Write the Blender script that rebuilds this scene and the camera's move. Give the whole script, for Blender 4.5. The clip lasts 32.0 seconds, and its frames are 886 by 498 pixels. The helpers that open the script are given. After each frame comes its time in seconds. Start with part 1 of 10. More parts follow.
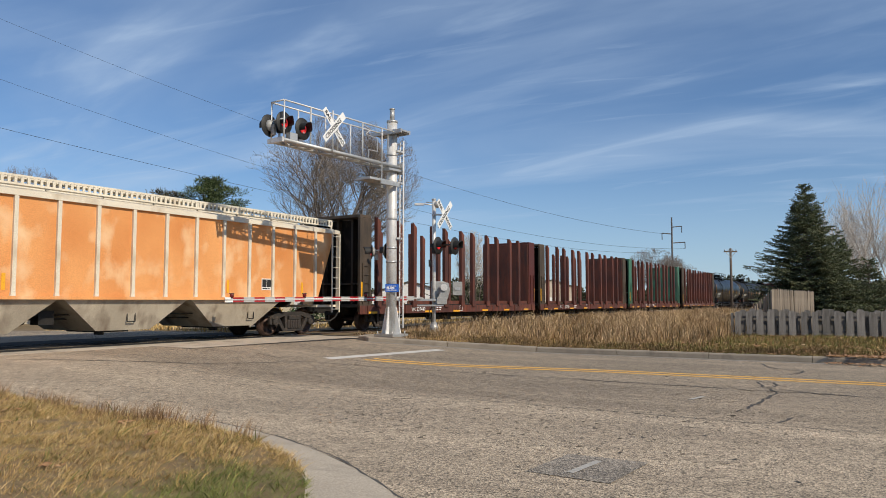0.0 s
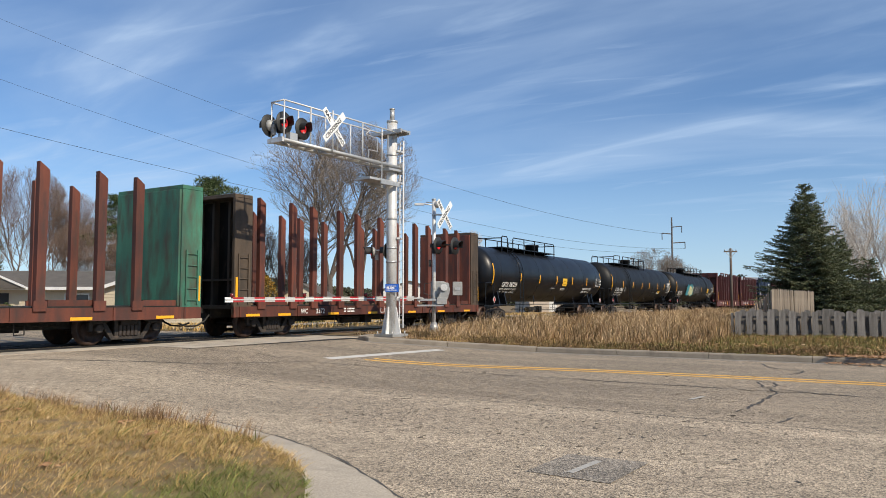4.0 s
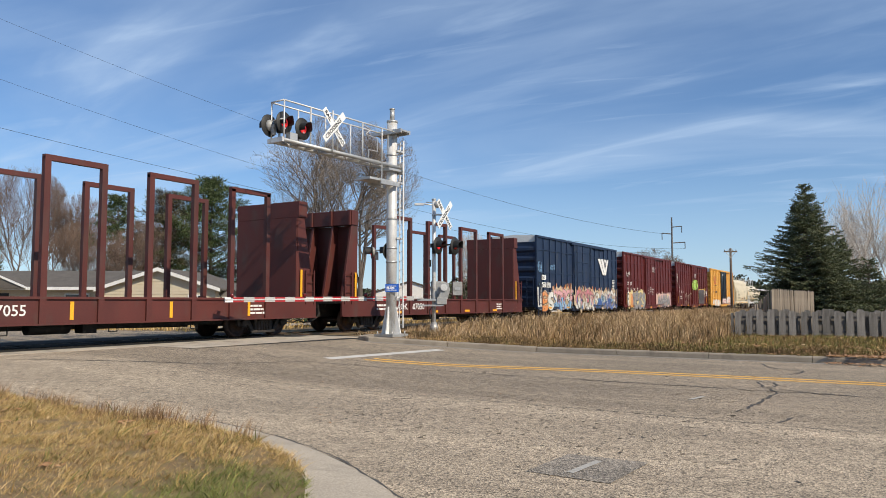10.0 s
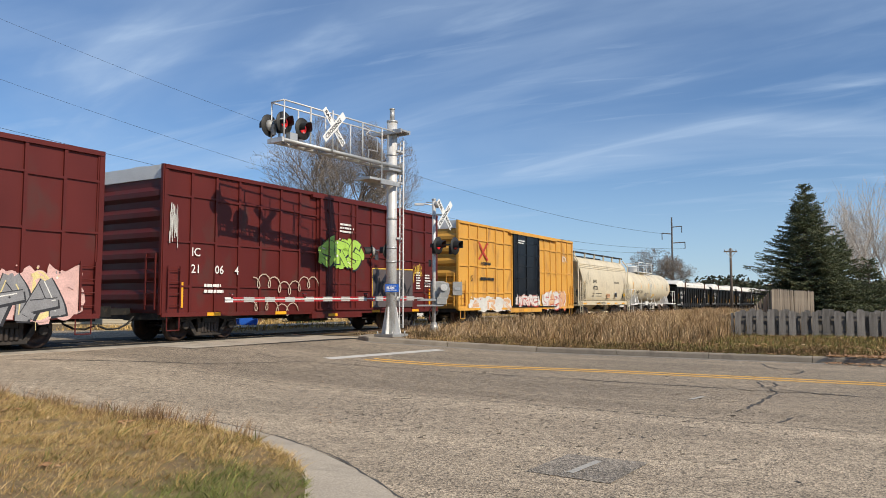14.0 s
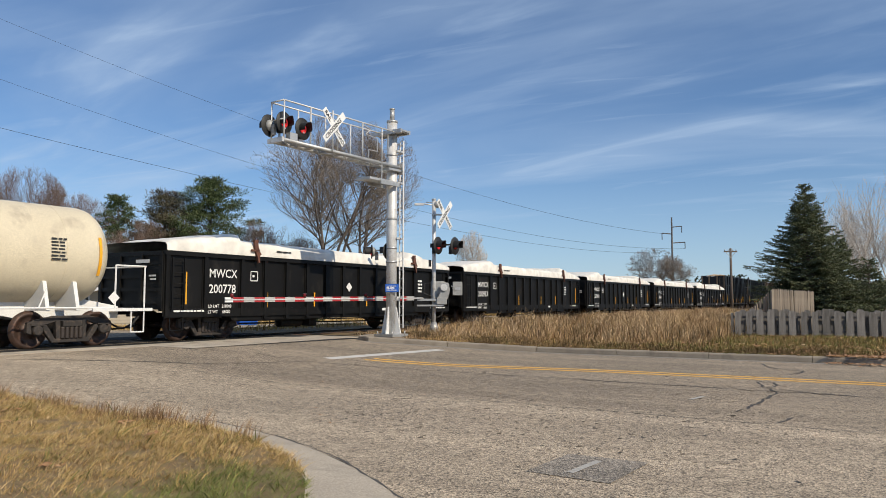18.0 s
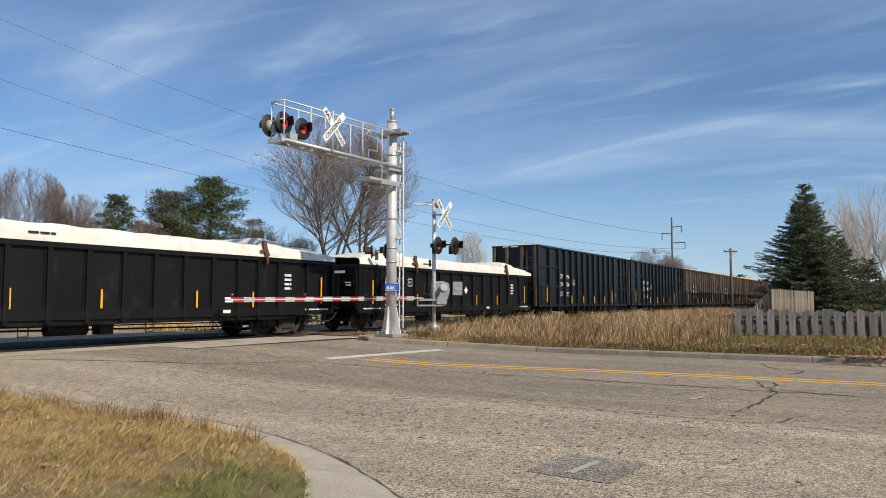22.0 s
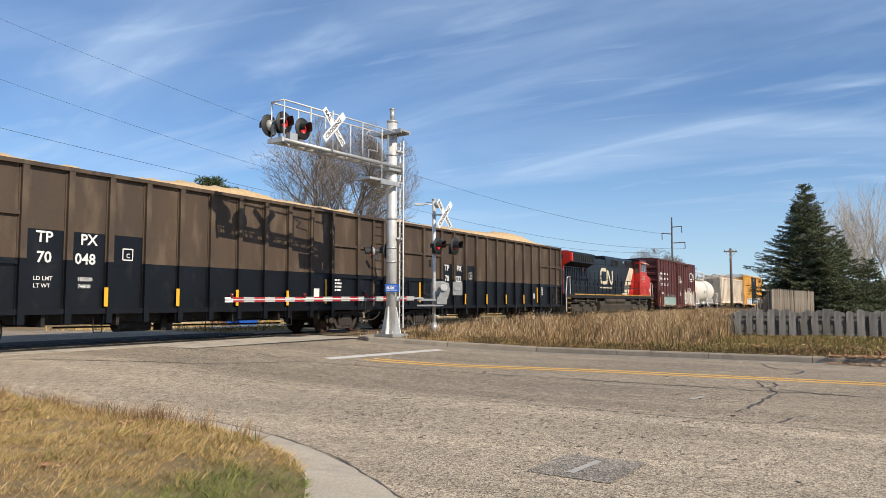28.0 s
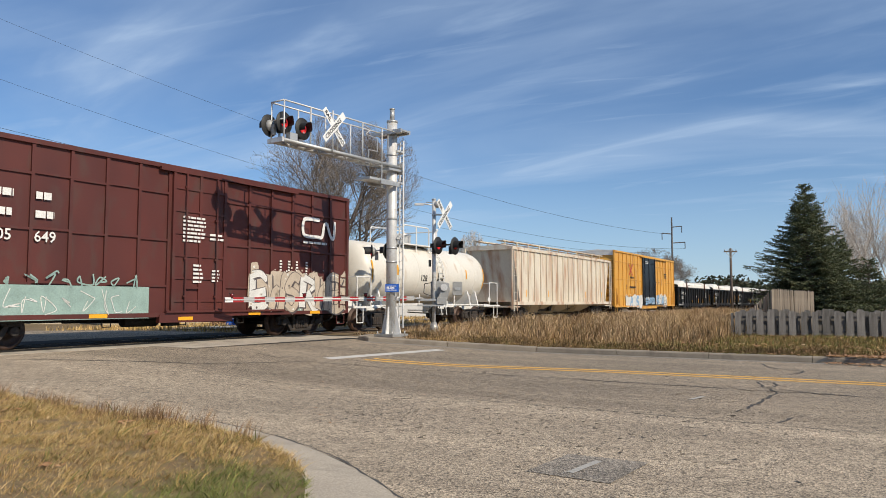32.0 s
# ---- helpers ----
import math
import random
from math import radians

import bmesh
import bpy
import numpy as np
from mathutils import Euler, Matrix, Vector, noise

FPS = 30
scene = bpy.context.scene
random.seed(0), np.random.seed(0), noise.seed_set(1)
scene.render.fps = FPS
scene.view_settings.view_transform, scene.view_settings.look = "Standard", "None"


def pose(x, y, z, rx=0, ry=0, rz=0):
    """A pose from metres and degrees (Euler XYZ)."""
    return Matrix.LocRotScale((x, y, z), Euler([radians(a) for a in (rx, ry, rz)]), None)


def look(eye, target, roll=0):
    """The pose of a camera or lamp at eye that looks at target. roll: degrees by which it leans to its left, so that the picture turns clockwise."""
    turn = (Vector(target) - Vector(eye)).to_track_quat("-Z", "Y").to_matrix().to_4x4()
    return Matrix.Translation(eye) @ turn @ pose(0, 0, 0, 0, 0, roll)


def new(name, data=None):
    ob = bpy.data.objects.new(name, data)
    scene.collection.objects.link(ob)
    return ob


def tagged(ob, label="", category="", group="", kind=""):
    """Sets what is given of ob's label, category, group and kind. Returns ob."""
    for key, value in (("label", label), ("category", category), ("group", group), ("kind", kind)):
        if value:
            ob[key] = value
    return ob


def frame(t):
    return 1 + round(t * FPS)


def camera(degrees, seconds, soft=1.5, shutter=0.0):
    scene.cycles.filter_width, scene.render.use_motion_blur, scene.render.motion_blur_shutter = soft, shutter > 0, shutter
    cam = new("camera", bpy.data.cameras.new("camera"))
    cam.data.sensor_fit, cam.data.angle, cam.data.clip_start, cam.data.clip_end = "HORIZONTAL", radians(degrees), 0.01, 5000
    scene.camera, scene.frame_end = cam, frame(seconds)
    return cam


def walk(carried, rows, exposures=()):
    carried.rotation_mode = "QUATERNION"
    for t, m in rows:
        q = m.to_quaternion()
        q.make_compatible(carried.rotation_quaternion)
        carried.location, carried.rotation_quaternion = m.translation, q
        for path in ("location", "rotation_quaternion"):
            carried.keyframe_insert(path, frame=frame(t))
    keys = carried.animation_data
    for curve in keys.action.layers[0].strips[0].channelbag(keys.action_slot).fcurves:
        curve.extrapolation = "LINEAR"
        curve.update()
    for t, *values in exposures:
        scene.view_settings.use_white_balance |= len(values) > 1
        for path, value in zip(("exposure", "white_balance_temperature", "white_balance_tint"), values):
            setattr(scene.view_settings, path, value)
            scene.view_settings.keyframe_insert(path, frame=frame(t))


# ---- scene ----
cam = camera(62.2, 32.0, soft=0.9)
walk(cam, [(0, pose(0, 0, 1.45, 94.09, 0, 0)), (32, pose(0, 0, 1.45, 94.09, 0, 0))],
     exposures=[(0, -0.23), (1, -0.08), (2, 0.01), (3, 0.03), (6, 0.04), (9, 0.02), (11, -0.02), (13, -0.09), (14, -0.08), (16, -0.14), (17, -0.20), (18, -0.17), (19, -0.13), (21, -0.10), (23, -0.07), (25, 0.10), (28, 0.11), (30, 0.08), (31, -0.05), (32, -0.12)])

# world, sun
SUN_WAY = Vector((0.755, -0.685, 0.775))   # towards the sun: behind the camera and to its right
world = bpy.data.worlds.new("world")
scene.world = world
world.use_nodes = True
wn, wl = world.node_tree.nodes, world.node_tree.links
sky = wn.new("ShaderNodeTexSky")
sky.sky_type = "NISHITA"
sky.sun_disc = False
sky.sun_elevation = math.asin(SUN_WAY.normalized().z)
sky.sun_rotation = math.atan2(SUN_WAY.x, SUN_WAY.y)
sky.air_density, sky.dust_density, sky.ozone_density = 1.0, 0.0, 4.5
bg = wn["Background"]
bg.inputs["Strength"].default_value = 0.097
# thin cirrus: noise on a flat sheet high above, drawn out along the wind
tcw = wn.new("ShaderNodeTexCoord")
sepw = wn.new("ShaderNodeSeparateXYZ")
wl.new(tcw.outputs["Generated"], sepw.inputs["Vector"])
addz = wn.new("ShaderNodeMath")
addz.operation = "ADD"
addz.inputs[1].default_value = 0.12
wl.new(sepw.outputs["Z"], addz.inputs[0])
flat = []
for ax in ("X", "Y"):
    dv = wn.new("ShaderNodeMath")
    dv.operation = "DIVIDE"
    wl.new(sepw.outputs[ax], dv.inputs[0])
    wl.new(addz.outputs[0], dv.inputs[1])
    flat.append(dv)
comb = wn.new("ShaderNodeCombineXYZ")
wl.new(flat[0].outputs[0], comb.inputs["X"])
wl.new(flat[1].outputs[0], comb.inputs["Y"])
covers = []
for rot, sc, size, lo, hi, top in ((-28, (2.2, 1.1, 1), 1.0, 0.36, 0.78, 0.52), (-36, (1.1, 0.32, 1), 1.0, 0.50, 0.84, 0.42), (-18, (0.55, 0.12, 1), 1.0, 0.55, 0.85, 0.22)):
    mw = wn.new("ShaderNodeMapping")
    mw.vector_type = "TEXTURE"
    mw.inputs["Location"].default_value = (6.4, -1.7, 0)
    mw.inputs["Rotation"].default_value = (0, 0, radians(rot))
    mw.inputs["Scale"].default_value = sc
    wl.new(comb.outputs["Vector"], mw.inputs["Vector"])
    cw = wn.new("ShaderNodeTexNoise")
    cw.inputs["Scale"].default_value, cw.inputs["Detail"].default_value, cw.inputs["Distortion"].default_value = size, 7, 0.9
    wl.new(mw.outputs["Vector"], cw.inputs["Vector"])
    rw = wn.new("ShaderNodeMapRange")
    rw.interpolation_type = "SMOOTHSTEP"
    rw.inputs["From Min"].default_value, rw.inputs["From Max"].default_value = lo, hi
    rw.inputs["To Min"].default_value, rw.inputs["To Max"].default_value = 0.08 if top > 0.5 else 0.0, top
    wl.new(cw.outputs["Fac"], rw.inputs["Value"])
    covers.append(rw)
sumw = covers[0].outputs["Result"]
for c in covers[1:]:
    ad = wn.new("ShaderNodeMath")
    ad.operation = "ADD"
    ad.use_clamp = True
    wl.new(sumw, ad.inputs[0])
    wl.new(c.outputs["Result"], ad.inputs[1])
    sumw = ad.outputs[0]
# pale haze low over the horizon
hz = wn.new("ShaderNodeMapRange")
hz.interpolation_type = "SMOOTHSTEP"
hz.inputs["From Min"].default_value, hz.inputs["From Max"].default_value = -0.02, 0.26
hz.inputs["To Min"].default_value, hz.inputs["To Max"].default_value = 0.50, 0.0
wl.new(sepw.outputs["Z"], hz.inputs["Value"])
mxh = wn.new("ShaderNodeMath")
mxh.operation = "MAXIMUM"
wl.new(sumw, mxh.inputs[0])
wl.new(hz.outputs["Result"], mxh.inputs[1])
sumw = mxh.outputs[0]
tint = wn.new("ShaderNodeMix")
tint.data_type, tint.blend_type = "RGBA", "MULTIPLY"
tint.inputs[0].default_value = 1.0
wl.new(sky.outputs["Color"], tint.inputs[6])
tint.inputs[7].default_value = (0.79, 0.97, 1.14, 1)
mixw = wn.new("ShaderNodeMix")
mixw.data_type = "RGBA"
wl.new(sumw, mixw.inputs[0])
wl.new(tint.outputs[2], mixw.inputs[6])
mixw.inputs[7].default_value = (5.7, 7.3, 9.5, 1)
wl.new(mixw.outputs[2], bg.inputs["Color"])

sun = new("sun", bpy.data.lights.new("sun", "SUN"))
sun.data.energy, sun.data.angle, sun.data.color = 5.0, radians(0.5), (1.0, 0.89, 0.72)
sun.matrix_world = look(SUN_WAY * 20, (0, 0, 0))

# the track: a straight line; Q is the way off from the camera, S the way along it
PHI = radians(59.1)
ALONG, ACROSS = Vector((math.cos(PHI), math.sin(PHI), 0)), Vector((-math.sin(PHI), math.cos(PHI), 0))
RAIL_Z, TRACK_Q, SPEED = 0.27, 19.06, 15.1


def qs(q, s, z=0.0):
    return ACROSS * q + ALONG * s + Vector((0, 0, z))


def smooth(a, b, x):
    t = min(1.0, max(0.0, (x - a) / (b - a)))
    return t * t * (3 - 2 * t)


def ground_z(x, y):
    """Height of road and verge: flat by the camera, rising to the rails."""
    q = ACROSS.x * x + ACROSS.y * y
    return 0.27 * smooth(8, 15.5, q) - 0.25 * smooth(24, 40, q)


# ---- mesh helpers ----
def box(bm, x0, x1, y0, y1, z0, z1, m=None):
    vs = [bm.verts.new(v) for v in ((x0, y0, z0), (x1, y0, z0), (x1, y1, z0), (x0, y1, z0),
                                    (x0, y0, z1), (x1, y0, z1), (x1, y1, z1), (x0, y1, z1))]
    if m is not None:
        for v in vs:
            v.co = m @ v.co
    for f in ((3, 2, 1, 0), (4, 5, 6, 7), (0, 1, 5, 4), (1, 2, 6, 5), (2, 3, 7, 6), (3, 0, 4, 7)):
        bm.faces.new([vs[i] for i in f])
    return vs


def prism(bm, outline, a, b, axis="y"):
    """An outline swept along an axis from a to b. The outline is in (x, z) for y, (y, z) for x, (x, y) for z."""
    def put(p, w):
        return {"y": (p[0], w, p[1]), "x": (w, p[0], p[1]), "z": (p[0], p[1], w)}[axis]
    lo = [bm.verts.new(put(p, a)) for p in outline]
    hi = [bm.verts.new(put(p, b)) for p in outline]
    n = len(outline)
    for i in range(n):
        bm.faces.new((lo[i], lo[(i + 1) % n], hi[(i + 1) % n], hi[i]))
    bm.faces.new(lo[::-1])
    bm.faces.new(hi)
    return lo + hi


def rod(bm, p0, p1, r, n=8, r1=None, caps=True):
    p0, p1 = Vector(p0), Vector(p1)
    d = (p1 - p0)
    if d.length < 1e-6:
        return []
    q = d.to_track_quat("Z", "Y")
    r1 = r if r1 is None else r1
    lo, hi = [], []
    for i in range(n):
        a = 2 * math.pi * i / n
        c = Vector((math.cos(a), math.sin(a), 0))
        lo.append(bm.verts.new(p0 + q @ (c * r)))
        hi.append(bm.verts.new(p1 + q @ (c * r1)))
    for i in range(n):
        f = bm.faces.new((lo[i], lo[(i + 1) % n], hi[(i + 1) % n], hi[i]))
        f.smooth = n > 6
    if caps:
        bm.faces.new(lo[::-1])
        bm.faces.new(hi)
    return lo + hi


def pipe(bm, points, r, n=6):
    for a, b in zip(points, points[1:]):
        rod(bm, a, b, r, n)


def lathe(bm, profile, n=24, axis="x", origin=(0, 0, 0)):
    """A profile of (along, radius) turned about an axis."""
    o = Vector(origin)
    rings = []
    for a, r in profile:
        ring = []
        for i in range(n):
            t = 2 * math.pi * i / n
            c, s = math.cos(t) * r, math.sin(t) * r
            ring.append(bm.verts.new(o + Vector({"x": (a, c, s), "y": (s, a, c), "z": (c, s, a)}[axis])))
        rings.append(ring)
    for r0, r1 in zip(rings, rings[1:]):
        for i in range(n):
            f = bm.faces.new((r0[i], r0[(i + 1) % n], r1[(i + 1) % n], r1[i]))
            f.smooth = True
    bm.faces.new(rings[0][::-1])
    bm.faces.new(rings[-1])


def mesh_of(name, bm, material, smooth_all=False, bevel=0.0):
    if bevel:
        bmesh.ops.bevel(bm, geom=bm.edges[:], offset=bevel, segments=1, affect="EDGES", clamp_overlap=True)
    bmesh.ops.recalc_face_normals(bm, faces=bm.faces[:])
    me = bpy.data.meshes.new(name)
    bm.to_mesh(me)
    bm.free()
    for m in (material if isinstance(material, (list, tuple)) else (material,)):
        me.materials.append(m)
    return me


def part(name, bm, material, parent, label="", bevel=0.0):
    """One mesh object under a thing or under a part."""
    ob = new(name, mesh_of(name, bm, material, bevel=bevel))
    ob.parent = parent
    if label:
        ob["label"] = label
    return ob


def thing(name, m, label, category, group="", kind=""):
    ob = new(name)
    ob.empty_display_size = 0.2
    ob.matrix_basis = m
    return tagged(ob, label, category, group, kind)


def boxes(*items):
    bm = bmesh.new()
    for it in items:
        box(bm, *it)
    return bm


def rods(*items):
    bm = bmesh.new()
    for it in items:
        rod(bm, *it)
    return bm


# ---- materials ----
def surf(name, c1, c2=None, scale=3.0, rough=0.6, metal=0.0, bump=0.15, grain=40.0, streak=0.0, dirt=None, dirt_amount=0.0,
         vary=0.0, spec=0.5):
    """A painted, stone or metal surface: two scales of mottling, optional streaks down its height and patches of dirt."""
    m = bpy.data.materials.new(name)
    m.use_nodes = True
    n, l = m.node_tree.nodes, m.node_tree.links
    p = n["Principled BSDF"]
    c2 = c2 or tuple(v * 0.75 for v in c1)
    tc = n.new("ShaderNodeTexCoord")
    big = n.new("ShaderNodeTexNoise")
    big.inputs["Scale"].default_value, big.inputs["Detail"].default_value = scale, 6
    fine = n.new("ShaderNodeTexNoise")
    fine.inputs["Scale"].default_value, fine.inputs["Detail"].default_value = grain, 3
    mp = n.new("ShaderNodeMapping")
    if streak:
        mp.inputs["Scale"].default_value = (1, 1, 1 - 0.9 * streak)
    l.new(tc.outputs["Object"], mp.inputs["Vector"])
    l.new(mp.outputs["Vector"], big.inputs["Vector"])
    l.new(tc.outputs["Object"], fine.inputs["Vector"])
    ramp = n.new("ShaderNodeValToRGB")
    ramp.color_ramp.elements[0].position, ramp.color_ramp.elements[1].position = 0.3, 0.7
    ramp.color_ramp.elements[0].color, ramp.color_ramp.elements[1].color = (*c2, 1), (*c1, 1)
    l.new(big.outputs["Fac"], ramp.inputs["Fac"])
    mix = n.new("ShaderNodeMix")
    mix.data_type, mix.blend_type = "RGBA", "MULTIPLY"
    mix.inputs[0].default_value = 0.55
    l.new(ramp.outputs["Color"], mix.inputs[6])
    gr = n.new("ShaderNodeMapRange")
    gr.inputs["From Min"].default_value, gr.inputs["From Max"].default_value = 0.3, 0.7
    gr.inputs["To Min"].default_value, gr.inputs["To Max"].default_value = 0.6, 1.15
    l.new(fine.outputs["Fac"], gr.inputs["Value"])
    l.new(gr.outputs["Result"], mix.inputs[7])
    out = mix.outputs[2]
    if dirt:
        dn = n.new("ShaderNodeTexNoise")
        dn.inputs["Scale"].default_value, dn.inputs["Detail"].default_value = scale * 2.3, 8
        mp2 = n.new("ShaderNodeMapping")
        mp2.inputs["Location"].default_value = (7, 3, 1)
        mp2.inputs["Scale"].default_value = (1, 1, 1 - 0.9 * streak)
        l.new(tc.outputs["Object"], mp2.inputs["Vector"])
        l.new(mp2.outputs["Vector"], dn.inputs["Vector"])
        dr = n.new("ShaderNodeMapRange")
        dr.inputs["From Min"].default_value, dr.inputs["From Max"].default_value = 0.62 - dirt_amount * 0.3, 0.75
        l.new(dn.outputs["Fac"], dr.inputs["Value"])
        dm = n.new("ShaderNodeMix")
        dm.data_type = "RGBA"
        l.new(dr.outputs["Result"], dm.inputs[0])
        l.new(out, dm.inputs[6])
        dm.inputs[7].default_value = (*dirt, 1)
        out = dm.outputs[2]
    if vary:
        info = n.new("ShaderNodeObjectInfo")
        vr = n.new("ShaderNodeMapRange")
        vr.inputs["To Min"].default_value, vr.inputs["To Max"].default_value = 1 - vary, 1 + vary
        l.new(info.outputs["Random"], vr.inputs["Value"])
        vm = n.new("ShaderNodeMix")
        vm.data_type, vm.blend_type = "RGBA", "MULTIPLY"
        vm.inputs[0].default_value = 1
        l.new(out, vm.inputs[6])
        l.new(vr.outputs["Result"], vm.inputs[7])
        out = vm.outputs[2]
    l.new(out, p.inputs["Base Color"])
    rr = n.new("ShaderNodeMapRange")
    rr.inputs["To Min"].default_value, rr.inputs["To Max"].default_value = max(0.05, rough - 0.12), min(1, rough + 0.12)
    l.new(big.outputs["Fac"], rr.inputs["Value"])
    l.new(rr.outputs["Result"], p.inputs["Roughness"])
    p.inputs["Metallic"].default_value = metal
    p.inputs["Specular IOR Level"].default_value = spec
    if bump:
        b = n.new("ShaderNodeBump")
        b.inputs["Strength"].default_value, b.inputs["Distance"].default_value = bump, 0.02
        l.new(fine.outputs["Fac"], b.inputs["Height"])
        l.new(b.outputs["Normal"], p.inputs["Normal"])
    return m


def glow(name, colour, strength, base=None):
    m = bpy.data.materials.new(name)
    m.use_nodes = True
    p = m.node_tree.nodes["Principled BSDF"]
    p.inputs["Base Color"].default_value = (*(base or colour), 1)
    p.inputs["Emission Color"].default_value = (*colour, 1)
    p.inputs["Emission Strength"].default_value = strength
    p.inputs["Roughness"].default_value = 0.3
    return m


CONCRETE = surf("concrete", (0.33, 0.28, 0.215), (0.24, 0.20, 0.155), 1.2, 0.85, bump=0.3, grain=60, dirt=(0.16, 0.13, 0.10), dirt_amount=0.3)
GROUND = surf("dry_ground", (0.24, 0.165, 0.08), (0.15, 0.105, 0.05), 0.8, 1.0, bump=0.6, grain=18)
BALLAST = surf("ballast", (0.20, 0.18, 0.16), (0.10, 0.09, 0.08), 9, 0.95, bump=0.8, grain=30)
STEEL = surf("galvanised_steel", (0.55, 0.55, 0.54), (0.42, 0.42, 0.41), 4, 0.45, 0.5, bump=0.05)
ALU = surf("pale_aluminium", (0.72, 0.72, 0.71), (0.58, 0.57, 0.55), 3, 0.5, 0.25, bump=0.05, dirt=(0.35, 0.3, 0.25), dirt_amount=0.1)
RAILSTEEL = surf("rail_steel", (0.20, 0.13, 0.09), (0.12, 0.08, 0.06), 6, 0.5, 0.5)
RAILTOP = surf("rail_head_steel", (0.5, 0.48, 0.46), (0.4, 0.38, 0.36), 6, 0.25, 0.9, bump=0.02)
TIMBER = surf("grey_timber", (0.25, 0.23, 0.21), (0.12, 0.11, 0.10), 9, 0.9, bump=0.5, streak=0.92, vary=0.3)
DARK = surf("dark_steel", (0.024, 0.022, 0.02), (0.015, 0.014, 0.013), 3, 0.65, 0.1, dirt=(0.06, 0.047, 0.035), dirt_amount=0.25, spec=0.3)
WHEEL = surf("rusty_wheel_steel", (0.085, 0.048, 0.035), (0.04, 0.027, 0.021), 4, 0.55, 0.3, dirt=(0.13, 0.065, 0.042), dirt_amount=0.3)
BLACKP = surf("black_paint", (0.0065, 0.0078, 0.011), (0.0048, 0.0056, 0.0075), 1.2, 0.36, bump=0.03, streak=0.6, dirt=(0.017, 0.017, 0.018), dirt_amount=0.15, spec=0.32)
BLACKSIGN = surf("matt_black_paint", (0.02, 0.02, 0.02), None, 4, 0.6, bump=0.05)
OXIDE = surf("oxide_red_paint", (0.108, 0.022, 0.0165), (0.07, 0.016, 0.0125), 0.9, 0.6, bump=0.08, streak=0.6, dirt=(0.07, 0.035, 0.028), dirt_amount=0.3)
MAROON = surf("maroon_paint", (0.116, 0.0145, 0.0115), (0.086, 0.0115, 0.009), 0.7, 0.5, bump=0.05, streak=0.5, dirt=(0.072, 0.026, 0.021), dirt_amount=0.15, spec=0.35)
BLUEP = surf("dark_blue_paint", (0.012, 0.028, 0.072), (0.009, 0.02, 0.05), 0.7, 0.5, bump=0.05, streak=0.5, dirt=(0.04, 0.045, 0.06), dirt_amount=0.15)
YELLOWP = surf("golden_yellow_paint", (0.71, 0.375, 0.065), (0.61, 0.31, 0.055), 0.7, 0.55, bump=0.05, streak=0.6, dirt=(0.35, 0.17, 0.05), dirt_amount=0.2)
ORANGEP = surf("faded_orange_paint", (0.78, 0.37, 0.13), (0.62, 0.23, 0.06), 0.6, 0.65, bump=0.06, streak=0.3, dirt=(0.75, 0.50, 0.28), dirt_amount=0.35)
CREAMP = surf("cream_paint", (0.70, 0.62, 0.455), (0.62, 0.54, 0.39), 0.8, 0.5, bump=0.03, streak=0.5, dirt=(0.38, 0.32, 0.24), dirt_amount=0.15)
GREENP = surf("faded_green_paint", (0.06, 0.22, 0.14), (0.025, 0.10, 0.07), 1.6, 0.65, bump=0.08, streak=0.8, dirt=(0.06, 0.04, 0.028), dirt_amount=0.62)
BROWNP = surf("brown_weathered_paint", (0.080, 0.051, 0.031), (0.046, 0.031, 0.021), 1.0, 0.7, bump=0.08, streak=0.8, dirt=(0.12, 0.085, 0.055), dirt_amount=0.3)
REDP = surf("bright_red_paint", (0.58, 0.030, 0.014), (0.48, 0.024, 0.012), 0.8, 0.4, bump=0.02)
WHITEP = surf("white_paint", (0.8, 0.79, 0.76), (0.7, 0.69, 0.66), 2, 0.5, bump=0.03)
TARP = surf("white_tarpaulin", (0.80, 0.76, 0.68), (0.74, 0.70, 0.62), 0.7, 0.5, bump=0.03, grain=2.5)
AMBER = surf("amber_reflector", (0.85, 0.42, 0.02), (0.8, 0.38, 0.02), 3, 0.4, bump=0.0)
ROADYELLOW = surf("road_yellow", (0.86, 0.47, 0.07), (0.74, 0.40, 0.08), 6, 0.8, bump=0.2)
ROADWHITE = surf("road_white", (0.64, 0.615, 0.56), (0.50, 0.475, 0.43), 6, 0.8, bump=0.2)
CHIPS = surf("wood_chips", (0.62, 0.44, 0.25), (0.48, 0.33, 0.18), 6, 0.95, bump=0.8, grain=25)
BLUESIGN = surf("blue_sign", (0.02, 0.12, 0.55), None, 5, 0.4, bump=0)
REDSTRIPE = surf("red_sheeting", (0.40, 0.02, 0.024), None, 5, 0.4, bump=0)
RUST = surf("rusty_steel", (0.16, 0.06, 0.035), (0.09, 0.04, 0.03), 6, 0.8, bump=0.2)
BARK = surf("grey_bark", (0.15, 0.12, 0.10), (0.09, 0.072, 0.06), 6, 0.95, bump=0.4)
TWIG = surf("bare_twigs", (0.29, 0.245, 0.205), (0.20, 0.17, 0.14), 3, 0.95, bump=0.0)
# ---- ground, street, track ----
def sheet(name, rows, material, label="", category="", kind="structure"):
    """A mesh from rows of points."""
    vs, fs = [], []
    k = len(rows[0])
    for r in rows:
        vs += [tuple(p) for p in r]
    for i in range(len(rows) - 1):
        for j in range(k - 1):
            a = i * k + j
            fs.append((a, a + k, a + k + 1, a + 1))
    me = bpy.data.meshes.new(name)
    me.from_pydata(vs, [], fs)
    me.materials.append(material)
    me.update()
    ob = new(name, me)
    return tagged(ob, label, category, kind=kind)


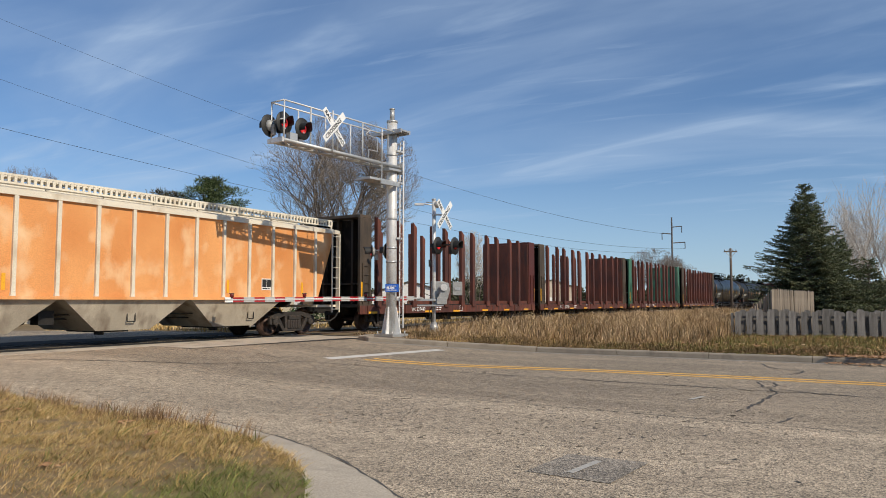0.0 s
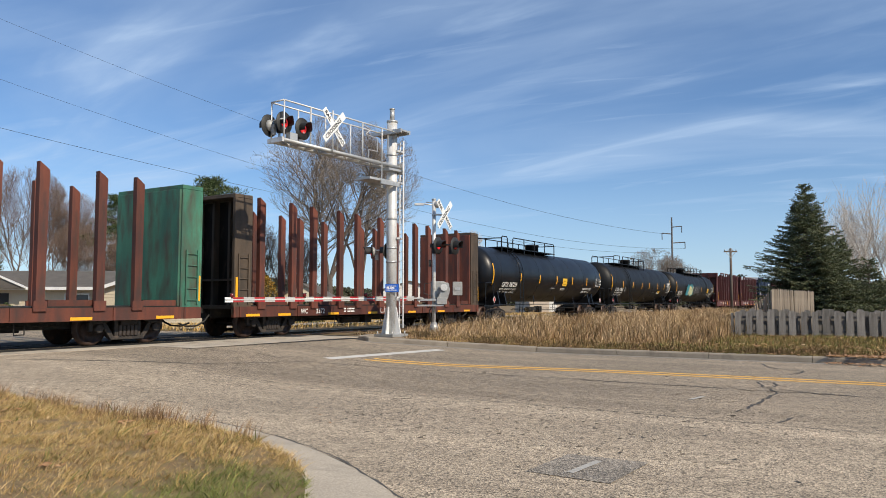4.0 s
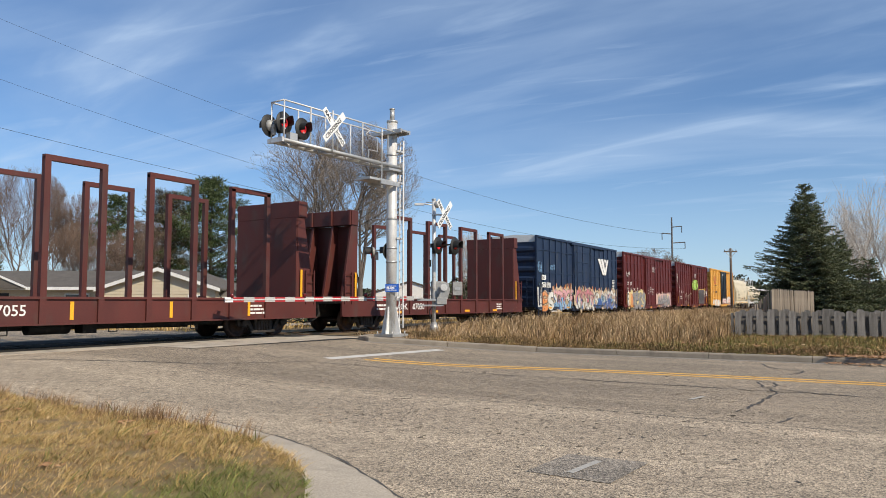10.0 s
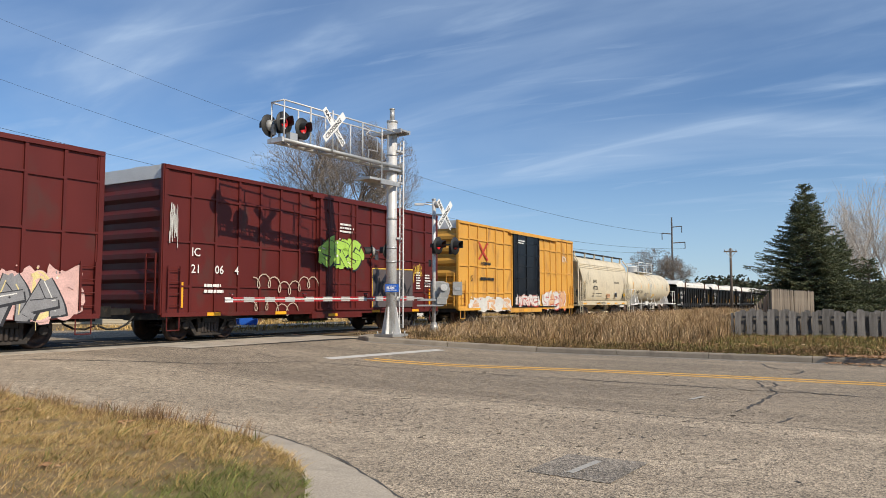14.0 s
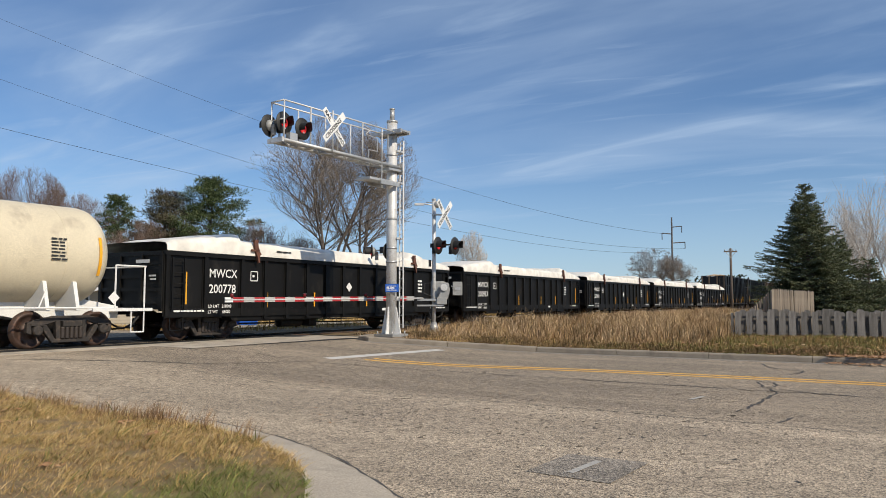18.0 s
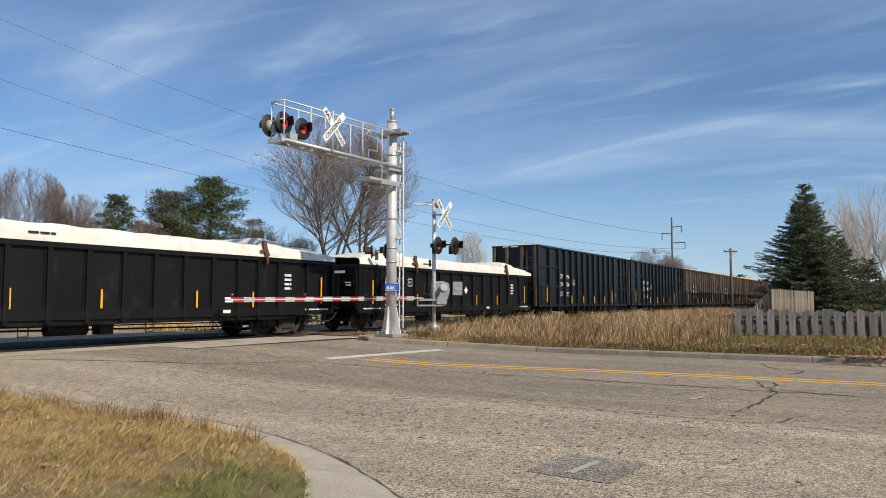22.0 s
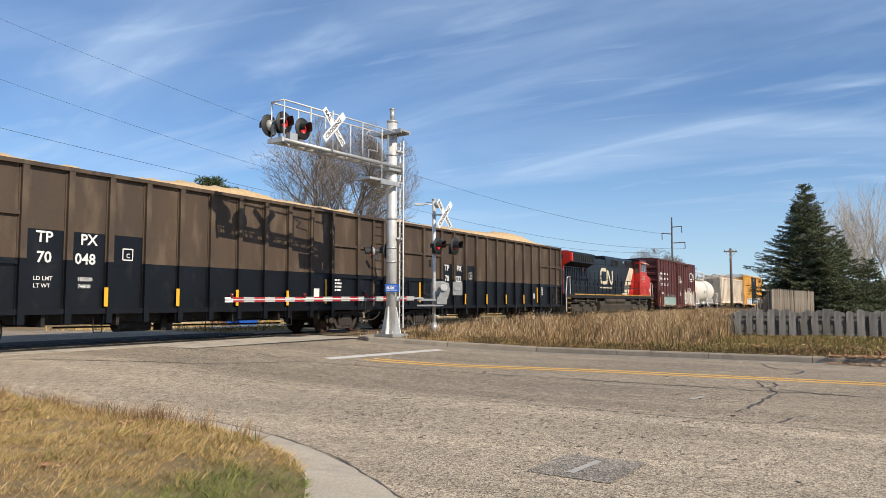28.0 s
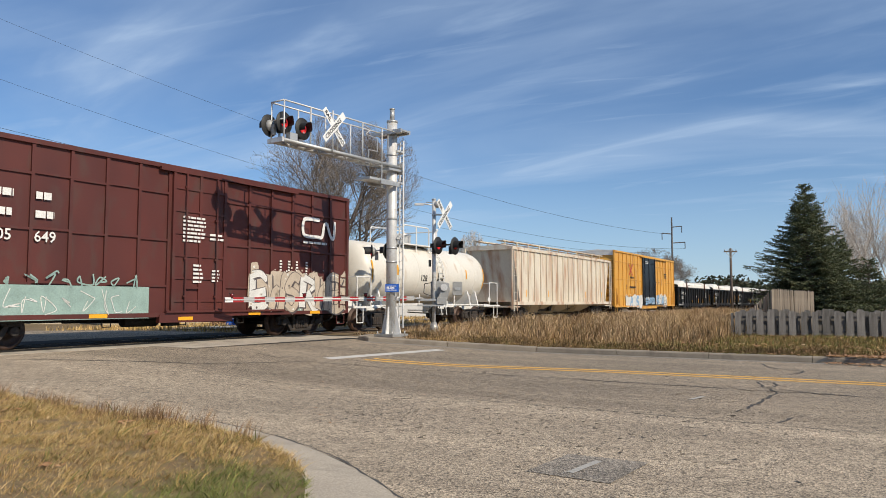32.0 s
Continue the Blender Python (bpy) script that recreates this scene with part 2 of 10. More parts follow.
def on_ground(q, s, lift=0.0):
    p = qs(q, s)
    return Vector((p.x, p.y, ground_z(p.x, p.y) + lift))


def strip(name, q0, q1, s0, s1, lift, material, nq=40, ns=20, **k):
    return sheet(name, [[on_ground(q0 + (q1 - q0) * i / nq, s0 + (s1 - s0) * j / ns, lift) for j in range(ns + 1)] for i in range(nq + 1)], material, **k)


def steps(lim, fine=40, step=0.8):
    a = [0.0]
    while a[-1] < lim:
        a.append(a[-1] + step)
        step *= 1.0 if a[-1] < fine else 1.35
    return [-v for v in a[:0:-1]] + a


def ground_sheet():
    ax = steps(2600)
    return sheet("ground", [[(x, y, ground_z(x, y) - 0.05) for y in ax] for x in ax], GROUND, "dry autumn ground with short brown grass", "ground")


def asphalt_material(name="street_asphalt", c1=(0.445, 0.357, 0.255), c2=(0.345, 0.277, 0.198)):
    m = surf(name, c1, c2, 0.30, 0.92, bump=0.0, grain=6)
    n, l = m.node_tree.nodes, m.node_tree.links
    p = n["Principled BSDF"]
    base = p.inputs["Base Color"].links[0].from_socket
    tc = [x for x in n if x.type == "TEX_COORD"][0]
    # stones of the wearing course
    vo = n.new("ShaderNodeTexVoronoi")
    vo.inputs["Scale"].default_value = 80
    l.new(tc.outputs["Object"], vo.inputs["Vector"])
    vr = n.new("ShaderNodeMapRange")
    vr.inputs["To Min"].default_value, vr.inputs["To Max"].default_value = 0.15, 1.85
    sep = n.new("ShaderNodeSeparateColor")
    l.new(vo.outputs["Color"], sep.inputs["Color"])
    l.new(sep.outputs["Red"], vr.inputs["Value"])
    mx = n.new("ShaderNodeMix")
    mx.data_type, mx.blend_type = "RGBA", "MULTIPLY"
    mx.inputs[0].default_value = 0.9
    l.new(base, mx.inputs[6])
    l.new(vr.outputs["Result"], mx.inputs[7])
    # stretched wear along the wheel tracks
    mp = n.new("ShaderNodeMapping")
    mp.vector_type = "TEXTURE"
    mp.inputs["Rotation"].default_value = (0, 0, PHI)
    mp.inputs["Scale"].default_value = (0.8, 14.0, 1)
    l.new(tc.outputs["Object"], mp.inputs["Vector"])
    wn_ = n.new("ShaderNodeTexNoise")
    wn_.inputs["Scale"].default_value, wn_.inputs["Detail"].default_value = 1.0, 5
    l.new(mp.outputs["Vector"], wn_.inputs["Vector"])
    wr = n.new("ShaderNodeMapRange")
    wr.inputs["From Min"].default_value, wr.inputs["From Max"].default_value = 0.35, 0.65
    wr.inputs["To Min"].default_value, wr.inputs["To Max"].default_value = 0.84, 1.12
    l.new(wn_.outputs["Fac"], wr.inputs["Value"])
    m2 = n.new("ShaderNodeMix")
    m2.data_type, m2.blend_type = "RGBA", "MULTIPLY"
    m2.inputs[0].default_value = 1.0
    l.new(mx.outputs[2], m2.inputs[6])
    l.new(wr.outputs["Result"], m2.inputs[7])
    # dark flecks of tar
    fl = n.new("ShaderNodeTexNoise")
    fl.inputs["Scale"].default_value, fl.inputs["Detail"].default_value = 13.0, 3
    l.new(tc.outputs["Object"], fl.inputs["Vector"])
    fr = n.new("ShaderNodeMapRange")
    fr.inputs["From Min"].default_value, fr.inputs["From Max"].default_value = 0.635, 0.665
    fr.inputs["To Min"].default_value, fr.inputs["To Max"].default_value = 1.0, 0.38
    l.new(fl.outputs["Fac"], fr.inputs["Value"])
    m3 = n.new("ShaderNodeMix")
    m3.data_type, m3.blend_type = "RGBA", "MULTIPLY"
    m3.inputs[0].default_value = 1.0
    l.new(m2.outputs[2], m3.inputs[6])
    l.new(fr.outputs["Result"], m3.inputs[7])
    # the far lanes were laid later and are greyer than the near strip
    ml = n.new("ShaderNodeMapping")
    ml.vector_type = "TEXTURE"
    ml.inputs["Rotation"].default_value = (0, 0, PHI)
    l.new(tc.outputs["Object"], ml.inputs["Vector"])
    sl = n.new("ShaderNodeSeparateXYZ")
    l.new(ml.outputs["Vector"], sl.inputs["Vector"])
    lr = n.new("ShaderNodeMapRange")
    lr.interpolation_type = "SMOOTHSTEP"
    lr.inputs["From Min"].default_value, lr.inputs["From Max"].default_value = 9.2, 10.2
    l.new(sl.outputs["X"], lr.inputs["Value"])
    m4 = n.new("ShaderNodeMix")
    m4.data_type, m4.blend_type = "RGBA", "MULTIPLY"
    l.new(lr.outputs["Result"], m4.inputs[0])
    l.new(m3.outputs[2], m4.inputs[6])
    m4.inputs[7].default_value = (0.755, 0.75, 0.74, 1)
    l.new(m4.outputs[2], p.inputs["Base Color"])
    b = n.new("ShaderNodeBump")
    b.inputs["Strength"].default_value, b.inputs["Distance"].default_value = 0.6, 0.01
    l.new(vo.outputs["Distance"], b.inputs["Height"])
    l.new(b.outputs["Normal"], p.inputs["Normal"])
    return m


ground_sheet()
ASPH = asphalt_material()
EDGELINE = surf("dark_edge_strip", (0.03, 0.027, 0.024), (0.02, 0.018, 0.016), 8, 0.9)
CRACK = surf("tarred_crack", (0.10, 0.09, 0.08), (0.07, 0.063, 0.056), 8, 0.9)
PATCHM = asphalt_material("asphalt_patch", (0.30, 0.258, 0.205), (0.24, 0.206, 0.165))
APRON = surf("pale_concrete", (0.50, 0.43, 0.335), (0.40, 0.34, 0.265), 0.8, 0.9, bump=0.3, grain=50, dirt=(0.22, 0.19, 0.15), dirt_amount=0.25)

# shade under the train, put into the colour of the crossing panels
PANELSHADE = surf("shade_dark_panel", (0.030, 0.028, 0.026), (0.018, 0.017, 0.016), 2.5, 0.9, bump=0.3, grain=30, dirt=(0.055, 0.048, 0.04), dirt_amount=0.2, spec=0.2)
road = strip("road", -90, 110, -30, 19.55, 0.0, ASPH, 250, 20, label="worn grey asphalt street with cracks and patches", category="road")


def road_line(name, pts, w, material, lift=0.004, parent=None, label="", rag=0.0, seed=0):
    """A painted or tarred line along points (q, s)."""
    rnd = random.Random(seed)
    bm = bmesh.new()
    last = None
    ps = [Vector(p) for p in pts]
    fine = []
    for a, b in zip(ps, ps[1:]):
        k = max(1, int((b - a).length / (0.12 if rag else 0.7)))
        fine += [a.lerp(b, i / k) for i in range(k)]
    fine.append(ps[-1])
    for i, p in enumerate(fine):
        d = (fine[min(i + 1, len(fine) - 1)] - fine[max(i - 1, 0)]).normalized()
        n = Vector((-d.y, d.x))
        j = n * rnd.uniform(-rag, rag) if rag else Vector((0, 0))
        ww = w * (rnd.uniform(0.35, 1.3) if rag else 1)
        c = p + j
        pair = [bm.verts.new(on_ground(*(c + n * ww / 2), lift)), bm.verts.new(on_ground(*(c - n * ww / 2), lift))]
        if last:
            bm.faces.new((last[0], pair[0], pair[1], last[1]))
        last = pair
    return part(name, bm, material, parent or road, label)


WORNWHITE = surf("worn_road_white", (0.48, 0.455, 0.41), (0.36, 0.335, 0.30), 9, 0.85, bump=0.2)
for s in (15.22, 15.60):
    road_line("centre_line", [(-60, s - 0.3), (1.5, s - 0.3), (5.0, s - 0.4), (10.6, s - 1.12)], 0.16, ROADYELLOW, label="worn yellow centre line")
road_line("stop_line", [(11.27, 13.55), (10.81, 17.95)], 0.35, ROADWHITE, label="worn white stop line")
for a, b in (((2.33, 5.98), (2.27, 6.55)), ((2.50, 11.3), (2.41, 11.75))):
    road_line("lane_mark", [a, b], 0.07, WORNWHITE, lift=0.009, label="short white mark")
bm = bmesh.new()
bm.faces.new([bm.verts.new(on_ground(q, s, 0.005)) for q, s in ((2.68, 5.85), (2.63, 6.72), (1.86, 6.72), (1.92, 5.80))])
part("patch", bm, PATCHM, road, "dark square repair patch")
FLECK = surf("tar_spot", (0.10, 0.09, 0.078), (0.07, 0.063, 0.055), 8, 0.9)
CRACKS = (([(15.4, 8.4), (12.2, 10.6), (11.2, 12.7), (9.5, 13.1), (8.0, 13.3), (6.4, 13.15), (5.7, 13.22), (4.1, 13.1), (1.7, 13.05), (0.6, 13.0), (-6, 12.9)], 0.055, 0.07),
          ([(12.2, 9.8), (9.0, 9.75), (5.8, 9.66), (3.8, 9.6), (0.0, 9.47), (-8, 9.4)], 0.022, 0.012),
          ([(2.0, 14.6), (1.93, 14.1), (1.67, 13.3), (1.49, 12.7), (1.59, 11.3), (1.68, 10.4)], 0.045, 0.05),
          ([(1.12, 9.7), (1.01, 10.2)], 0.05, 0.02), ([(1.67, 13.3), (1.25, 13.25), (0.9, 13.1), (0.4, 12.95)], 0.04, 0.04),
          ([(2.46, 18.6), (2.2, 17.6), (1.75, 17.3), (1.45, 17.0), (1.55, 16.4), (1.72, 16.0)], 0.05, 0.03),
          ([(1.98, 14.5), (1.75, 14.4), (1.62, 13.9), (1.7, 13.5)], 0.04, 0.03),
          ([(13.4, 10.5), (12.4, 12.4), (11.9, 13.3)], 0.03, 0.06), ([(13.0, 13.0), (12.0, 12.7)], 0.04, 0.05))
road_line("joint", [(15.18, 12.7), (14.95, 15.9), (14.73, 19.1)], 0.42, EDGELINE, lift=0.008, label="dark strip beside the crossing panels")
for i, (pts, w, rag) in enumerate(CRACKS):
    road_line("crack", pts, w, CRACK, lift=0.006, rag=rag, seed=i)
rnd = random.Random(5)
for i in range(230):
    q, s = rnd.uniform(0.5, 13.5), rnd.uniform(6.5, 10.5) + rnd.uniform(-.3, 1)
    a = rnd.uniform(-0.6, 0.6)
    road_line("tar_fleck", [(q, s), (q + 0.09 * math.sin(a), s + rnd.uniform(0.02, 0.07))], rnd.uniform(0.012, 0.035), FLECK, lift=0.005, seed=i)


# concrete panels where the street meets the rails
def crossing():
    t = thing("level_crossing", Matrix.Identity(4), "crossing panels coloured dark as train shade between pale concrete aprons", "level crossing", kind="structure")
    for q0, q1 in ((15.0, 16.55), (16.6, 17.45), (17.46, 18.2), (18.45, 19.68), (19.92, 21.6)):
        for i in range(8):
            s0 = 1.0 + i * 2.35
            if q1 < 17 and s0 < 12.6:
                continue
            bm = bmesh.new()
            m = pose(*qs((q0 + q1) / 2, s0 + 1.15, RAIL_Z - 0.005), 0, 0, math.degrees(PHI))
            box(bm, -1.155, 1.155, -(q1 - q0) / 2, (q1 - q0) / 2, -0.1, 0.014, m)
            # panels past the train's near side carry its shadow as dark colour
            part("crossing_panel", bm, APRON if q1 < 17.456 else PANELSHADE, t)
    bm = bmesh.new()
    box(bm, -0.6, 0.55, -0.5, 0.5, 0.004, 0.012, pose(*qs(17.2, 18.9, RAIL_Z), 0, 0, math.degrees(PHI)))
    part("rubber_mat", bm, CRACK, t, "dark rubber mat beside the rail")


def track():
    t = thing("railway_track", Matrix.Identity(4), "rusty steel rails on ballast crossing the street", "railway track", kind="structure")
    a = math.degrees(PHI)
    for dq in (-0.75, 0.75):
        m = pose(*qs(TRACK_Q + dq, 0, RAIL_Z), 0, 0, a)
        bm = bmesh.new()
        box(bm, -250, 900, -0.036, 0.036, -0.035, -0.001, m)
        box(bm, -250, 900, -0.012, 0.012, -0.15, -0.035, m)
        box(bm, -250, 900, -0.07, 0.07, -0.18, -0.15, m)
        r = part("rail", bm, RAILSTEEL, t)
        bm = bmesh.new()
        box(bm, -250, 900, -0.026, 0.026, -0.001, 0.001, m)
        part("rail_head", bm, RAILTOP, r, "polished running surface")
    for s0, s1 in ((-250, 0.5), (20.3, 900)):
        bm = bmesh.new()
        prism(bm, [(-2.9, -0.34), (2.9, -0.34), (1.6, -0.14), (-1.6, -0.14)], s0, s1, "x")
        for v in bm.verts:
            v.co = pose(*qs(TRACK_Q, 0, RAIL_Z), 0, 0, a) @ v.co
        part("ballast_bed", bm, BALLAST, t, "grey stone ballast")
    SLEEPER = surf("creosoted_timber", (0.07, 0.05, 0.038), (0.045, 0.033, 0.026), 6, 0.9, bump=0.3, vary=0.3)
    for i in range(150):
        s = 20.6 + 0.55 * i
        shared_mesh = SHARED_SLEEPER.setdefault("sleeper", None)
        if shared_mesh is None:
            SHARED_SLEEPER["sleeper"] = mesh_of("sleeper", boxes((-0.11, 0.11, -1.3, 1.3, -0.2, -0.11)), SLEEPER)
        ob = new("sleeper", SHARED_SLEEPER["sleeper"])
        ob.parent = t
        ob.matrix_basis = pose(*qs(TRACK_Q, s, RAIL_Z), 0, 0, a)


SHARED_SLEEPER = {}
crossing()
track()
tagged(strip("gravel_road", 24.5, 27.5, 22, 150, 0.03, surf("pale_gravel", (0.42, 0.36, 0.28), (0.32, 0.27, 0.21), 1.0, 0.95, bump=0.5), 4, 60,
             label="pale gravel road beside the railway", category="road"), kind="structure")


# far kerb: a run of concrete stones
def kerb_far():
    t = thing("kerb", Matrix.Identity(4), "weathered concrete kerb with joints along the street", "kerb", kind="structure")
    line = [(-60, 19.45), (8.6, 19.55), (11.2, 18.95), (13.6, 18.25), (14.2, 18.5), (14.5, 19.4)]
    pts = []
    for (q0, s0), (q1, s1) in zip(line, line[1:]):
        L = math.hypot(q1 - q0, s1 - s0)
        k = max(1, round(L / 2.4))
        pts += [(q0 + (q1 - q0) * i / k, s0 + (s1 - s0) * i / k) for i in range(k)]
    pts.append(line[-1])
    for a, b in zip(pts, pts[1:]):
        A, B = Vector(a), Vector(b)
        d = (B - A).normalized()
        n = Vector((d.y, -d.x))
        if n.y < 0:
            n = -n
        A, B = A + d * 0.008, B - d * 0.008
        prof = ((0.0, -0.08), (0.03, 0.11), (0.06, 0.14), (0.24, 0.145), (0.24, -0.08))
        bm = bmesh.new()
        ra = [bm.verts.new(on_ground(*(A + n * w), h)) for w, h in prof]
        rb = [bm.verts.new(on_ground(*(B + n * w), h)) for w, h in prof]
        for i in range(len(prof)):
            j = (i + 1) % len(prof)
            bm.faces.new((ra[i], rb[i], rb[j], ra[j]))
        bm.faces.new(ra[::-1])
        bm.faces.new(rb)
        part("kerbstone", bm, CONCRETE, t)
    road_line("gutter", [(q, s - 0.16) for q, s in pts[:-2]], 0.3, GUTTERM, lift=0.004, label="pale gutter strip", parent=t)


GUTTERM = surf("worn_gutter", (0.31, 0.275, 0.23), (0.25, 0.22, 0.185), 1.5, 0.9, bump=0.3, grain=50)
kerb_far()

# near corner: grass plot with a rounded concrete gutter round it
CQ, CS, R_OUT, R_IN = 6.9, 1.55, 4.70, 4.16


def corner_plot():
    def edge(r):
        pts = [(40, CS + r)]
        for q in (30, 20, 14, 11, 9, 8):
            pts.append((q, CS + r))
        for i in range(25):
            a = math.pi / 2 * i / 24
            pts.append((CQ - r * math.sin(a), CS + r * math.cos(a)))
        pts += [(CQ - r, -4), (CQ - r, -12), (CQ - r, -25)]
        return pts
    outer, inner = edge(R_OUT), edge(R_IN)
    # the street side sweeps round on a wider curve than the grass
    for i in range(7, 32):
        a = math.pi / 2 * (i - 7) / 24
        d, c = Vector((-math.sin(a), math.cos(a))), Vector((CQ - 8.40, CS + 2.21))
        r = -d.dot(c) + math.sqrt(max(0.0, d.dot(c) ** 2 - c.dot(c) + 8.59 ** 2))
        r = min(r, R_OUT + 0.45)
        outer[i] = (CQ + d.x * r, CS + d.y * r)
    outer[32:] = [(outer[31][0], s) for q, s in outer[32:]]
    # gutter slabs
    t = thing("gutter_kerb", Matrix.Identity(4), "smooth pale concrete gutter round the grass corner", "kerb", kind="structure")
    for i in range(len(outer) - 1):
        if outer[i][0] > 9.5:
            continue
        bm = bmesh.new()
        k = 0.02
        a0, a1, b0, b1 = (Vector(p) for p in (outer[i], outer[i + 1], inner[i], inner[i + 1]))
        top = [on_ground(*p, h) for p, h in ((a0, 0.012), (a1, 0.012), (b1, 0.05), (b0, 0.05))]
        low = [v - Vector((0, 0, 0.12)) for v in top]
        vt, vl = [bm.verts.new(v) for v in top], [bm.verts.new(v) for v in low]
        bm.faces.new(vt)
        for j in range(4):
            bm.faces.new((vt[j], vl[j], vl[(j + 1) % 4], vt[(j + 1) % 4]))
        part("gutter_slab", bm, APRON, t)
    # dirt and loose grit gathered where the street meets the slabs
    line = [(q - 0.012, s + 0.012) for q, s in outer if q < 12 and s > 0]
    road_line("grit_line", line, 0.024, CRACK, lift=0.014, rag=0.022, seed=41, label="dark grit along the gutter", parent=t)
    # soil plot, gently raised
    rows = []
    for i, (q, s) in enumerate(inner):
        row = []
        for k in range(15):
            f = k / 14
            qq, ss = q + (30 - q) * f * f if q < 30 else q, s + (-25 - s) * f * f
            row.append(on_ground(qq, ss, 0.05 + 0.03 * smooth(0, 0.12, f)))
        rows.append(row)
    sheet("grass_plot", rows, GROUND, "raised grass corner with dry soil", "ground")


corner_plot()

# ---- grass ----
def island_material(name, cols, rough=0.9):
    """Blades that each take a colour of their own."""
    m = bpy.data.materials.new(name)
    m.use_nodes = True
    n, l = m.node_tree.nodes, m.node_tree.links
    p = n["Principled BSDF"]
    g = n.new("ShaderNodeNewGeometry")
    r = n.new("ShaderNodeValToRGB")
    e = r.color_ramp.elements
    e[0].color, e[0].position = (*cols[0], 1), 0
    e[1].color, e[1].position = (*cols[-1], 1), 1
    for i, c in enumerate(cols[1:-1]):
        x = e.new((i + 1) / (len(cols) - 1))
        x.color = (*c, 1)
    l.new(g.outputs["Random Per Island"], r.inputs["Fac"])
    l.new(r.outputs["Color"], p.inputs["Base Color"])
    p.inputs["Roughness"].default_value = rough
    p.inputs["Specular IOR Level"].default_value = 0.15
    return m


def blades(name, spots, material, label, category="grass"):
    """Blades of grass: each spot is a place, a height, a width, a heading and a lean."""
    vs, fs = [], []
    for x, y, z, h, w, a, lean in spots:
        ca, sa = math.cos(a), math.sin(a)
        lx, ly = math.cos(a * 1.7) * lean, math.sin(a * 1.7) * lean
        i = len(vs)
        vs += [(x - ca * w, y - sa * w, z), (x + ca * w, y + sa * w, z),
               (x + ca * w * .7 + lx * h * .45, y + sa * w * .7 + ly * h * .45, z + h * .6), (x - ca * w * .7 + lx * h * .45, y - sa * w * .7 + ly * h * .45, z + h * .6),
               (x + lx * h, y + ly * h, z + h)]
        fs += [(i, i + 1, i + 2, i + 3), (i + 3, i + 2, i + 4)]
    me = bpy.data.meshes.new(name)
    me.from_pydata(vs, [], fs)
    me.materials.append(material)
    return tagged(new(name, me), label, category, kind="stuff")


STRAW = island_material("straw_blades", ((0.46, 0.30, 0.11), (0.68, 0.47, 0.21), (0.25, 0.15, 0.05), (0.58, 0.39, 0.16), (0.36, 0.265, 0.09), (0.78, 0.58, 0.31), (0.15, 0.095, 0.038)))
DARKWEED = island_material("dark_weed_blades", ((0.10, 0.075, 0.045), (0.17, 0.115, 0.06), (0.075, 0.065, 0.035), (0.22, 0.14, 0.08)))
RUSSET = island_material("russet_blades", ((0.24, 0.145, 0.08), (0.38, 0.25, 0.14), (0.11, 0.07, 0.04), (0.28, 0.165, 0.095), (0.46, 0.33, 0.20)))
GREENB = island_material("green_blades", ((0.12, 0.17, 0.05), (0.19, 0.22, 0.065), (0.28, 0.26, 0.09), (0.09, 0.125, 0.035)))
TAWNY = island_material("tawny_blades", ((0.34, 0.22, 0.12), (0.46, 0.31, 0.17), (0.20, 0.125, 0.07), (0.38, 0.24, 0.13), (0.52, 0.38, 0.23)))
PALEREED = island_material("pale_reed_blades", ((0.56, 0.42, 0.26), (0.70, 0.54, 0.36), (0.42, 0.30, 0.17), (0.60, 0.44, 0.28)))


def in_plot(q, s, margin=0.0):
    if s > CS + R_IN + 0.12 - margin:
        return False
    if q < CQ and s > CS:
        return math.hypot(q - CQ, s - CS) < R_IN + 0.02 - margin
    return q > CQ - R_IN + margin


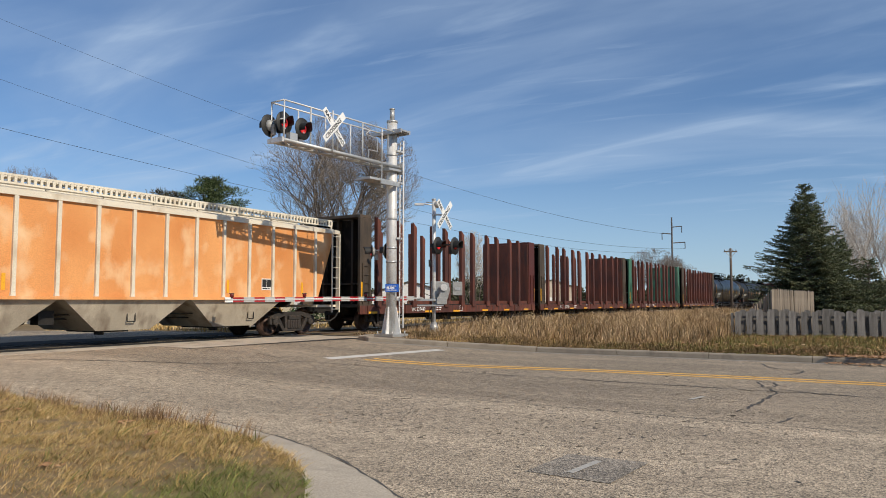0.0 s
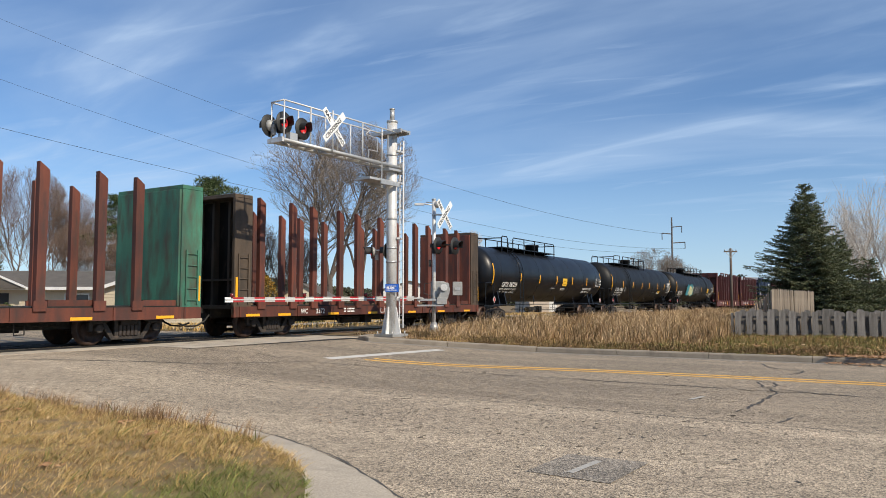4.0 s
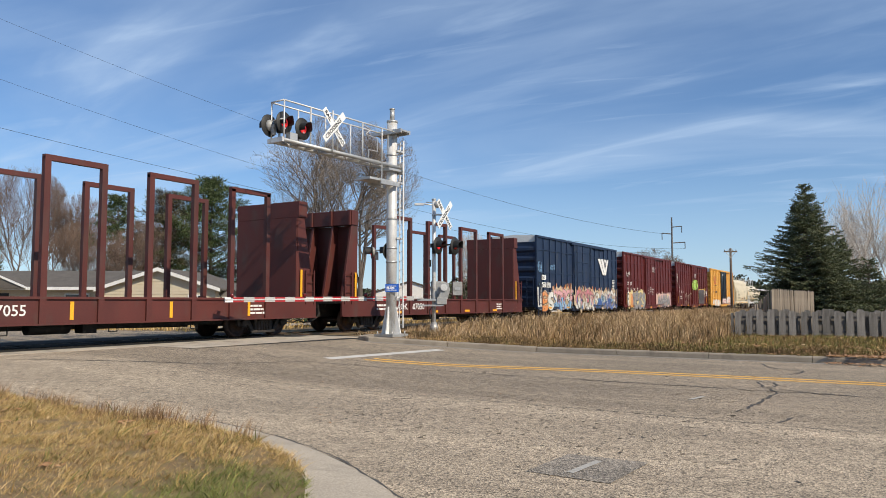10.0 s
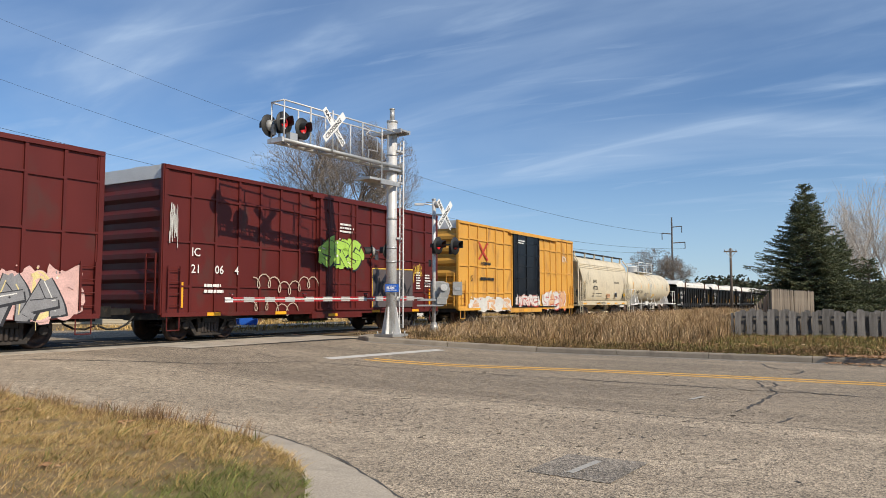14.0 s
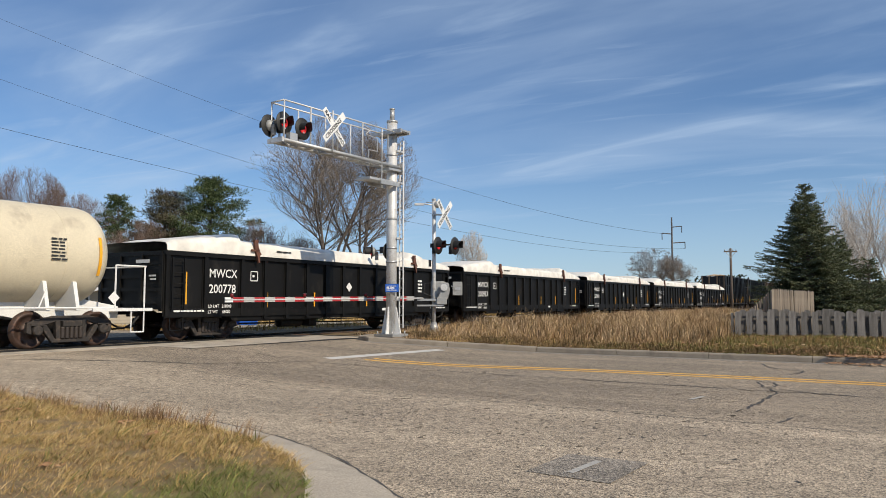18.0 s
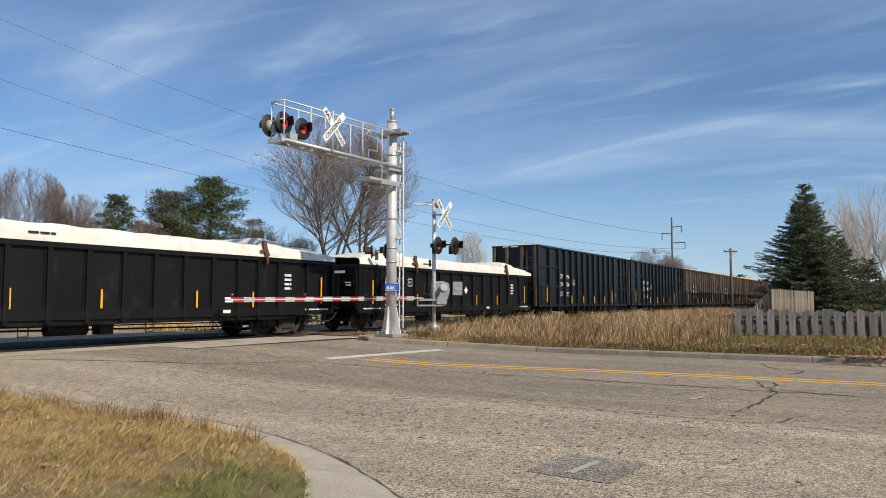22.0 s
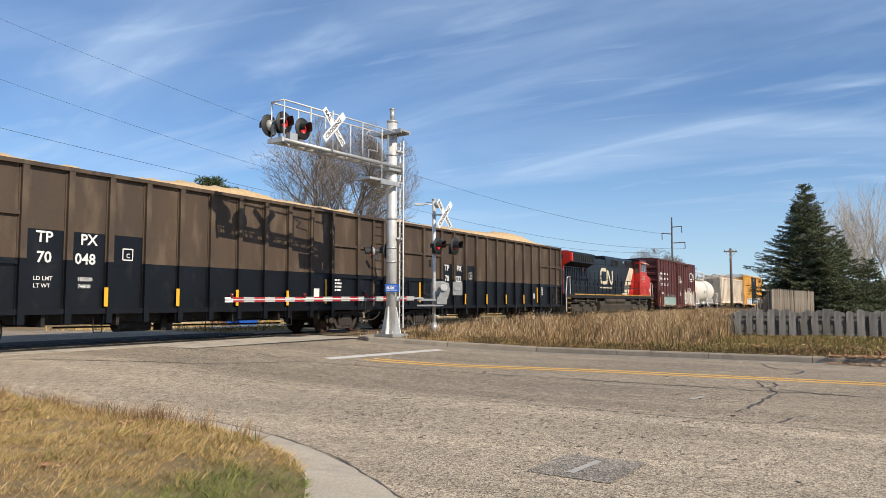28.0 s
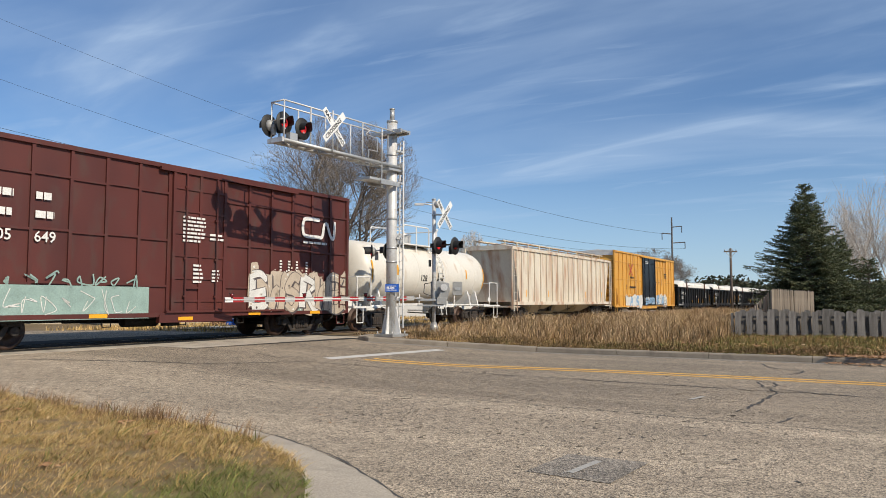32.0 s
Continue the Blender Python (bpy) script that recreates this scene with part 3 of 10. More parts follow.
def near_grass():
    rnd = random.Random(11)
    straw, russet, green = [], [], []
    for _ in range(600000):
        q, s = rnd.uniform(2.6, 15.5), 6.25 - rnd.random() ** 1.25 * 6.0
        if not in_plot(q, s):
            continue
        p = on_ground(q, s, 0.055 if in_plot(q, s, 0.4) else 0.04)
        px_ = p.x / max(0.3, p.y)
        if px_ < -0.78 or p.y < 3.6:
            continue
        far = p.y
        k = noise.noise((q * 0.9, s * 0.9, 3.1))
        k2 = noise.noise((q * 2.3, s * 2.3, 8.7))
        tuft = noise.noise((q * 11, s * 11, 1.3))
        if tuft < -0.2 and rnd.random() < 0.45:
            continue
        h = rnd.uniform(0.022, 0.072) * (1 + 0.6 * k2) * (1 + 0.9 * max(-0.5, tuft)) * (1.0 + 0.25 * smooth(5.2, 6.2, s))
        spot = (p.x, p.y, p.z, h, rnd.uniform(0.0013, 0.0028) * (0.7 + far * 0.05), rnd.uniform(0, 6.28), rnd.uniform(0.3, 2.2))
        if rnd.random() < 0.04:
            spot = (*spot[:3], h * 1.5, spot[4] * 2.2, *spot[5:])
        g = smooth(5.1, 4.3, q + 0.45 * k) * smooth(4.75, 4.3, s + 0.3 * k2)
        if rnd.random() < 0.9 * g + 0.08 + 0.25 * max(0, k2):
            green.append(spot)
        elif rnd.random() < 0.18 + 0.45 * max(0, k) + 0.3 * smooth(5.6, 6.3, s):
            russet.append(spot)
        else:
            straw.append(spot)
    blades("dry_grass", straw, STRAW, "short straw-coloured autumn grass")
    blades("brown_grass", russet, RUSSET, "short russet dead grass and weeds")
    blades("green_grass", green, GREENB, "short green grass by the gutter")
    # taller weeds on the rim
    weeds = []
    for c in range(46):
        q, s = rnd.uniform(4.6, 12), CS + R_IN + rnd.uniform(-0.25, 0.12)
        if c < 16:
            q, s = rnd.gauss(7.5, 0.25), 5.75 + rnd.uniform(-.2, .12)
        if not in_plot(q, s, -0.1):
            continue
        p = on_ground(q, s, 0.04)
        for _ in range(26):
            weeds.append((p.x + rnd.gauss(0, .07), p.y + rnd.gauss(0, .07), p.z, rnd.uniform(.08, .27), 0.0035, rnd.uniform(0, 6.28), rnd.uniform(.1, .8)))
    blades("weeds", weeds, RUSSET, "tall russet weed stalks on the rim")


near_grass()


def verge_grass():
    rnd = random.Random(12)
    short, green, tall, reed, dead = [], [], [], [], []
    # mown verge between kerb and fence
    for _ in range(90000):
        q, s = rnd.uniform(-3.0, 12.8), 19.7 + rnd.random() ** 1.2 * 13
        p = on_ground(q, s, 0.02)
        if s > 24.5 and q > 6 + rnd.uniform(-1, 1):
            continue
        k = noise.noise((q * .8, s * .8, 2.0))
        spot = (p.x, p.y, p.z, rnd.uniform(.05, .16) * (1 + .6 * k), .010, rnd.uniform(0, 6.28), rnd.uniform(.2, 1.0))
        (green if rnd.random() < 0.34 + 0.5 * k - 0.05 * max(0, q - 4) else dead if rnd.random() < .55 else short).append(spot)
    # tall dead grass towards the railway
    for _ in range(190000):
        q, s = rnd.uniform(3.2, 16.3), 20.2 + rnd.random() ** 0.9 * 60
        edge = 22.5 + 4.0 * smooth(7.5, 3.5, q) - 2.2 * smooth(8, 14, q) + 1.2 * noise.noise((q, s, 5))
        if s < edge:
            continue
        if q < 5.3 and s < 33:
            continue
        p = on_ground(q, s, 0.0)
        k = noise.noise((q * .45, s * .25, 7.0))
        near = smooth(edge, edge + 5, s)
        h = rnd.uniform(.18, .48) * (0.38 + 0.9 * near) * (1 + .45 * k)
        if q > 14.2:
            h *= 0.6
        tuft = noise.noise((q * 1.9, s * 1.9, 4.4))
        if tuft < -0.2 and rnd.random() < 0.6:
            continue
        h *= 1 + 0.8 * tuft
        spot = (p.x, p.y, p.z, h, rnd.uniform(.004, .010) * (1 + s * .012), rnd.uniform(0, 6.28), rnd.uniform(.1, 1.1))
        r = rnd.random()
        if r < 0.16 + 0.34 * near + .85 * k:
            reed.append(spot)
        elif r < 0.85:
            tall.append(spot)
        else:
            short.append(spot)
    blades("verge_grass", short, STRAW, "dry brown grass on the verge")
    weeds = []
    for _ in range(900):
        q = rnd.uniform(-3, 14.5)
        s = 19.85 + abs(rnd.gauss(0, 1.5)) + (0.6 if q > 11 else 0)
        if noise.noise((q * .7, s * .9, 11.0)) < -0.05 and rnd.random() < .7:
            continue
        p = on_ground(q, s, 0.02)
        hh = rnd.uniform(.12, .30)
        for _ in range(24):
            weeds.append((p.x + rnd.gauss(0, .12), p.y + rnd.gauss(0, .12), p.z, hh * rnd.uniform(.4, 1.1), .006, rnd.uniform(0, 6.28), rnd.uniform(.2, 1.1)))
    # loose taller stalks with dark seed heads among the pale grass
    for _ in range(420):
        q, s = rnd.uniform(4.5, 14.5), rnd.uniform(22, 38)
        p = on_ground(q, s, 0)
        hh = rnd.uniform(.45, .85)
        for k in range(7):
            weeds.append((p.x + rnd.gauss(0, .05), p.y + rnd.gauss(0, .05), p.z + (hh * .45 if k > 2 else 0), hh * (.5 if k > 2 else 1), .006, rnd.uniform(0, 6.28), rnd.uniform(.05, .35)))
    blades("verge_weeds", weeds, DARKWEED, "dark brown weeds and seed stalks on the verge")
    blades("verge_dead_grass", dead, RUSSET, "short russet dead grass on the verge")
    blades("verge_green_grass", green, GREENB, "short dull green grass on the verge")
    blades("tall_dead_grass", tall, TAWNY, "tall russet dead grass and weeds by the railway")
    blades("reed_grass", reed, PALEREED, "tall pale straw grass by the railway")
    # beyond the railway
    far = []
    for _ in range(26000):
        q, s = rnd.uniform(21.8, 34), rnd.uniform(-12, 75)
        if 24.3 < q < 27.7 and s > 22 or (0.5 < s < 20 and q < 60):
            continue
        p = on_ground(q, s, -0.02)
        far.append((p.x, p.y, p.z, rnd.uniform(.08, .3), .018, rnd.uniform(0, 6.28), rnd.uniform(.1, .8)))
    blades("far_grass", far, STRAW, "dry grass beyond the railway")


verge_grass()


def leaf_litter():
    rnd = random.Random(13)
    LEAF = island_material("fallen_leaves", ((0.42, 0.22, 0.10), (0.32, 0.16, 0.08), (0.52, 0.32, 0.17), (0.24, 0.13, 0.075), (0.60, 0.43, 0.27)))
    vs, fs = [], []

    def leaf(p, r):
        a, t = rnd.uniform(0, 6.28), rnd.uniform(-.3, .3)
        i = len(vs)
        for k, (u, v) in enumerate(((-1, 0), (-.3, .55), (.5, .45), (1, 0), (.5, -.45), (-.3, -.55))):
            x, y = u * r, v * r
            vs.append((p.x + x * math.cos(a) - y * math.sin(a), p.y + x * math.sin(a) + y * math.cos(a), p.z + t * x * .6 + abs(v) * r * .35))
        fs.append(tuple(range(i, i + 6)))
    for _ in range(900):
        q, s = 1.2 - abs(rnd.gauss(0, 2.2)), 19.55 + rnd.gauss(0.15, 0.35)
        leaf(on_ground(q, s, 0.03 if s < 19.5 else 0.17), rnd.uniform(.03, .07))
    for _ in range(1600):
        q, s = rnd.uniform(-3, 9), rnd.uniform(19.9, 25)
        if rnd.random() < 0.25 + 0.09 * (6 - q):
            leaf(on_ground(q, s, 0.14), rnd.uniform(.03, .075))
    for q, s in ((10.5, 5.4), (8.4, 4.6), (7.35, 5.35), (7.3, 5.25), (5.9, 3.6), (9.2, 5.1), (6.4, 5.0), (11.2, 5.7)):
        for _ in range(7):
            leaf(on_ground(q + rnd.gauss(0, .06), s + rnd.gauss(0, .05), 0.115), rnd.uniform(.025, .055))
    for _ in range(60):
        q, s = rnd.uniform(-1, 9), rnd.uniform(6.4, 19)
        leaf(on_ground(q, s, 0.012), rnd.uniform(.015, .03))
    me = bpy.data.meshes.new("fallen_leaves")
    me.from_pydata(vs, [], fs)
    me.materials.append(LEAF)
    tagged(new("fallen_leaves", me), "dry brown fallen leaves along the kerb", "leaves", kind="stuff")


leaf_litter()


def tar_flecks():
    rnd = random.Random(29)
    vs, fs = [], []
    for _ in range(900):
        q, s = rnd.uniform(0.5, 11.5), rnd.uniform(6.6, 17.5)
        if noise.noise((q * .5, s * .5, 6.0)) < -0.08 or (q < CQ and math.hypot(q - CQ, s - CS) < R_OUT + .7):
            continue
        r = rnd.uniform(.012, .05) * (1.6 if rnd.random() < .08 else 1)
        a0, i = rnd.uniform(0, 6.28), len(vs)
        n = 7
        for k in range(n):
            a = a0 + 6.283 * k / n
            rr = r * rnd.uniform(.5, 1.2)
            p = on_ground(q + rr * .6 * math.cos(a), s + rr * math.sin(a), 0.0035)
            vs.append(tuple(p))
        fs.append(tuple(range(i, i + n)))
    me = bpy.data.meshes.new("tar_flecks")
    me.from_pydata(vs, [], fs)
    me.materials.append(island_material("tar_flecks", ((0.10, 0.082, 0.062), (0.18, 0.145, 0.11), (0.07, 0.058, 0.045)), 0.95))
    tagged(new("tar_flecks", me), "dark crumbs and pits scattered over the worn asphalt", "road wear", kind="stuff")


tar_flecks()
# ---- the train: every car is a thing in its own space, x along the track, the seen side at y = -1.5, z from the rail head ----
CARS, TRUCKS, SHARED = [], [], {}


def at_u(u, t):
    p = qs(TRACK_Q, u - SPEED * t, RAIL_Z)
    return pose(p.x, p.y, p.z, 0, 0, math.degrees(PHI))


def car(kind, u0, u1, *a, **k):
    """A car whose body reaches from u0 to u1 along the train."""
    CARS.append((kind(u1 - u0, *a, **k), (u0 + u1) / 2))


def shared_part(name, key, make, material, parent, m=None, label="", bevel=0.0):
    """Alike parts share one mesh."""
    if key not in SHARED:
        SHARED[key] = mesh_of(name, make(), material, bevel=bevel)
    ob = new(name, SHARED[key])
    ob.parent = parent
    if m is not None:
        ob.matrix_basis = m
    if label:
        ob["label"] = label
    return ob


TEXTS = {}


def text_mesh(words, material, bold=0.0):
    key = (words, material.name, bold)
    if key not in TEXTS:
        cu = bpy.data.curves.new("lettering", "FONT")
        cu.body, cu.size, cu.offset = words, 1.0, bold
        cu.resolution_u = 2
        ob = bpy.data.objects.new("lettering", cu)
        me = bpy.data.meshes.new_from_object(ob)
        bpy.data.objects.remove(ob)
        bpy.data.curves.remove(cu)
        me.materials.clear()
        me.materials.append(material)
        TEXTS[key] = me
    return TEXTS[key]


def lettering(parent, words, x, z, height, material=None, y=-1.56, stretch=1.0, m=None, bold=0.01, name="lettering"):
    """Painted words that stand on a side, from their lower left corner."""
    ob = new(name, text_mesh(words, material or WHITEP, bold))
    ob.parent = parent
    s = height / 0.70
    ob.matrix_basis = (m or pose(x, y, z, 90, 0, 0)) @ Matrix.Diagonal((s * stretch, s, s, 1))
    return ob


def bars(parent, x, z, w, h, rows, material=None, y=-1.56, seed=0, name="small_print"):
    """Lines of print too small to read, as plain bars."""
    rnd = random.Random(seed + int(x * 100) + int(z * 31))
    bm = bmesh.new()
    for i in range(rows):
        zz = z + h - (i + 0.75) * h / rows
        xx = x
        end = x + w * rnd.uniform(0.75, 1.0)
        while xx < end - 0.02:
            ww = min(rnd.uniform(0.10, 0.32), end - xx)
            box(bm, xx, xx + ww - 0.03, y - 0.002, y + 0.002, zz, zz + h / rows * 0.52)
            xx += ww
    return tagged(part(name, bm, material or WHITEP, parent), kind="stuff")


def plate(parent, pts, material, y=-1.56, name="marking", label="", thick=0.004):
    bm = bmesh.new()
    prism(bm, pts, y - thick, y + thick)
    return part(name, bm, material, parent, label)


def rect(x0, z0, x1, z1):
    return [(x0, z0), (x1, z0), (x1, z1), (x0, z1)]


def stripe(parent, x, z0, z1, w=0.09, y=-1.56):
    return shared_part("reflector", ("refl", round(z1 - z0, 2), w), lambda: boxes((-w / 2, w / 2, -0.004, 0.004, 0, z1 - z0)), AMBER, parent,
                       Matrix.Translation((x, y, z0)))


# -- running gear
def side_frame_mesh():
    bm = bmesh.new()
    for s in (-1, 1):
        y0, y1 = s * 1.02 - 0.06, s * 1.02 + 0.06
        # top chord, jaws over the bearings, raking lower chord, columns beside the springs
        prism(bm, [(-1.14, 0.56), (-0.66, 0.60), (-0.42, 0.70), (0.42, 0.70), (0.66, 0.60), (1.14, 0.56), (1.14, 0.66), (0.92, 0.72), (0.46, 0.82), (-0.46, 0.82), (-0.92, 0.72), (-1.14, 0.66)], y0, y1)
        prism(bm, [(-0.52, 0.14), (0.52, 0.14), (0.50, 0.24), (-0.50, 0.24)], y0 - 0.02, y1 + 0.02)
        for e in (-1, 1):
            prism(bm, [(e * 0.70, 0.40), (e * 0.50, 0.14), (e * 0.40, 0.20), (e * 0.60, 0.52), (e * 0.66, 0.60), (e * 0.78, 0.58)], y0, y1)
            prism(bm, [(e * 0.28, 0.22), (e * 0.40, 0.22), (e * 0.43, 0.72), (e * 0.30, 0.72)], y0 - 0.01, y1 + 0.01)
            prism(bm, [(e * 1.02, 0.36), (e * 1.15, 0.40), (e * 1.15, 0.62), (e * 1.04, 0.60)], y0, y1)
            lathe(bm, [(y0 - 0.07 if s < 0 else y1 + 0.07, 0.09), (y0 - 0.06 if s < 0 else y1 + 0.06, 0.125), (s * 1.02, 0.135)], 12, "y", (e * 0.89, 0, 0.46))
            box(bm, e * 0.89 - 0.17, e * 0.89 + 0.17, y0 - 0.03, y1 + 0.03, 0.57, 0.64)
        box(bm, -0.26, 0.26, s * 1.02 - 0.13, s * 1.02 + 0.13, 0.54, 0.69)
    box(bm, -0.22, 0.22, -1.0, 1.0, 0.42, 0.72)
    box(bm, -0.5, 0.5, -0.4, 0.4, 0.66, 0.80)
    # brake beams and their rods
    for e in (-0.38, 0.38):
        box(bm, e - 0.05, e + 0.05, -0.72, 0.72, 0.34, 0.42)
        rod(bm, (e, -0.3, 0.38), (-e, 0.3, 0.5), 0.025, 6)
    return bm


def wheelset_mesh():
    bm = bmesh.new()
    for s in (-1, 1):
        a = s * 0.715
        lathe(bm, [(a - s * 0.09, 0.40), (a - s * 0.085, 0.485), (a - s * 0.055, 0.487), (a - s * 0.045, 0.458), (a + s * 0.05, 0.450),
                   (a + s * 0.05, 0.375), (a + s * 0.02, 0.36), (a + s * 0.005, 0.16), (a + s * 0.07, 0.13), (a + s * 0.07, 0.08)], 28, "y")
        for k in range(5):
            t = k * 2 * math.pi / 5
            rod(bm, (0.26 * math.cos(t), a + s * 0.0, 0.26 * math.sin(t)), (0.26 * math.cos(t), a + s * 0.025, 0.26 * math.sin(t)), 0.035, 6)
    rod(bm, (0, -0.98, 0), (0, 0.98, 0), 0.08, 10)
    return bm


def springs_mesh():
    bm = bmesh.new()
    for s in (-1,):
        for i in (0,):
            lathe(bm, [(0.24, 0.05), (0.26, 0.066), (0.285, 0.05), (0.31, 0.066), (0.335, 0.05), (0.36, 0.066), (0.385, 0.05), (0.41, 0.066), (0.435, 0.05), (0.46, 0.066), (0.485, 0.05), (0.51, 0.066), (0.54, 0.05)], 10, "z",
                  (i * 0.11, s * 1.085, 0))
    return bm


FRAMEM = surf("truck_casting", (0.045, 0.037, 0.032), (0.022, 0.019, 0.017), 4, 0.75, 0.1, bump=0.2, dirt=(0.09, 0.065, 0.048), dirt_amount=0.4)
SPRINGM = surf("coil_spring_steel", (0.055, 0.042, 0.034), (0.04, 0.03, 0.025), 9, 0.6, 0.2)


def truck(parent, x):
    ob = shared_part("truck", "truck", side_frame_mesh, FRAMEM, parent, Matrix.Translation((x, 0, 0)), bevel=0.012)
    for e in (-0.89, 0.89):
        w = shared_part("wheelset", "wheelset", wheelset_mesh, WHEEL, ob)
        w.matrix_parent_inverse = Matrix.Translation((e, 0, 0.46))
        TRUCKS.append((w, 0.46))
    for i in range(-2, 3):
        shared_part("spring", "springs", springs_mesh, SPRINGM, ob, Matrix.Translation((0.122 * i, 0, 0)))
    return ob


def coupler_mesh():
    bm = bmesh.new()
    box(bm, -0.15, 0.62, -0.09, 0.09, 0.80, 0.98)
    prism(bm, [(0.55, -0.16), (0.80, -0.17), (0.86, -0.05), (0.72, 0.0), (0.88, 0.10), (0.78, 0.19), (0.55, 0.12)], 0.74, 1.04, "z")
    pipe(bm, [(0.05, 0.45, 0.75), (0.25, 0.47, 0.55), (0.5, 0.42, 0.42), (0.75, 0.25, 0.40), (0.9, 0.05, 0.5)], 0.03)
    pipe(bm, [(0.02, -1.35, 0.95), (0.12, -1.3, 0.9), (0.12, -0.3, 0.9), (0.3, -0.05, 1.0)], 0.018)
    return bm


def running_gear(t, length, inset=2.15):
    h = length / 2
    for s in (-1, 1):
        truck(t, s * (h - inset))
        shared_part("coupler", "coupler", coupler_mesh, DARK, t, pose(s * h, 0, 0, 0, 0, 0 if s > 0 else 180))


def brake_rig(t, x0, x1, z=0.62):
    """Pipes, reservoir and rods that hang under a frame."""
    bm = bmesh.new()
    pipe(bm, [(x0, -0.9, z + 0.1), (x1, -0.85, z + 0.06)], 0.022)
    pipe(bm, [(x0 + 0.6, -0.5, z), (x1 - 0.8, -0.45, z - 0.08)], 0.03)
    rod(bm, (x0 + 2.2, -0.75, z), (x0 + 3.3, -0.75, z), 0.16, 12)
    box(bm, x0 + 3.6, x0 + 4.0, -0.95, -0.6, z - 0.16, z + 0.2)
    for x in (x0 + 1.2, (x0 + x1) / 2, x1 - 1.4):
        pipe(bm, [(x, -1.3, z + 0.3), (x, -1.32, z - 0.12), (x + 0.25, -1.32, z - 0.12), (x + 0.25, -1.3, z + 0.3)], 0.016)
    part("brake_rigging", bm, DARK, t)


def ladder_mesh(h, w=0.42, n=6):
    bm = bmesh.new()
    for x in (-w / 2, w / 2):
        box(bm, x - 0.025, x + 0.025, -0.02, 0.02, 0, h)
    for i in range(n):
        z = 0.12 + (h - 0.24) * i / (n - 1)
        rod(bm, (-w / 2, 0, z), (w / 2, 0, z), 0.014, 6)
    return bm


def ladder(t, x, z0, h, material, y=-1.6, rz=0, n=6, w=0.42):
    return shared_part("ladder", ("ladder", round(h, 2), n, w, material.name), lambda: ladder_mesh(h, w, n), material, t, pose(x, y, z0, 0, 0, rz))


# -- painted pieces: strokes and clouds of spray paint on a side
def stroke(bm, pts, w, y, mi=0):
    pts = [Vector((p[0], 0, p[1])) for p in pts]
    out = []
    for i, p in enumerate(pts):
        d = (pts[min(i + 1, len(pts) - 1)] - pts[max(i - 1, 0)])
        n = Vector((-d.z, 0, d.x)).normalized() * (w / 2 if isinstance(w, float) else w[i] / 2)
        out.append((bm.verts.new((p + n) + Vector((0, y, 0))), bm.verts.new((p - n) + Vector((0, y, 0)))))
    for (a, b), (c, d) in zip(out, out[1:]):
        f = bm.faces.new((a, c, d, b))
        f.material_index = mi if isinstance(mi, int) else mi((a.co.z + b.co.z) / 2)


def curve_pts(ctrl, n=6):
    """A smooth line through control points."""
    pts = []
    c = [ctrl[0]] + list(ctrl) + [ctrl[-1]]
    for i in range(1, len(c) - 2):
        p0, p1, p2, p3 = (Vector(q) for q in c[i - 1:i + 3])
        for k in range(n):
            t = k / n
            pts.append(0.5 * ((2 * p1) + (p2 - p0) * t + (2 * p0 - 5 * p1 + 4 * p2 - p3) * t * t + (3 * p1 - p0 - 3 * p2 + p3) * t ** 3))
    pts.append(Vector(ctrl[-1]))
    return pts


def cloud(bm, cx, cz, rx, rz, y, mi, rnd, n=26, rag=0.18):
    ph = [rnd.uniform(0, 6.28) for _ in range(4)]
    vs = []
    for i in range(n):
        a = 2 * math.pi * i / n
        k = 1 + rag * (math.sin(3 * a + ph[0]) + 0.7 * math.sin(5 * a + ph[1]) + 0.5 * math.sin(9 * a + ph[2])) * 0.5
        ca, sa = math.cos(a), math.sin(a)
        e = 0.6
        vs.append(bm.verts.new((cx + rx * k * math.copysign(abs(ca) ** e, ca), y, cz + rz * k * math.copysign(abs(sa) ** e, sa))))
    f = bm.faces.new(vs)
    f.material_index = mi


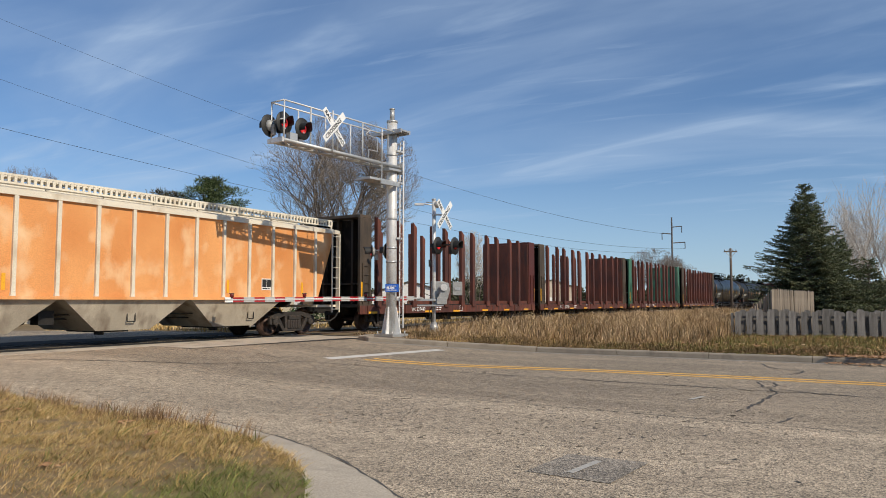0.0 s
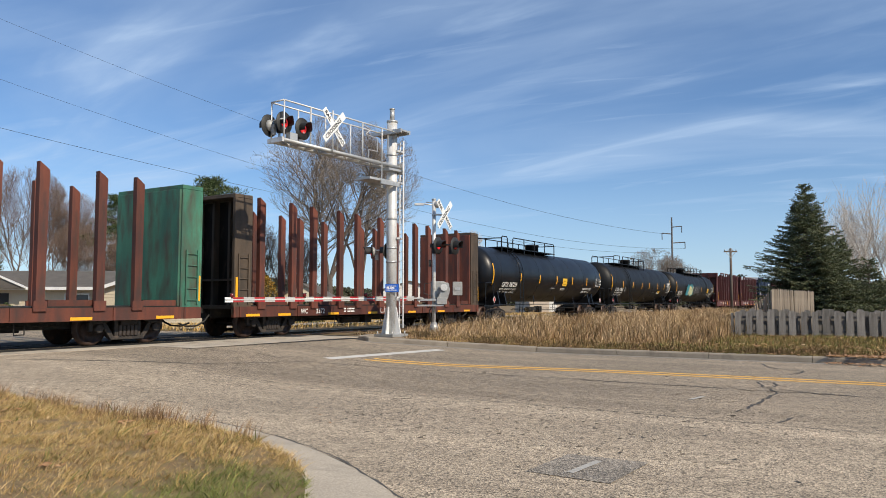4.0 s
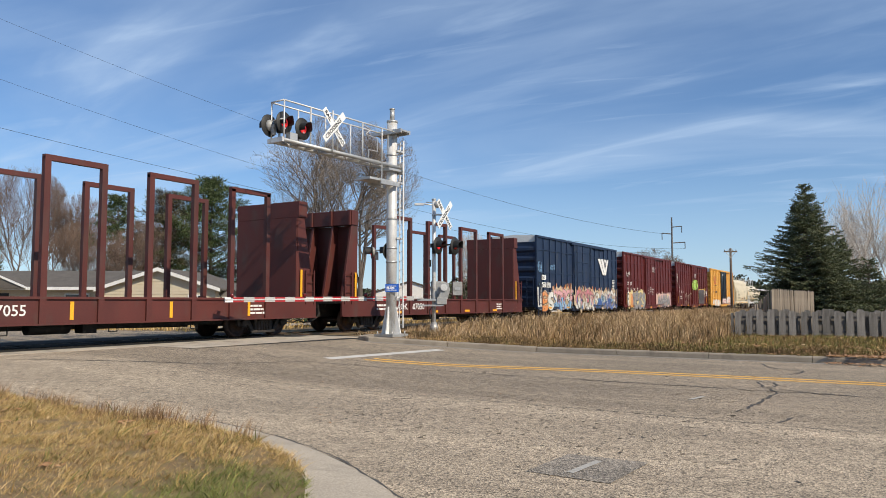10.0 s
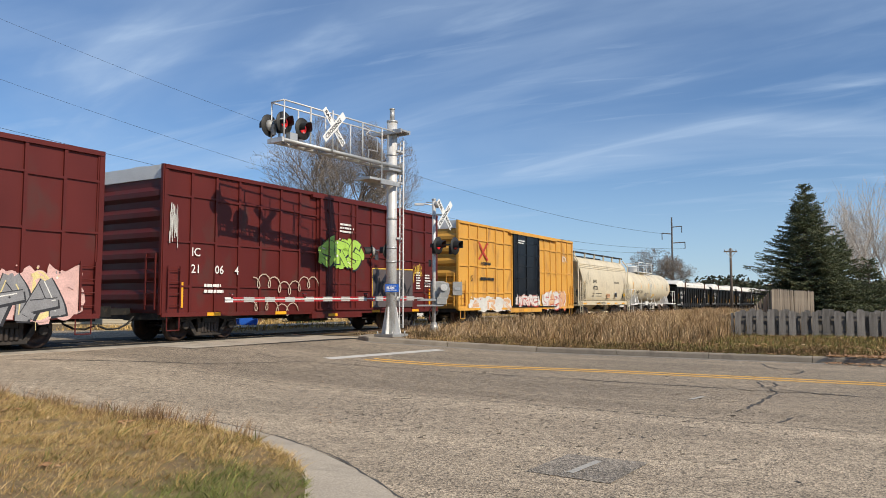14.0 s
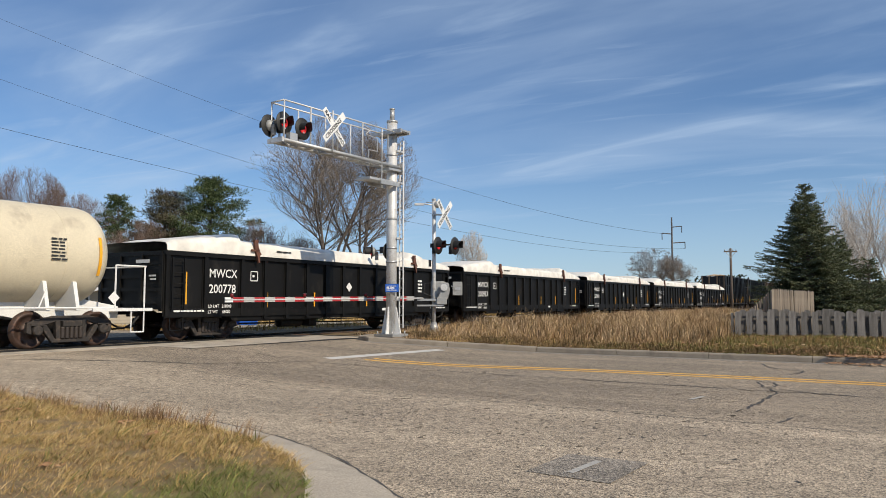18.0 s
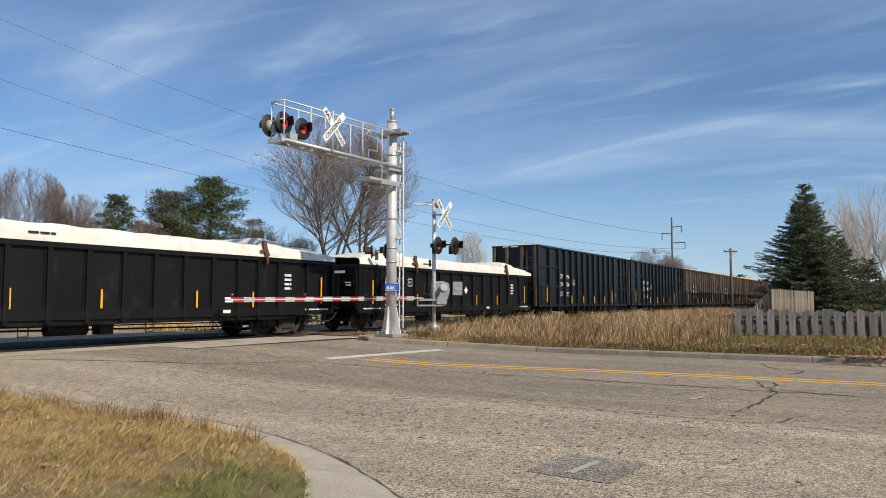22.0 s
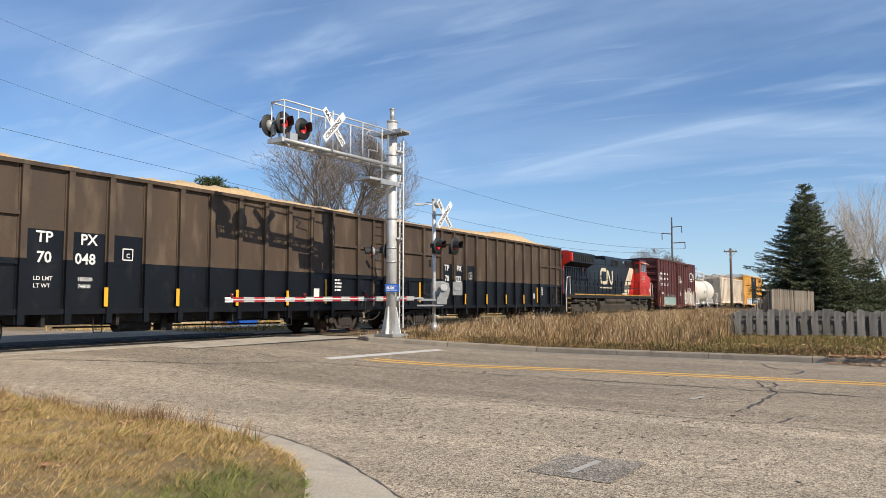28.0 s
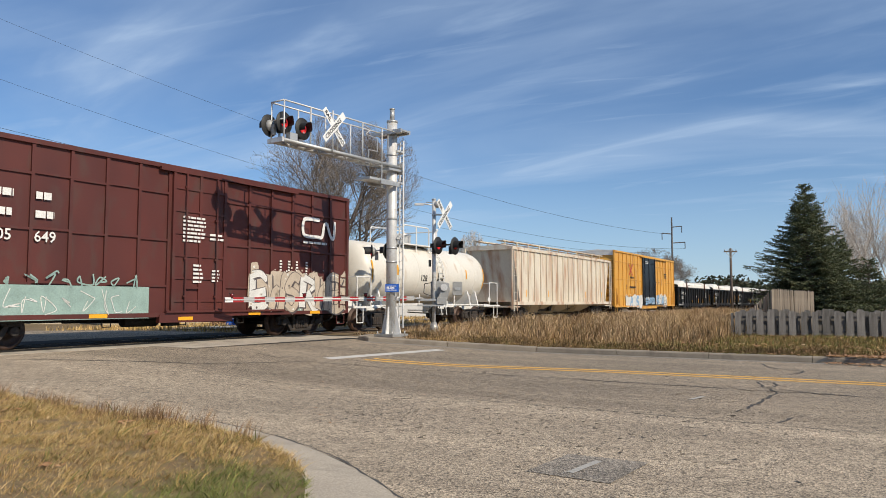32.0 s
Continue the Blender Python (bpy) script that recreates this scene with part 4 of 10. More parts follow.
def graffiti(t, x0, x1, z0, z1, mats, seed, letters=5, halo=True, name="graffiti", y=-1.565, fill=(1, 2), line=3, label="", grade=None, flames=None, shine=None, busy=None):
    """A sprayed piece: a ragged cloud, then interlocked letters of tapered bars with a drop shade, outline, graded fill and shine."""
    rnd = random.Random(seed)
    bm = bmesh.new()
    w, h = x1 - x0, z1 - z0
    if halo:
        k = max(4, int(w / 0.3))
        for i in range(k):
            cloud(bm, x0 + w * (i + 0.5) / k, z0 + h * rnd.uniform(0.44, 0.62), w / k * rnd.uniform(.9, 1.4), h * rnd.uniform(0.34, 0.54), y - 0.00004 * i, 0, rnd, rag=.3)
    lw = w / letters
    layer = 0
    for i in range(letters):
        cx, lo, hi = x0 + lw * (i + 0.5), z0 + h * rnd.uniform(.04, .12), z1 - h * rnd.uniform(.08, .2)
        a, b, mid = cx - lw * .42, cx + lw * .42, (lo + hi) / 2 + h * rnd.uniform(-.08, .08)
        sl = lw * rnd.uniform(-.05, .18)
        forms = ([[(a, lo), (a + sl, hi)], [(a, hi), (cx, hi + h * .05), (b, hi - h * .1)], [(a, mid), (b - lw * .1, mid + h * .05)], [(a - lw * .05, lo), (cx, lo - h * .02), (b, lo + h * .12)]],
                 [[(a, lo), (cx + sl * .5, hi)], [(cx + sl * .5, hi), (b - lw * .05, mid), (b, lo)], [(a + lw * .1, mid - h * .08), (b, mid)]],
                 [[(b, hi - h * .08), (cx, hi), (a + lw * .05, mid + h * .12), (cx, mid), (b - lw * .05, mid - h * .14), (cx, lo), (a, lo + h * .1)]],
                 [[(a, lo), (a + sl, hi)], [(a + sl, hi), (b, hi - h * .12), (cx + lw * .1, mid)], [(cx - lw * .1, mid), (b, lo), (b + lw * .12, lo + h * .06)]],
                 [[(a, hi), (a + lw * .1, lo)], [(a + lw * .1, lo), (cx, mid + h * .1), (b - lw * .12, lo)], [(b - lw * .12, lo), (b + sl * .4, hi)], [(b, hi - h * .05), (b + lw * .16, hi + h * .06)]])[rnd.randrange(5)]
        tone = fill[i % len(fill)]
        fat = min(lw * 0.34, h * 0.27)
        for ctrl in forms:
            ctrl = [(p + rnd.uniform(-.04, .04) * lw, q + rnd.uniform(-.04, .04) * h) for p, q in ctrl]
            pts = curve_pts(ctrl, 5)
            k = len(pts)
            big, end = fat * rnd.uniform(.85, 1.25), rnd.uniform(.55, 1.3)
            wide = [big * (1 + (end - 1) * n / (k - 1)) for n in range(k)]
            yy = y - 0.003 - 0.0007 * layer
            layer += 1
            stroke(bm, [(p[0] + 0.05, p[1] - 0.045) for p in pts], [v + 0.03 for v in wide], yy, line)
            stroke(bm, pts, [v + 0.05 for v in wide], yy - 0.0002, line)
            if grade:
                cut, cut2 = lo + (hi - lo) * rnd.uniform(.3, .45), lo + (hi - lo) * rnd.uniform(.62, .8)
                stroke(bm, pts, wide, yy - 0.0004, lambda z: grade[0] if z < cut else (tone if z < cut2 else grade[1]))
            else:
                stroke(bm, pts, wide, yy - 0.0004, tone)
            if rnd.random() < .75:
                n0, n1 = sorted(rnd.sample(range(k), 2)) if k > 3 else (0, k - 1)
                if n1 - n0 > 0:
                    stroke(bm, [(p[0] - big * .22, p[1] + big * .2) for p in pts[n0:n1 + 1]], 0.028, yy - 0.0006, rnd.choice((0, 4 if len(mats) > 4 else 1)) if shine is None else shine)
            for n in range(2):
                p = rnd.choice(pts)
                r = big * rnd.uniform(.06, .16)
                cloud(bm, p[0] + rnd.uniform(-.3, .3) * big, p[1] + rnd.uniform(-.3, .3) * big, r, r, yy - 0.0005, rnd.randrange(len(mats)), rnd, 9, .1)
    if busy:
        # swashes laid over the letters: pale above, blue and dark below
        for j in range(int(w * 9)):
            yy = y - 0.003 - 0.0007 * layer
            layer += 1
            px, k = rnd.uniform(x0, x1), rnd.random()
            pz, size = z0 + h * (.04 + .86 * k), h * rnd.uniform(.14, .34)
            turn, bow = rnd.choice((.2, .5, 1.3, 1.5, 1.7, 2.4)) + rnd.gauss(0, .2), rnd.uniform(-.4, .4)
            dx, dz = math.cos(turn) * size * .5, math.sin(turn) * size * .5
            ctrl = [(px - dx, max(z0, pz - dz)), (px - dz * bow, pz + dx * bow), (px + dx, min(z1 - h * .06, pz + dz))]
            pts = curve_pts(ctrl, 4)
            n, wd = len(pts), rnd.uniform(.05, .13)
            wide = [max(.012, wd * math.sin(math.pi * (.18 + .74 * i / (n - 1)))) for i in range(n)]
            tone = rnd.choice(busy[0] if k > .55 else busy[1])
            if tone != line:
                stroke(bm, pts, [v + .035 for v in wide], yy, line)
            stroke(bm, pts, wide, yy - .0003, tone)
    if flames is not None:
        for j in range(int(w * 3.2)):
            fx, fh = rnd.uniform(x0, x1), h * rnd.uniform(.06, .26)
            bend = rnd.uniform(-.16, .16)
            stroke(bm, curve_pts([(fx, z1 - h * .22), (fx + bend, z1 + fh * .3), (fx + bend * .2, z1 + fh)], 3), [0.16, 0.15, 0.13, 0.11, 0.08, 0.05, 0.01], y + 0.001, rnd.choice(flames))
    # overspray dots and runs
    for j in range(int(w * 5)):
        r = rnd.uniform(.012, .045)
        cloud(bm, rnd.uniform(x0, x1), z1 - h * rnd.uniform(-.12, .12), r, r, y - 0.003, rnd.randrange(len(mats)), rnd, 8, .05)
    for j in range(int(w * 1.5)):
        fx, fz = rnd.uniform(x0, x1), z0 + h * rnd.uniform(.02, .3)
        stroke(bm, [(fx, fz), (fx + .005, fz - rnd.uniform(.08, .25))], 0.014, y - 0.002, rnd.choice((0, line)))
    return part(name, bm, mats, t, label)


def tag(t, x0, x1, z0, z1, material, seed, n=7, w=0.03, y=-1.567, name="graffiti_tag"):
    rnd = random.Random(seed)
    bm = bmesh.new()
    for i in range(n):
        a = x0 + (x1 - x0) * i / n
        c = [(a + rnd.uniform(-.1, .4) * (x1 - x0) / n * 2, z0 + rnd.uniform(0, 1) * (z1 - z0)) for _ in range(5)]
        stroke(bm, curve_pts(c), w, y - 0.0006 * i)
    return tagged(part(name, bm, material, t), kind="stuff")


SPRAY = {k: surf("spray_" + k, c, tuple(v * 0.8 for v in c), 3, 0.5, bump=0.02) for k, c in dict(
    bone=(0.55, 0.46, 0.36), blush=(0.72, 0.46, 0.42), sand=(0.62, 0.47, 0.30), orange=(0.72, 0.27, 0.08), rose=(0.60, 0.20, 0.24), white=(0.75, 0.74, 0.70), pink=(0.72, 0.38, 0.41), sky=(0.25, 0.45, 0.68), blue=(0.06, 0.14, 0.42), peach=(0.75, 0.45, 0.25), grey=(0.26, 0.26, 0.27),
    dark=(0.03, 0.03, 0.035), lime=(0.42, 0.68, 0.10), red=(0.55, 0.05, 0.03), teal=(0.03, 0.25, 0.32), cream=(0.75, 0.62, 0.28), mint=(0.30, 0.42, 0.38), smoke=(0.11, 0.09, 0.09), yellow=(0.75, 0.5, 0.06)).items()}


# -- boxcar
def boxcar(length, paint, label, door_x=(-1.65, 1.6), door_paint=None, height=5.18, roof_paint=None, end_rows=6):
    h = length / 2
    t = thing("boxcar", at_u(0, 0), label, "boxcar", "cars of the train")
    bm = bmesh.new()
    box(bm, -h + 0.12, h - 0.12, -1.50, 1.50, 0.80, height - 0.16)
    part("body", bm, paint, t)
    bm = bmesh.new()
    prism(bm, [(-1.56, height - 0.16), (-1.56, height - 0.06), (0, height + 0.04), (1.56, height - 0.06), (1.56, height - 0.16)], -h + 0.3, h - 0.3, "x")
    n = int(length / 1.2)
    for i in range(n):
        x = -h + 0.6 + (length - 1.2) * i / (n - 1)
        prism(bm, [(-1.5, height - 0.05), (0, height + 0.06), (1.5, height - 0.05)], x - 0.05, x + 0.05, "x")
    part("roof", bm, roof_paint or WHITEP, t, "pale galvanised roof")
    # corrugated ends with a pale top panel
    for s in (-1, 1):
        part("end_wall", boxes((s * (h - 0.13) - 0.02, s * (h - 0.13) + 0.02, -1.46, 1.46, 0.85, height - 0.45)), paint, t)
        dz = (height - 1.6) / end_rows
        for i in range(end_rows):
            def fold():
                b = bmesh.new()
                prism(b, [(-0.01, dz * 0.18), (0.09, dz * 0.4), (0.09, dz * 0.65), (-0.01, dz * 0.9)], -1.40, 1.40)
                return b
            shared_part("corrugation", ("fold", height, end_rows, paint.name), fold, paint, t, pose(s * (h - 0.11), 0, 1.0 + dz * i, 0, 0, 0 if s > 0 else 180))
        for y in (-1.48, 1.48):
            shared_part("corner_post", ("corner", height, paint.name), lambda: boxes((-0.10, 0.10, -0.05, 0.05, 0.80, height - 0.05)), paint, t, Matrix.Translation((s * (h - 0.10), y, 0)))
        part("end_panel", boxes((s * (h - 0.10) - 0.02, s * (h - 0.10) + 0.02, -1.42, 1.42, height - 0.44, height - 0.05)), roof_paint or WHITEP, t, "pale top panel of the end")
    # side posts and rows of stiffeners
    d0, d1 = door_x
    for a, b in ((-h + 0.1, d0), (d1, h - 0.1)):
        k = max(3, round((b - a) / 0.98))
        for i in range(k + 1):
            x = a + (b - a) * i / k
            w = 0.09 if 0 < i < k else 0.12
            shared_part("side_post", ("post", height, paint.name, w), lambda: boxes((-w / 2, w / 2, -0.055, 0.0, 0.75, height - 0.1)), paint, t, Matrix.Translation((x, -1.50, 0)))
        for j, z in enumerate((1.62, 2.93, 4.28)):
            for i in range(k):
                xa, xb = a + (b - a) * i / k + 0.045, a + (b - a) * (i + 1) / k - 0.045
                ww = round(xb - xa, 2)
                shared_part("stiffener", ("stiff", paint.name, ww), lambda: boxes((-ww / 2, ww / 2, -0.05, 0.0, -0.03, 0.03)), paint, t,
                            Matrix.Translation(((xa + xb) / 2, -1.50, z + (0.03 if i % 2 else 0))))
    # sills
    part("side_sill", boxes((-h + 0.05, h - 0.05, -1.57, -1.48, 0.74, 0.86), (d0 - 0.3, d1 + 0.3, -1.60, -1.46, 0.58, 0.80), (-h + 0.05, h - 0.05, 1.48, 1.57, 0.74, 0.86)), paint, t)
    part("top_rail", boxes((-h + 0.05, h - 0.05, -1.58, -1.48, height - 0.18, height - 0.06), (d0 - 0.4, h - 3.0, -1.66, -1.56, height - 0.26, height - 0.16)), paint, t)
    part("frame", boxes((-h + 0.2, h - 0.2, -0.35, 0.35, 0.62, 0.86), (-h + 0.05, -h + 0.5, -1.4, 1.4, 0.66, 0.84), (h - 0.5, h - 0.05, -1.4, 1.4, 0.66, 0.84)), DARK, t)
    # sliding door with its ribs and lock rods
    bm = bmesh.new()
    dp = door_paint or paint
    box(bm, d0 + 0.05, d1 - 0.05, -1.60, -1.52, 0.92, height - 0.24)
    door = part("door", bm, dp, t)
    for i in range(6):
        z = 1.2 + (height - 1.9) * i / 5
        part("door_rib", boxes((d0 + 0.08, d1 - 0.08, -1.635, -1.60, z - 0.03, z + 0.03)), dp, door)
    for x in (d0 + 0.10, (d0 + d1) / 2, d1 - 0.10):
        part("door_stile", boxes((x - 0.05, x + 0.05, -1.64, -1.60, 0.92, height - 0.24)), dp, door)
    bm = bmesh.new()
    for x in (d0 + 0.5, d1 - 0.45):
        rod(bm, (x, -1.67, 0.95), (x, -1.67, height - 0.25), 0.025, 6)
        for z in (1.3, 2.4, 3.6, 4.5):
            box(bm, x - 0.06, x + 0.06, -1.68, -1.63, z, z + 0.06)
    box(bm, d0 + 0.5, d0 + 1.0, -1.69, -1.66, 1.55, 1.6)
    part("lock_rod", bm, dp, door)
    part("door_track", boxes((d0 - 0.1, min(d1 + 2.6, h - 0.5), -1.64, -1.56, 0.86, 0.92), (d0 - 0.1, min(d1 + 2.6, h - 0.5), -1.64, -1.56, height - 0.26, height - 0.19)), dp, t)
    for s in (-1, 1):
        ladder(t, s * (h - 0.42), 0.95, 1.25, paint, n=4)
        ladder(t, s * (h + 0.02), 0.95, 1.6, paint, y=-1.1, rz=90, n=5)
        bm = bmesh.new()
        pipe(bm, [(s * (h - 0.25), -1.52, 0.78), (s * (h - 0.25), -1.52, 0.35), (s * (h - 0.68), -1.52, 0.35), (s * (h - 0.68), -1.52, 0.78)], 0.018)
        part("stirrup_step", bm, paint, t)
        stripe(t, s * (h - 0.72), 1.0, 1.75, 0.12, y=-1.545)
    for x in (-0.62, -0.3, 0.0, 0.3, 0.62):
        shared_part("reflector", "sill_refl", lambda: boxes((-0.26, 0.26, -0.004, 0.004, 0, 0.1)), AMBER, t, Matrix.Translation((x * h * 1.2, -1.605 if abs(x) < .25 else -1.575, 0.64 if abs(x) < .25 else 0.75)))
    brake_rig(t, -h + 4, h - 4)
    running_gear(t, length)
    return t


def blue_boxcar(length):
    t = boxcar(length, BLUEP, "dark blue boxcar with bright graffiti along its foot", door_x=(-1.7, 1.72))
    for x0, x1, z, words in ((-6.92, -6.30, 2.50, "NS"), (-6.92, -6.33, 2.05, "473"), (-6.20, -5.60, 2.05, "523")):
        plate(t, rect(x0, z - 0.02, x1, z + 0.28), WHITEP, name="number_panel", label="white panel with black figures")
        lettering(t, words, x0 + 0.06, z + 0.03, 0.20, BLACKSIGN, y=-1.567)
    # the white monogram as plain shapes
    for pts in ([(3.2, 4.25), (3.75, 4.25), (4.6, 3.1), (4.25, 3.1)], [(3.85, 4.25), (4.4, 4.25), (4.95, 3.1), (4.65, 3.1)],
                [(4.95, 3.1), (5.55, 4.25), (5.2, 4.25), (4.75, 3.4)], [(4.6, 4.25), (5.0, 4.25), (4.8, 3.75)]):
        plate(t, pts, WHITEP, name="monogram", label="white monogram")
    S = SPRAY
    spray = [S["sand"], S["pink"], S["sky"], S["dark"], S["white"], S["blue"], S["orange"], S["rose"], S["teal"], S["mint"]]
    for x0, x1, z0, z1, k, yy, sd, fl, gr in ((-5.2, -1.72, 0.66, 2.05, 5, -1.565, 4, (4, 1, 7), (2, 1)), (-1.68, 1.70, 0.66, 2.0, 5, -1.70, 8, (7, 1, 0), (4, 7)),
                                              (1.76, 7.2, 0.68, 1.95, 8, -1.575, 9, (2, 4, 5), (5, 4))):
        graffiti(t, x0, x1, z0, z1, spray, sd, k, fill=fl, line=3, y=yy, label="pink and blue sprayed letters", grade=gr, flames=(6, 6, 0), busy=((1, 1, 3, 3, 0, 9), (2, 5, 5, 3, 3, 3, 4, 8, 9)))
    graffiti(t, -7.55, -6.95, 0.66, 2.15, [S["dark"], S["white"], S["sky"], S["dark"]], 2, 1, fill=(1,), line=3)
    graffiti(t, -6.9, -5.1, 0.70, 1.75, [S["sand"], S["white"], S["orange"], S["dark"], S["white"]], 12, 2, fill=(2, 1), line=3)
    tag(t, -5.6, -4.9, 3.1, 3.45, S["sky"], 3)
    tag(t, -7.5, -6.9, 2.9, 3.6, S["sky"], 5)
    bars(t, -1.1, 2.5, 0.4, 0.6, 6)
    bars(t, 6.4, 1.9, 0.6, 0.9, 8)
    return t


def red_boxcar(length):
    t = boxcar(length, MAROON, "maroon boxcar with grey and orange graffiti")
    for x, z, w in ((-6.85, 2.50, "CO"), (-5.95, 2.50, "ER"), (-6.80, 2.04, "17"), (-5.93, 2.04, "32"), (-5.05, 2.04, "74")):
        lettering(t, w, x, z, 0.25)
    S = SPRAY
    graffiti(t, -5.6, -1.75, 0.66, 2.0, [S["cream"], S["grey"], S["grey"], S["dark"], S["white"], S["red"]], 21, 4, fill=(1, 2), line=3, label="silver sprayed letters on a pale cloud")
    graffiti(t, 1.7, 6.9, 0.76, 1.9, [S["blush"], S["blush"], S["cream"], S["blush"]], 28, 9, fill=(0, 2), line=0, y=-1.562, name="spray_cloud", label="pale pink and yellow spray cloud")
    graffiti(t, 2.3, 6.5, 0.66, 1.85, [S["cream"], S["grey"], S["grey"], S["dark"], S["white"]], 24, 5, halo=False, fill=(1, 2), line=3, y=-1.575, label="silver sprayed letters on a pale cloud")
    graffiti(t, -6.35, -5.4, 0.66, 1.9, [S["cream"], S["orange"], S["cream"], S["red"]], 25, 2, fill=(0, 1), line=1)
    graffiti(t, -6.75, -6.35, 0.95, 1.9, [S["white"], S["smoke"], S["white"], S["white"]], 26, 1, fill=(1,), line=0)
    tag(t, -7.1, -6.1, 3.15, 3.6, S["white"], 7, 8)
    for k, words in enumerate(("CLOSE AND LOCK", "DOOR BEFORE", "MOVING CAR")):
        lettering(t, words, 0.35 + (0, 0.07, 0.1)[k], 4.08 - 0.16 * k, 0.11, y=-1.646, stretch=0.85, bold=0.02)
    bars(t, -4.0, 2.05, 0.24, 0.3, 2)
    for x, z, w, h in ((-1.1, 1.8, .25, .6), (-0.3, 1.95, .3, .5), (0.35, 1.75, .3, .4), (0.2, 2.2, .8, .1)):
        bars(t, x, z, w, h, 3, y=-1.645)
    bars(t, -7.4, 4.75, 0.05, 0.1, 1)
    return t


def red_boxcar_b(length):
    t = boxcar(length, MAROON, "maroon boxcar with a lime green graffito on its door", door_x=(-0.85, 1.45))
    for x, z, w in ((-6.5, 2.53, "IC"), (-6.5, 2.03, "21"), (-5.6, 2.03, "06"), (-4.8, 2.03, "4")):
        lettering(t, w, x, z, 0.25)
    S = SPRAY
    graffiti(t, -0.75, 1.55, 2.45, 3.45, [S["lime"], S["lime"], S["lime"], S["dark"], S["white"]], 31, 3, fill=(1, 2), line=3, y=-1.66, label="lime green sprayed letters")
    bm = bmesh.new()
    # a line drawn in round looping letters
    pts = []
    for k in range(61):
        a = k / 60
        pts.append((-4.0 + 3.1 * a + 0.16 * math.sin(a * 40), 1.75 + 0.22 * math.cos(a * 40) + 0.12 * math.sin(a * 9)))
    stroke(bm, pts, 0.035, -1.567)
    stroke(bm, [(p[0] - 0.1, 1.0 + (p[1] - 1.75) * 0.9) for p in pts[:42]], 0.03, -1.568)
    part("graffiti_tag", bm, S["bone"], t, "thin pale looping tag")
    plate(t, rect(2.5, 0.95, 5.4, 2.5), S["smoke"], name="grey_patch", label="dark grey painted patch")
    tag(t, 2.6, 5.3, 1.1, 2.4, S["dark"], 14, 9, 0.05, y=-1.575)
    bm = bmesh.new()
    stroke(bm, [(2.5, 0.95), (2.45, 2.5), (5.4, 2.55), (5.5, 2.0)], 0.05, -1.572)
    part("yellow_line", bm, SPRAY["yellow"], t)
    tag(t, 5.4, 6.2, 2.3, 2.8, S["yellow"], 15, 5)
    bars(t, 0.3, 3.75, 0.9, 0.4, 3, y=-1.645)
    bars(t, 5.7, 1.7, 0.4, 0.8, 7)
    bars(t, 6.4, 1.8, 0.5, 0.6, 5)
    bars(t, -6.0, 1.4, 0.9, 0.35, 2)
    tag(t, -7.3, -7.0, 2.7, 4.0, S["white"], 17, 8, 0.02)
    return t


def yellow_boxcar(length, door=(-1.67, 1.97), seed=0):
    t = boxcar(length, YELLOWP, "golden yellow boxcar with a black sliding door", door_x=door, door_paint=BLACKP)
    S = SPRAY
    bm = bmesh.new()
    stroke(bm, [(-5.6, 4.2), (-5.1, 3.7), (-4.6, 3.3)], 0.12, -1.567)
    stroke(bm, [(-4.6, 4.2), (-5.1, 3.7), (-5.6, 3.3)], 0.12, -1.568)
    part("cross_emblem", bm, SPRAY["red"], t, "red and blue cross emblem")
    lettering(t, "5", -6.4, 2.2, 0.28, BLACKSIGN)
    bars(t, -5.4, 2.2, 1.6, 0.28, 1, BLACKSIGN)
    bars(t, -5.3, 3.0, 1.2, 0.25, 1, BLACKSIGN)
    c = [S["white"], S["sky"], S["white"], S["dark"]] if seed else [S["white"], S["white"], S["peach"], S["red"]]
    graffiti(t, 2.6, 6.0, 0.75, 1.75, c, 41 + seed, 4, fill=(1, 2), line=3)
    graffiti(t, -6.4, -2.0, 0.75, 1.35 + 0.3 * seed, c, 43 + seed, 5, fill=(2, 1), line=0)
    graffiti(t, -1.3, 1.6, 0.95, 1.5, c, 45 + seed, 4, fill=(1,), line=3, y=-1.66)
    bars(t, -1.1, 4.4, 1.0, 0.25, 2, y=-1.66)
    lettering(t, "17X", 5.6, 3.7, 0.35, WHITEP) if not seed else bars(t, 5.4, 3.3, 0.9, 0.5, 3, BLACKSIGN)
    return t


